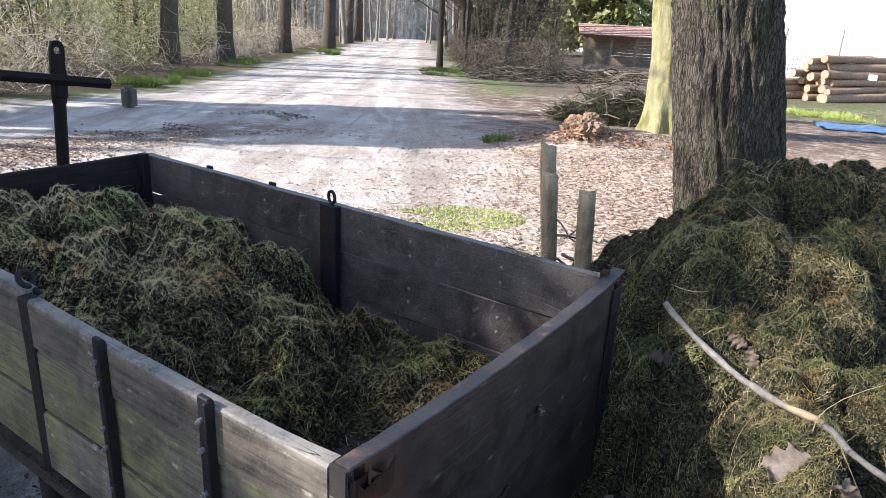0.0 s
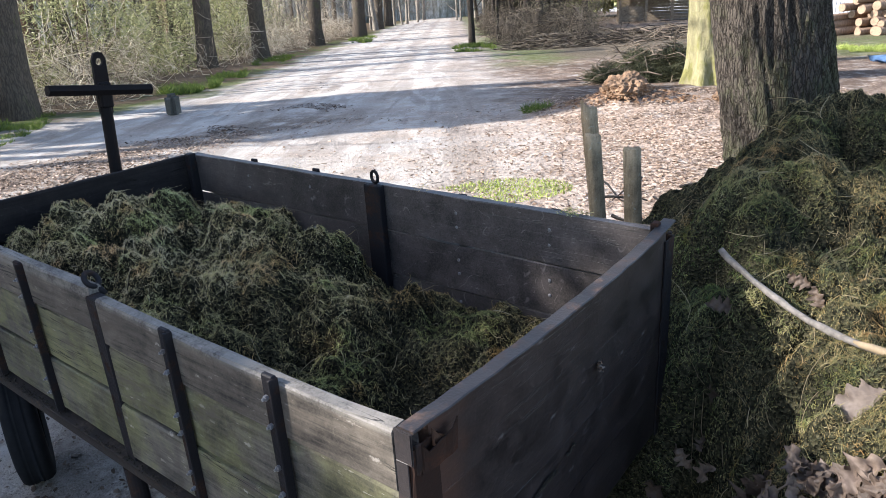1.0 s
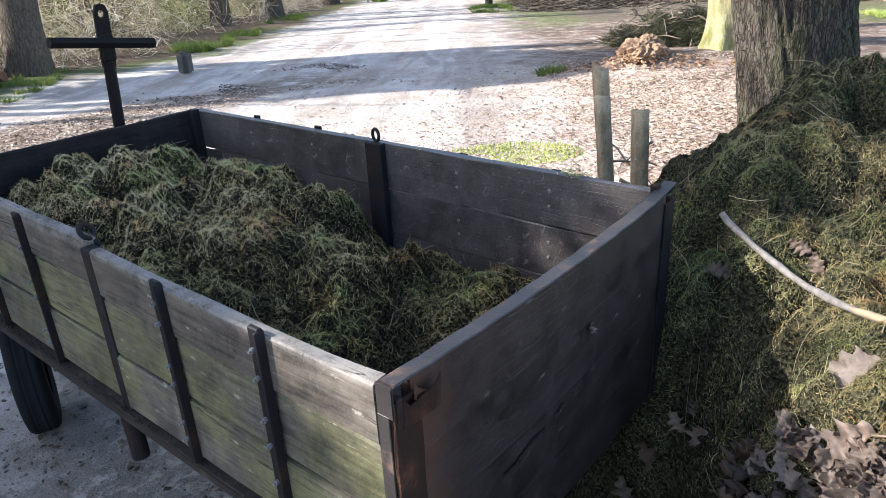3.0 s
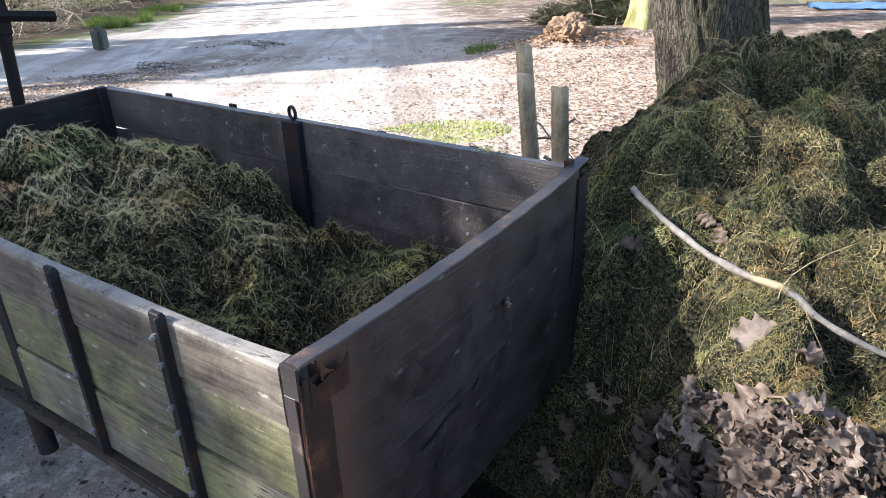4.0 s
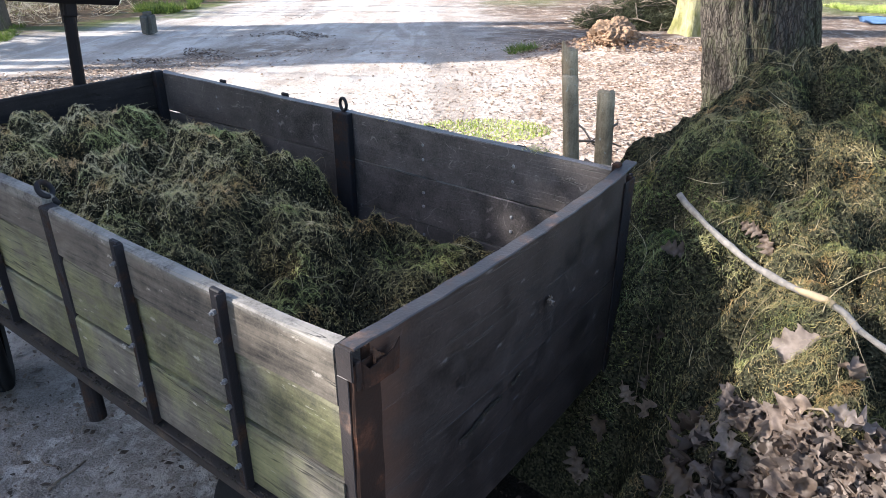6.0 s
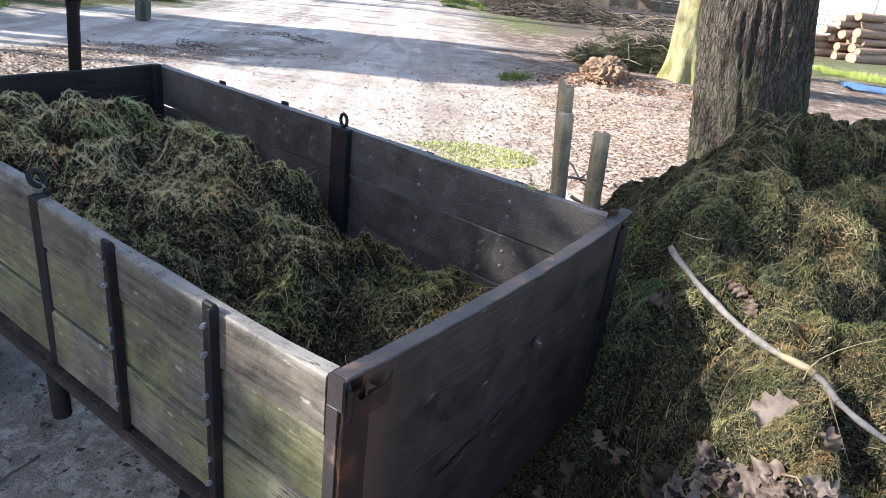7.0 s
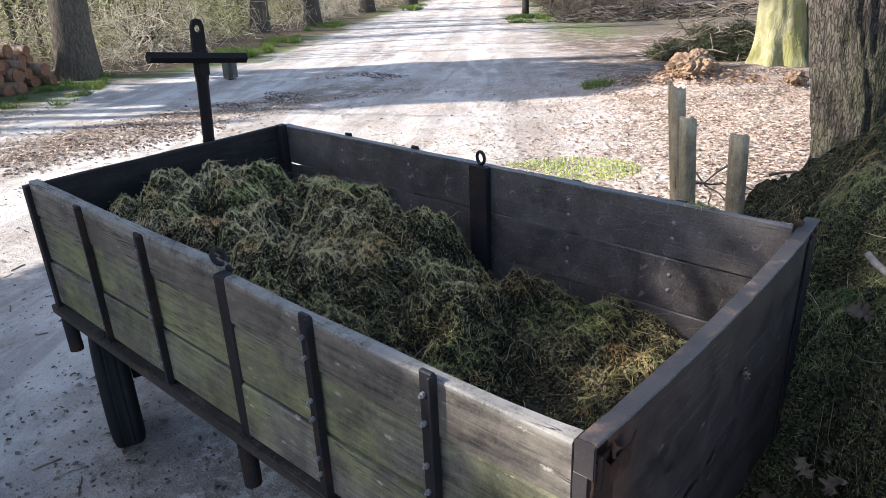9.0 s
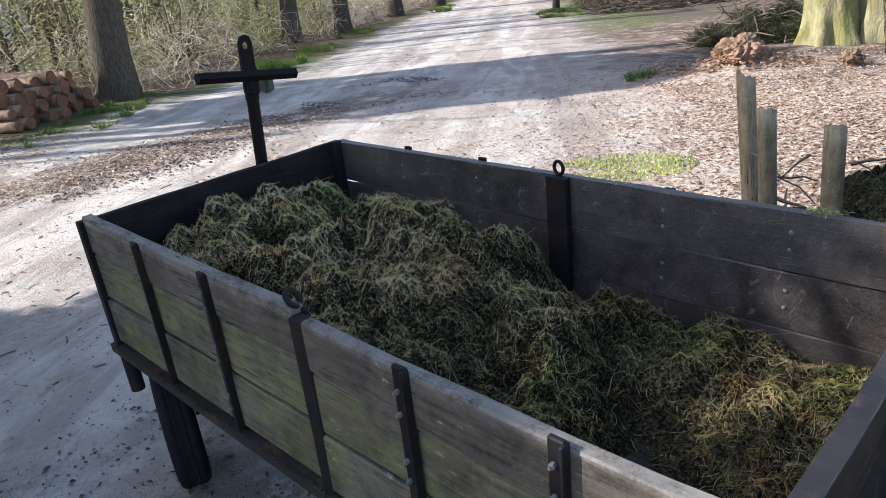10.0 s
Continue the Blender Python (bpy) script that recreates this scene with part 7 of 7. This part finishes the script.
    P = np.stack([u * math.cos(-0.9) - v * math.sin(-0.9), u * math.sin(-0.9) + v * math.cos(-0.9), (0.62 * (1 - q * q) * (0.62 + 0.38 * np.sin(u * 5.1 + v * 6.0) * np.cos(u * 3 - v * 8)) + 0.06) * r.random(n) ** 0.4], 1)
    D = r.normal(0, 1, (n, 3)) * np.array([1, 1, 0.5]) + np.array([-0.5, -0.5, 0.3])
    D /= np.linalg.norm(D, axis=1)[:, None]
    N = np.cross(D, r.normal(0, 1, (n, 3)))
    N /= np.linalg.norm(N, axis=1)[:, None]
    link_mesh("needles", blades_mesh("needles", P, D, N, r.uniform(0.10, 0.30, n), r.uniform(0.005, 0.012, n)), M_NEEDLE, th, label="dark green needles")
    # grey brushwood heap further back, before the shed
    for x, y, w in ((22.4, 12.2, 1.9), (24.2, 10.8, 2.1), (26.2, 9.6, 2.2)):
        z0 = float(ground_z(x, y))
        me = tubes_mesh("brush_pile", branch_lines(r, 420, 0, 0, w, 1.2, 0.5, 0.008, 0.022, -0.9), 4)
        tagged(link_mesh("brush_pile", me, M_BROWN, at=(x, y, z0)), "heap of grey bare branches on the ground", "branches", "branch heaps", "stuff")
    # log stacks
    for k, (row, col) in enumerate([(a, b) for a in range(4) for b in range(10 - a)]):
        rad = r.uniform(0.075, 0.135)
        t = (col + row * 0.5) * 0.25
        x, y = 4.30 - t * 0.80 + r.normal(0, 0.02), 14.15 - t * 0.60 + r.normal(0, 0.02)
        jut = r.normal(0, 0.16)
        x, y = x - 0.47 * (0.9 + jut), y + 0.88 * (0.9 + jut)
        log("log", (x, y, float(ground_z(x, y)) + 0.10 + row * 0.195), 118.0, 1.9, rad, 900 + k, "sawn log with a reddish-brown end in a roadside stack", "roadside log stack", r.normal(0, 0.02), M_LOGRED)
    k = 0
    for row, many in enumerate((6, 6, 5, 4, 3, 2)):
        for col in range(many):
            rad = r.uniform(0.105, 0.155)
            q = (col + row * 0.5) * 0.29 + r.normal(0, 0.02)
            shift = r.normal(0, 0.28)
            x, y = 26.8 + q * 0.454 + shift * 0.89, 1.55 + q * 0.891 - shift * 0.45
            log("log", (x, y, float(ground_z(x, y)) + 0.13 + row * 0.235 + r.normal(0, 0.015)), -27.0 + r.normal(0, 2.5), 3.5 + r.normal(0, 0.45), rad, 980 + k, "felled log with a pale sawn end lying in a stack", "stack of felled logs", r.normal(0, 0.02))
            k += 1
    for j, (dx, h) in enumerate(((0, 0.16), (0.36, 0.16), (0.72, 0.16), (0.2, 0.44), (0.55, 0.44), (0.38, 0.7))):
        x, y = 32.6 + dx * 0.45, 0.75 - dx * 0.9
        log("log", (x, y, float(ground_z(x, y)) + h), -8.0 + r.normal(0, 3), 2.6, r.uniform(0.14, 0.18), 1040 + j, "thick felled log in a second stack", "second log stack", 0.0)
    part_ob = part("tag", box_bm((0.30, 0.006, 0.18), 0.001), plain("white_tag", (0.8, 0.8, 0.8), 0.6, 0.05), None, at=(26.9, 1.42, float(ground_z(27, 2)) + 0.83), rot=(0, 0, 63))
    tagged(part_ob, "white paper tag fixed to a felled log", "tag")
    # blue sheet
    bm = bmesh.new()
    n = 24
    vs = [[bm.verts.new((i / n * 3.4, j / 6 * 0.9, 0.05 + 0.05 * noise.noise(Vector((i * 0.5, j * 0.8, 2))) + 0.05 * math.sin(j * 1.4))) for j in range(7)] for i in range(n + 1)]
    for i in range(n):
        for j in range(6):
            bm.faces.new((vs[i][j], vs[i + 1][j], vs[i + 1][j + 1], vs[i][j + 1]))
    bmesh.ops.solidify(bm, geom=list(bm.faces), thickness=0.006)
    x, y = 16.4, 1.35
    tagged(part("tarpaulin", bm, M_TARP, None, at=(x, y, float(ground_z(x, y)) - 0.02), rot=(0, 0, -68), smooth=True), "crumpled pale blue plastic sheet lying on the ground", "tarpaulin")
    # shed with a tiled lean-to roof
    x, y = 40.9, 18.1
    sh = tagged(empty("shed", (x, y, float(ground_z(x, y))), -62.0), "low open timber shed with a red tiled roof", "shed")
    for i in range(9):
        part("wall_board", plank_bm(4.6, 0.17, 0.04, "x", 300 + i, segs=6), M_SHED, sh, at=(2.3, 1.6, 0.1 + i * 0.18))
    for px, py in ((0.1, 0.0), (1.6, 0.0), (3.1, 0.0), (4.5, 0.0)):
        part("roof_post", box_bm((0.16, 0.16, 1.7), 0.01), M_SHED, sh, at=(px, py, 0.85))
    part("beam", box_bm((4.9, 0.16, 0.18), 0.01), M_SHED, sh, at=(2.3, 0.0, 1.72))
    for i in range(5):
        part("front_board", plank_bm(1.4, 0.16, 0.03, "x", 330 + i, segs=4), M_SHED, sh, at=(0.85, 0.06, 0.15 + i * 0.18))
    roof = part("roof", box_bm((5.4, 2.5, 0.06), 0.01), M_SHED, sh, at=(2.3, 0.85, 2.05), rot=(13, 0, 0))
    bm = box_bm((0.30, 0.42, 0.035), 0.008)
    tm = bpy.data.meshes.new("roof_tile")
    bm.to_mesh(tm)
    bm.free()
    for a in range(17):
        for b in range(6):
            link_mesh("roof_tile", tm, M_TILE, roof, at=(-2.55 + a * 0.318, -1.12 + b * 0.44, 0.055), rot=(-3, 0, 0))
    # wire fence at the field
    fx, fy = 35.8, 8.2
    f = tagged(empty("wire_fence", (fx, fy, float(ground_z(fx, fy))), -82.0), "tall grey wire mesh fence along the open field", "fence")
    slope = (float(ground_z(fx + 0.139, fy - 0.990)) - float(ground_z(fx, fy)))
    for i in range(8):
        q = i * 2.3
        part("post", box_bm((0.07, 0.07, 2.5), 0.01), M_WIRE, f, at=(q, 0, 1.25 + q * slope))
        if i < 7:
            lines = [(np.array([[0, 0, z], [1.15, 0, z + 1.15 * slope], [2.3, 0, z + 2.3 * slope]]), 0.014) for z in (0.15, 0.9, 1.6, 2.2, 2.48)]
            lines += [(np.array([[s, 0, 0.1 + s * slope], [s, 0, 1.2 + s * slope], [s, 0, 2.48 + s * slope]]), 0.013) for s in np.arange(0.16, 2.25, 0.16)]
            link_mesh("wire_mesh", tubes_mesh("wire_mesh", lines, 4), M_WIRE, f, at=(q, 0, q * slope))


build_trees()
build_far_trees()
build_shade_trees()
build_undergrowth()
build_grass()
build_things()
build_far()
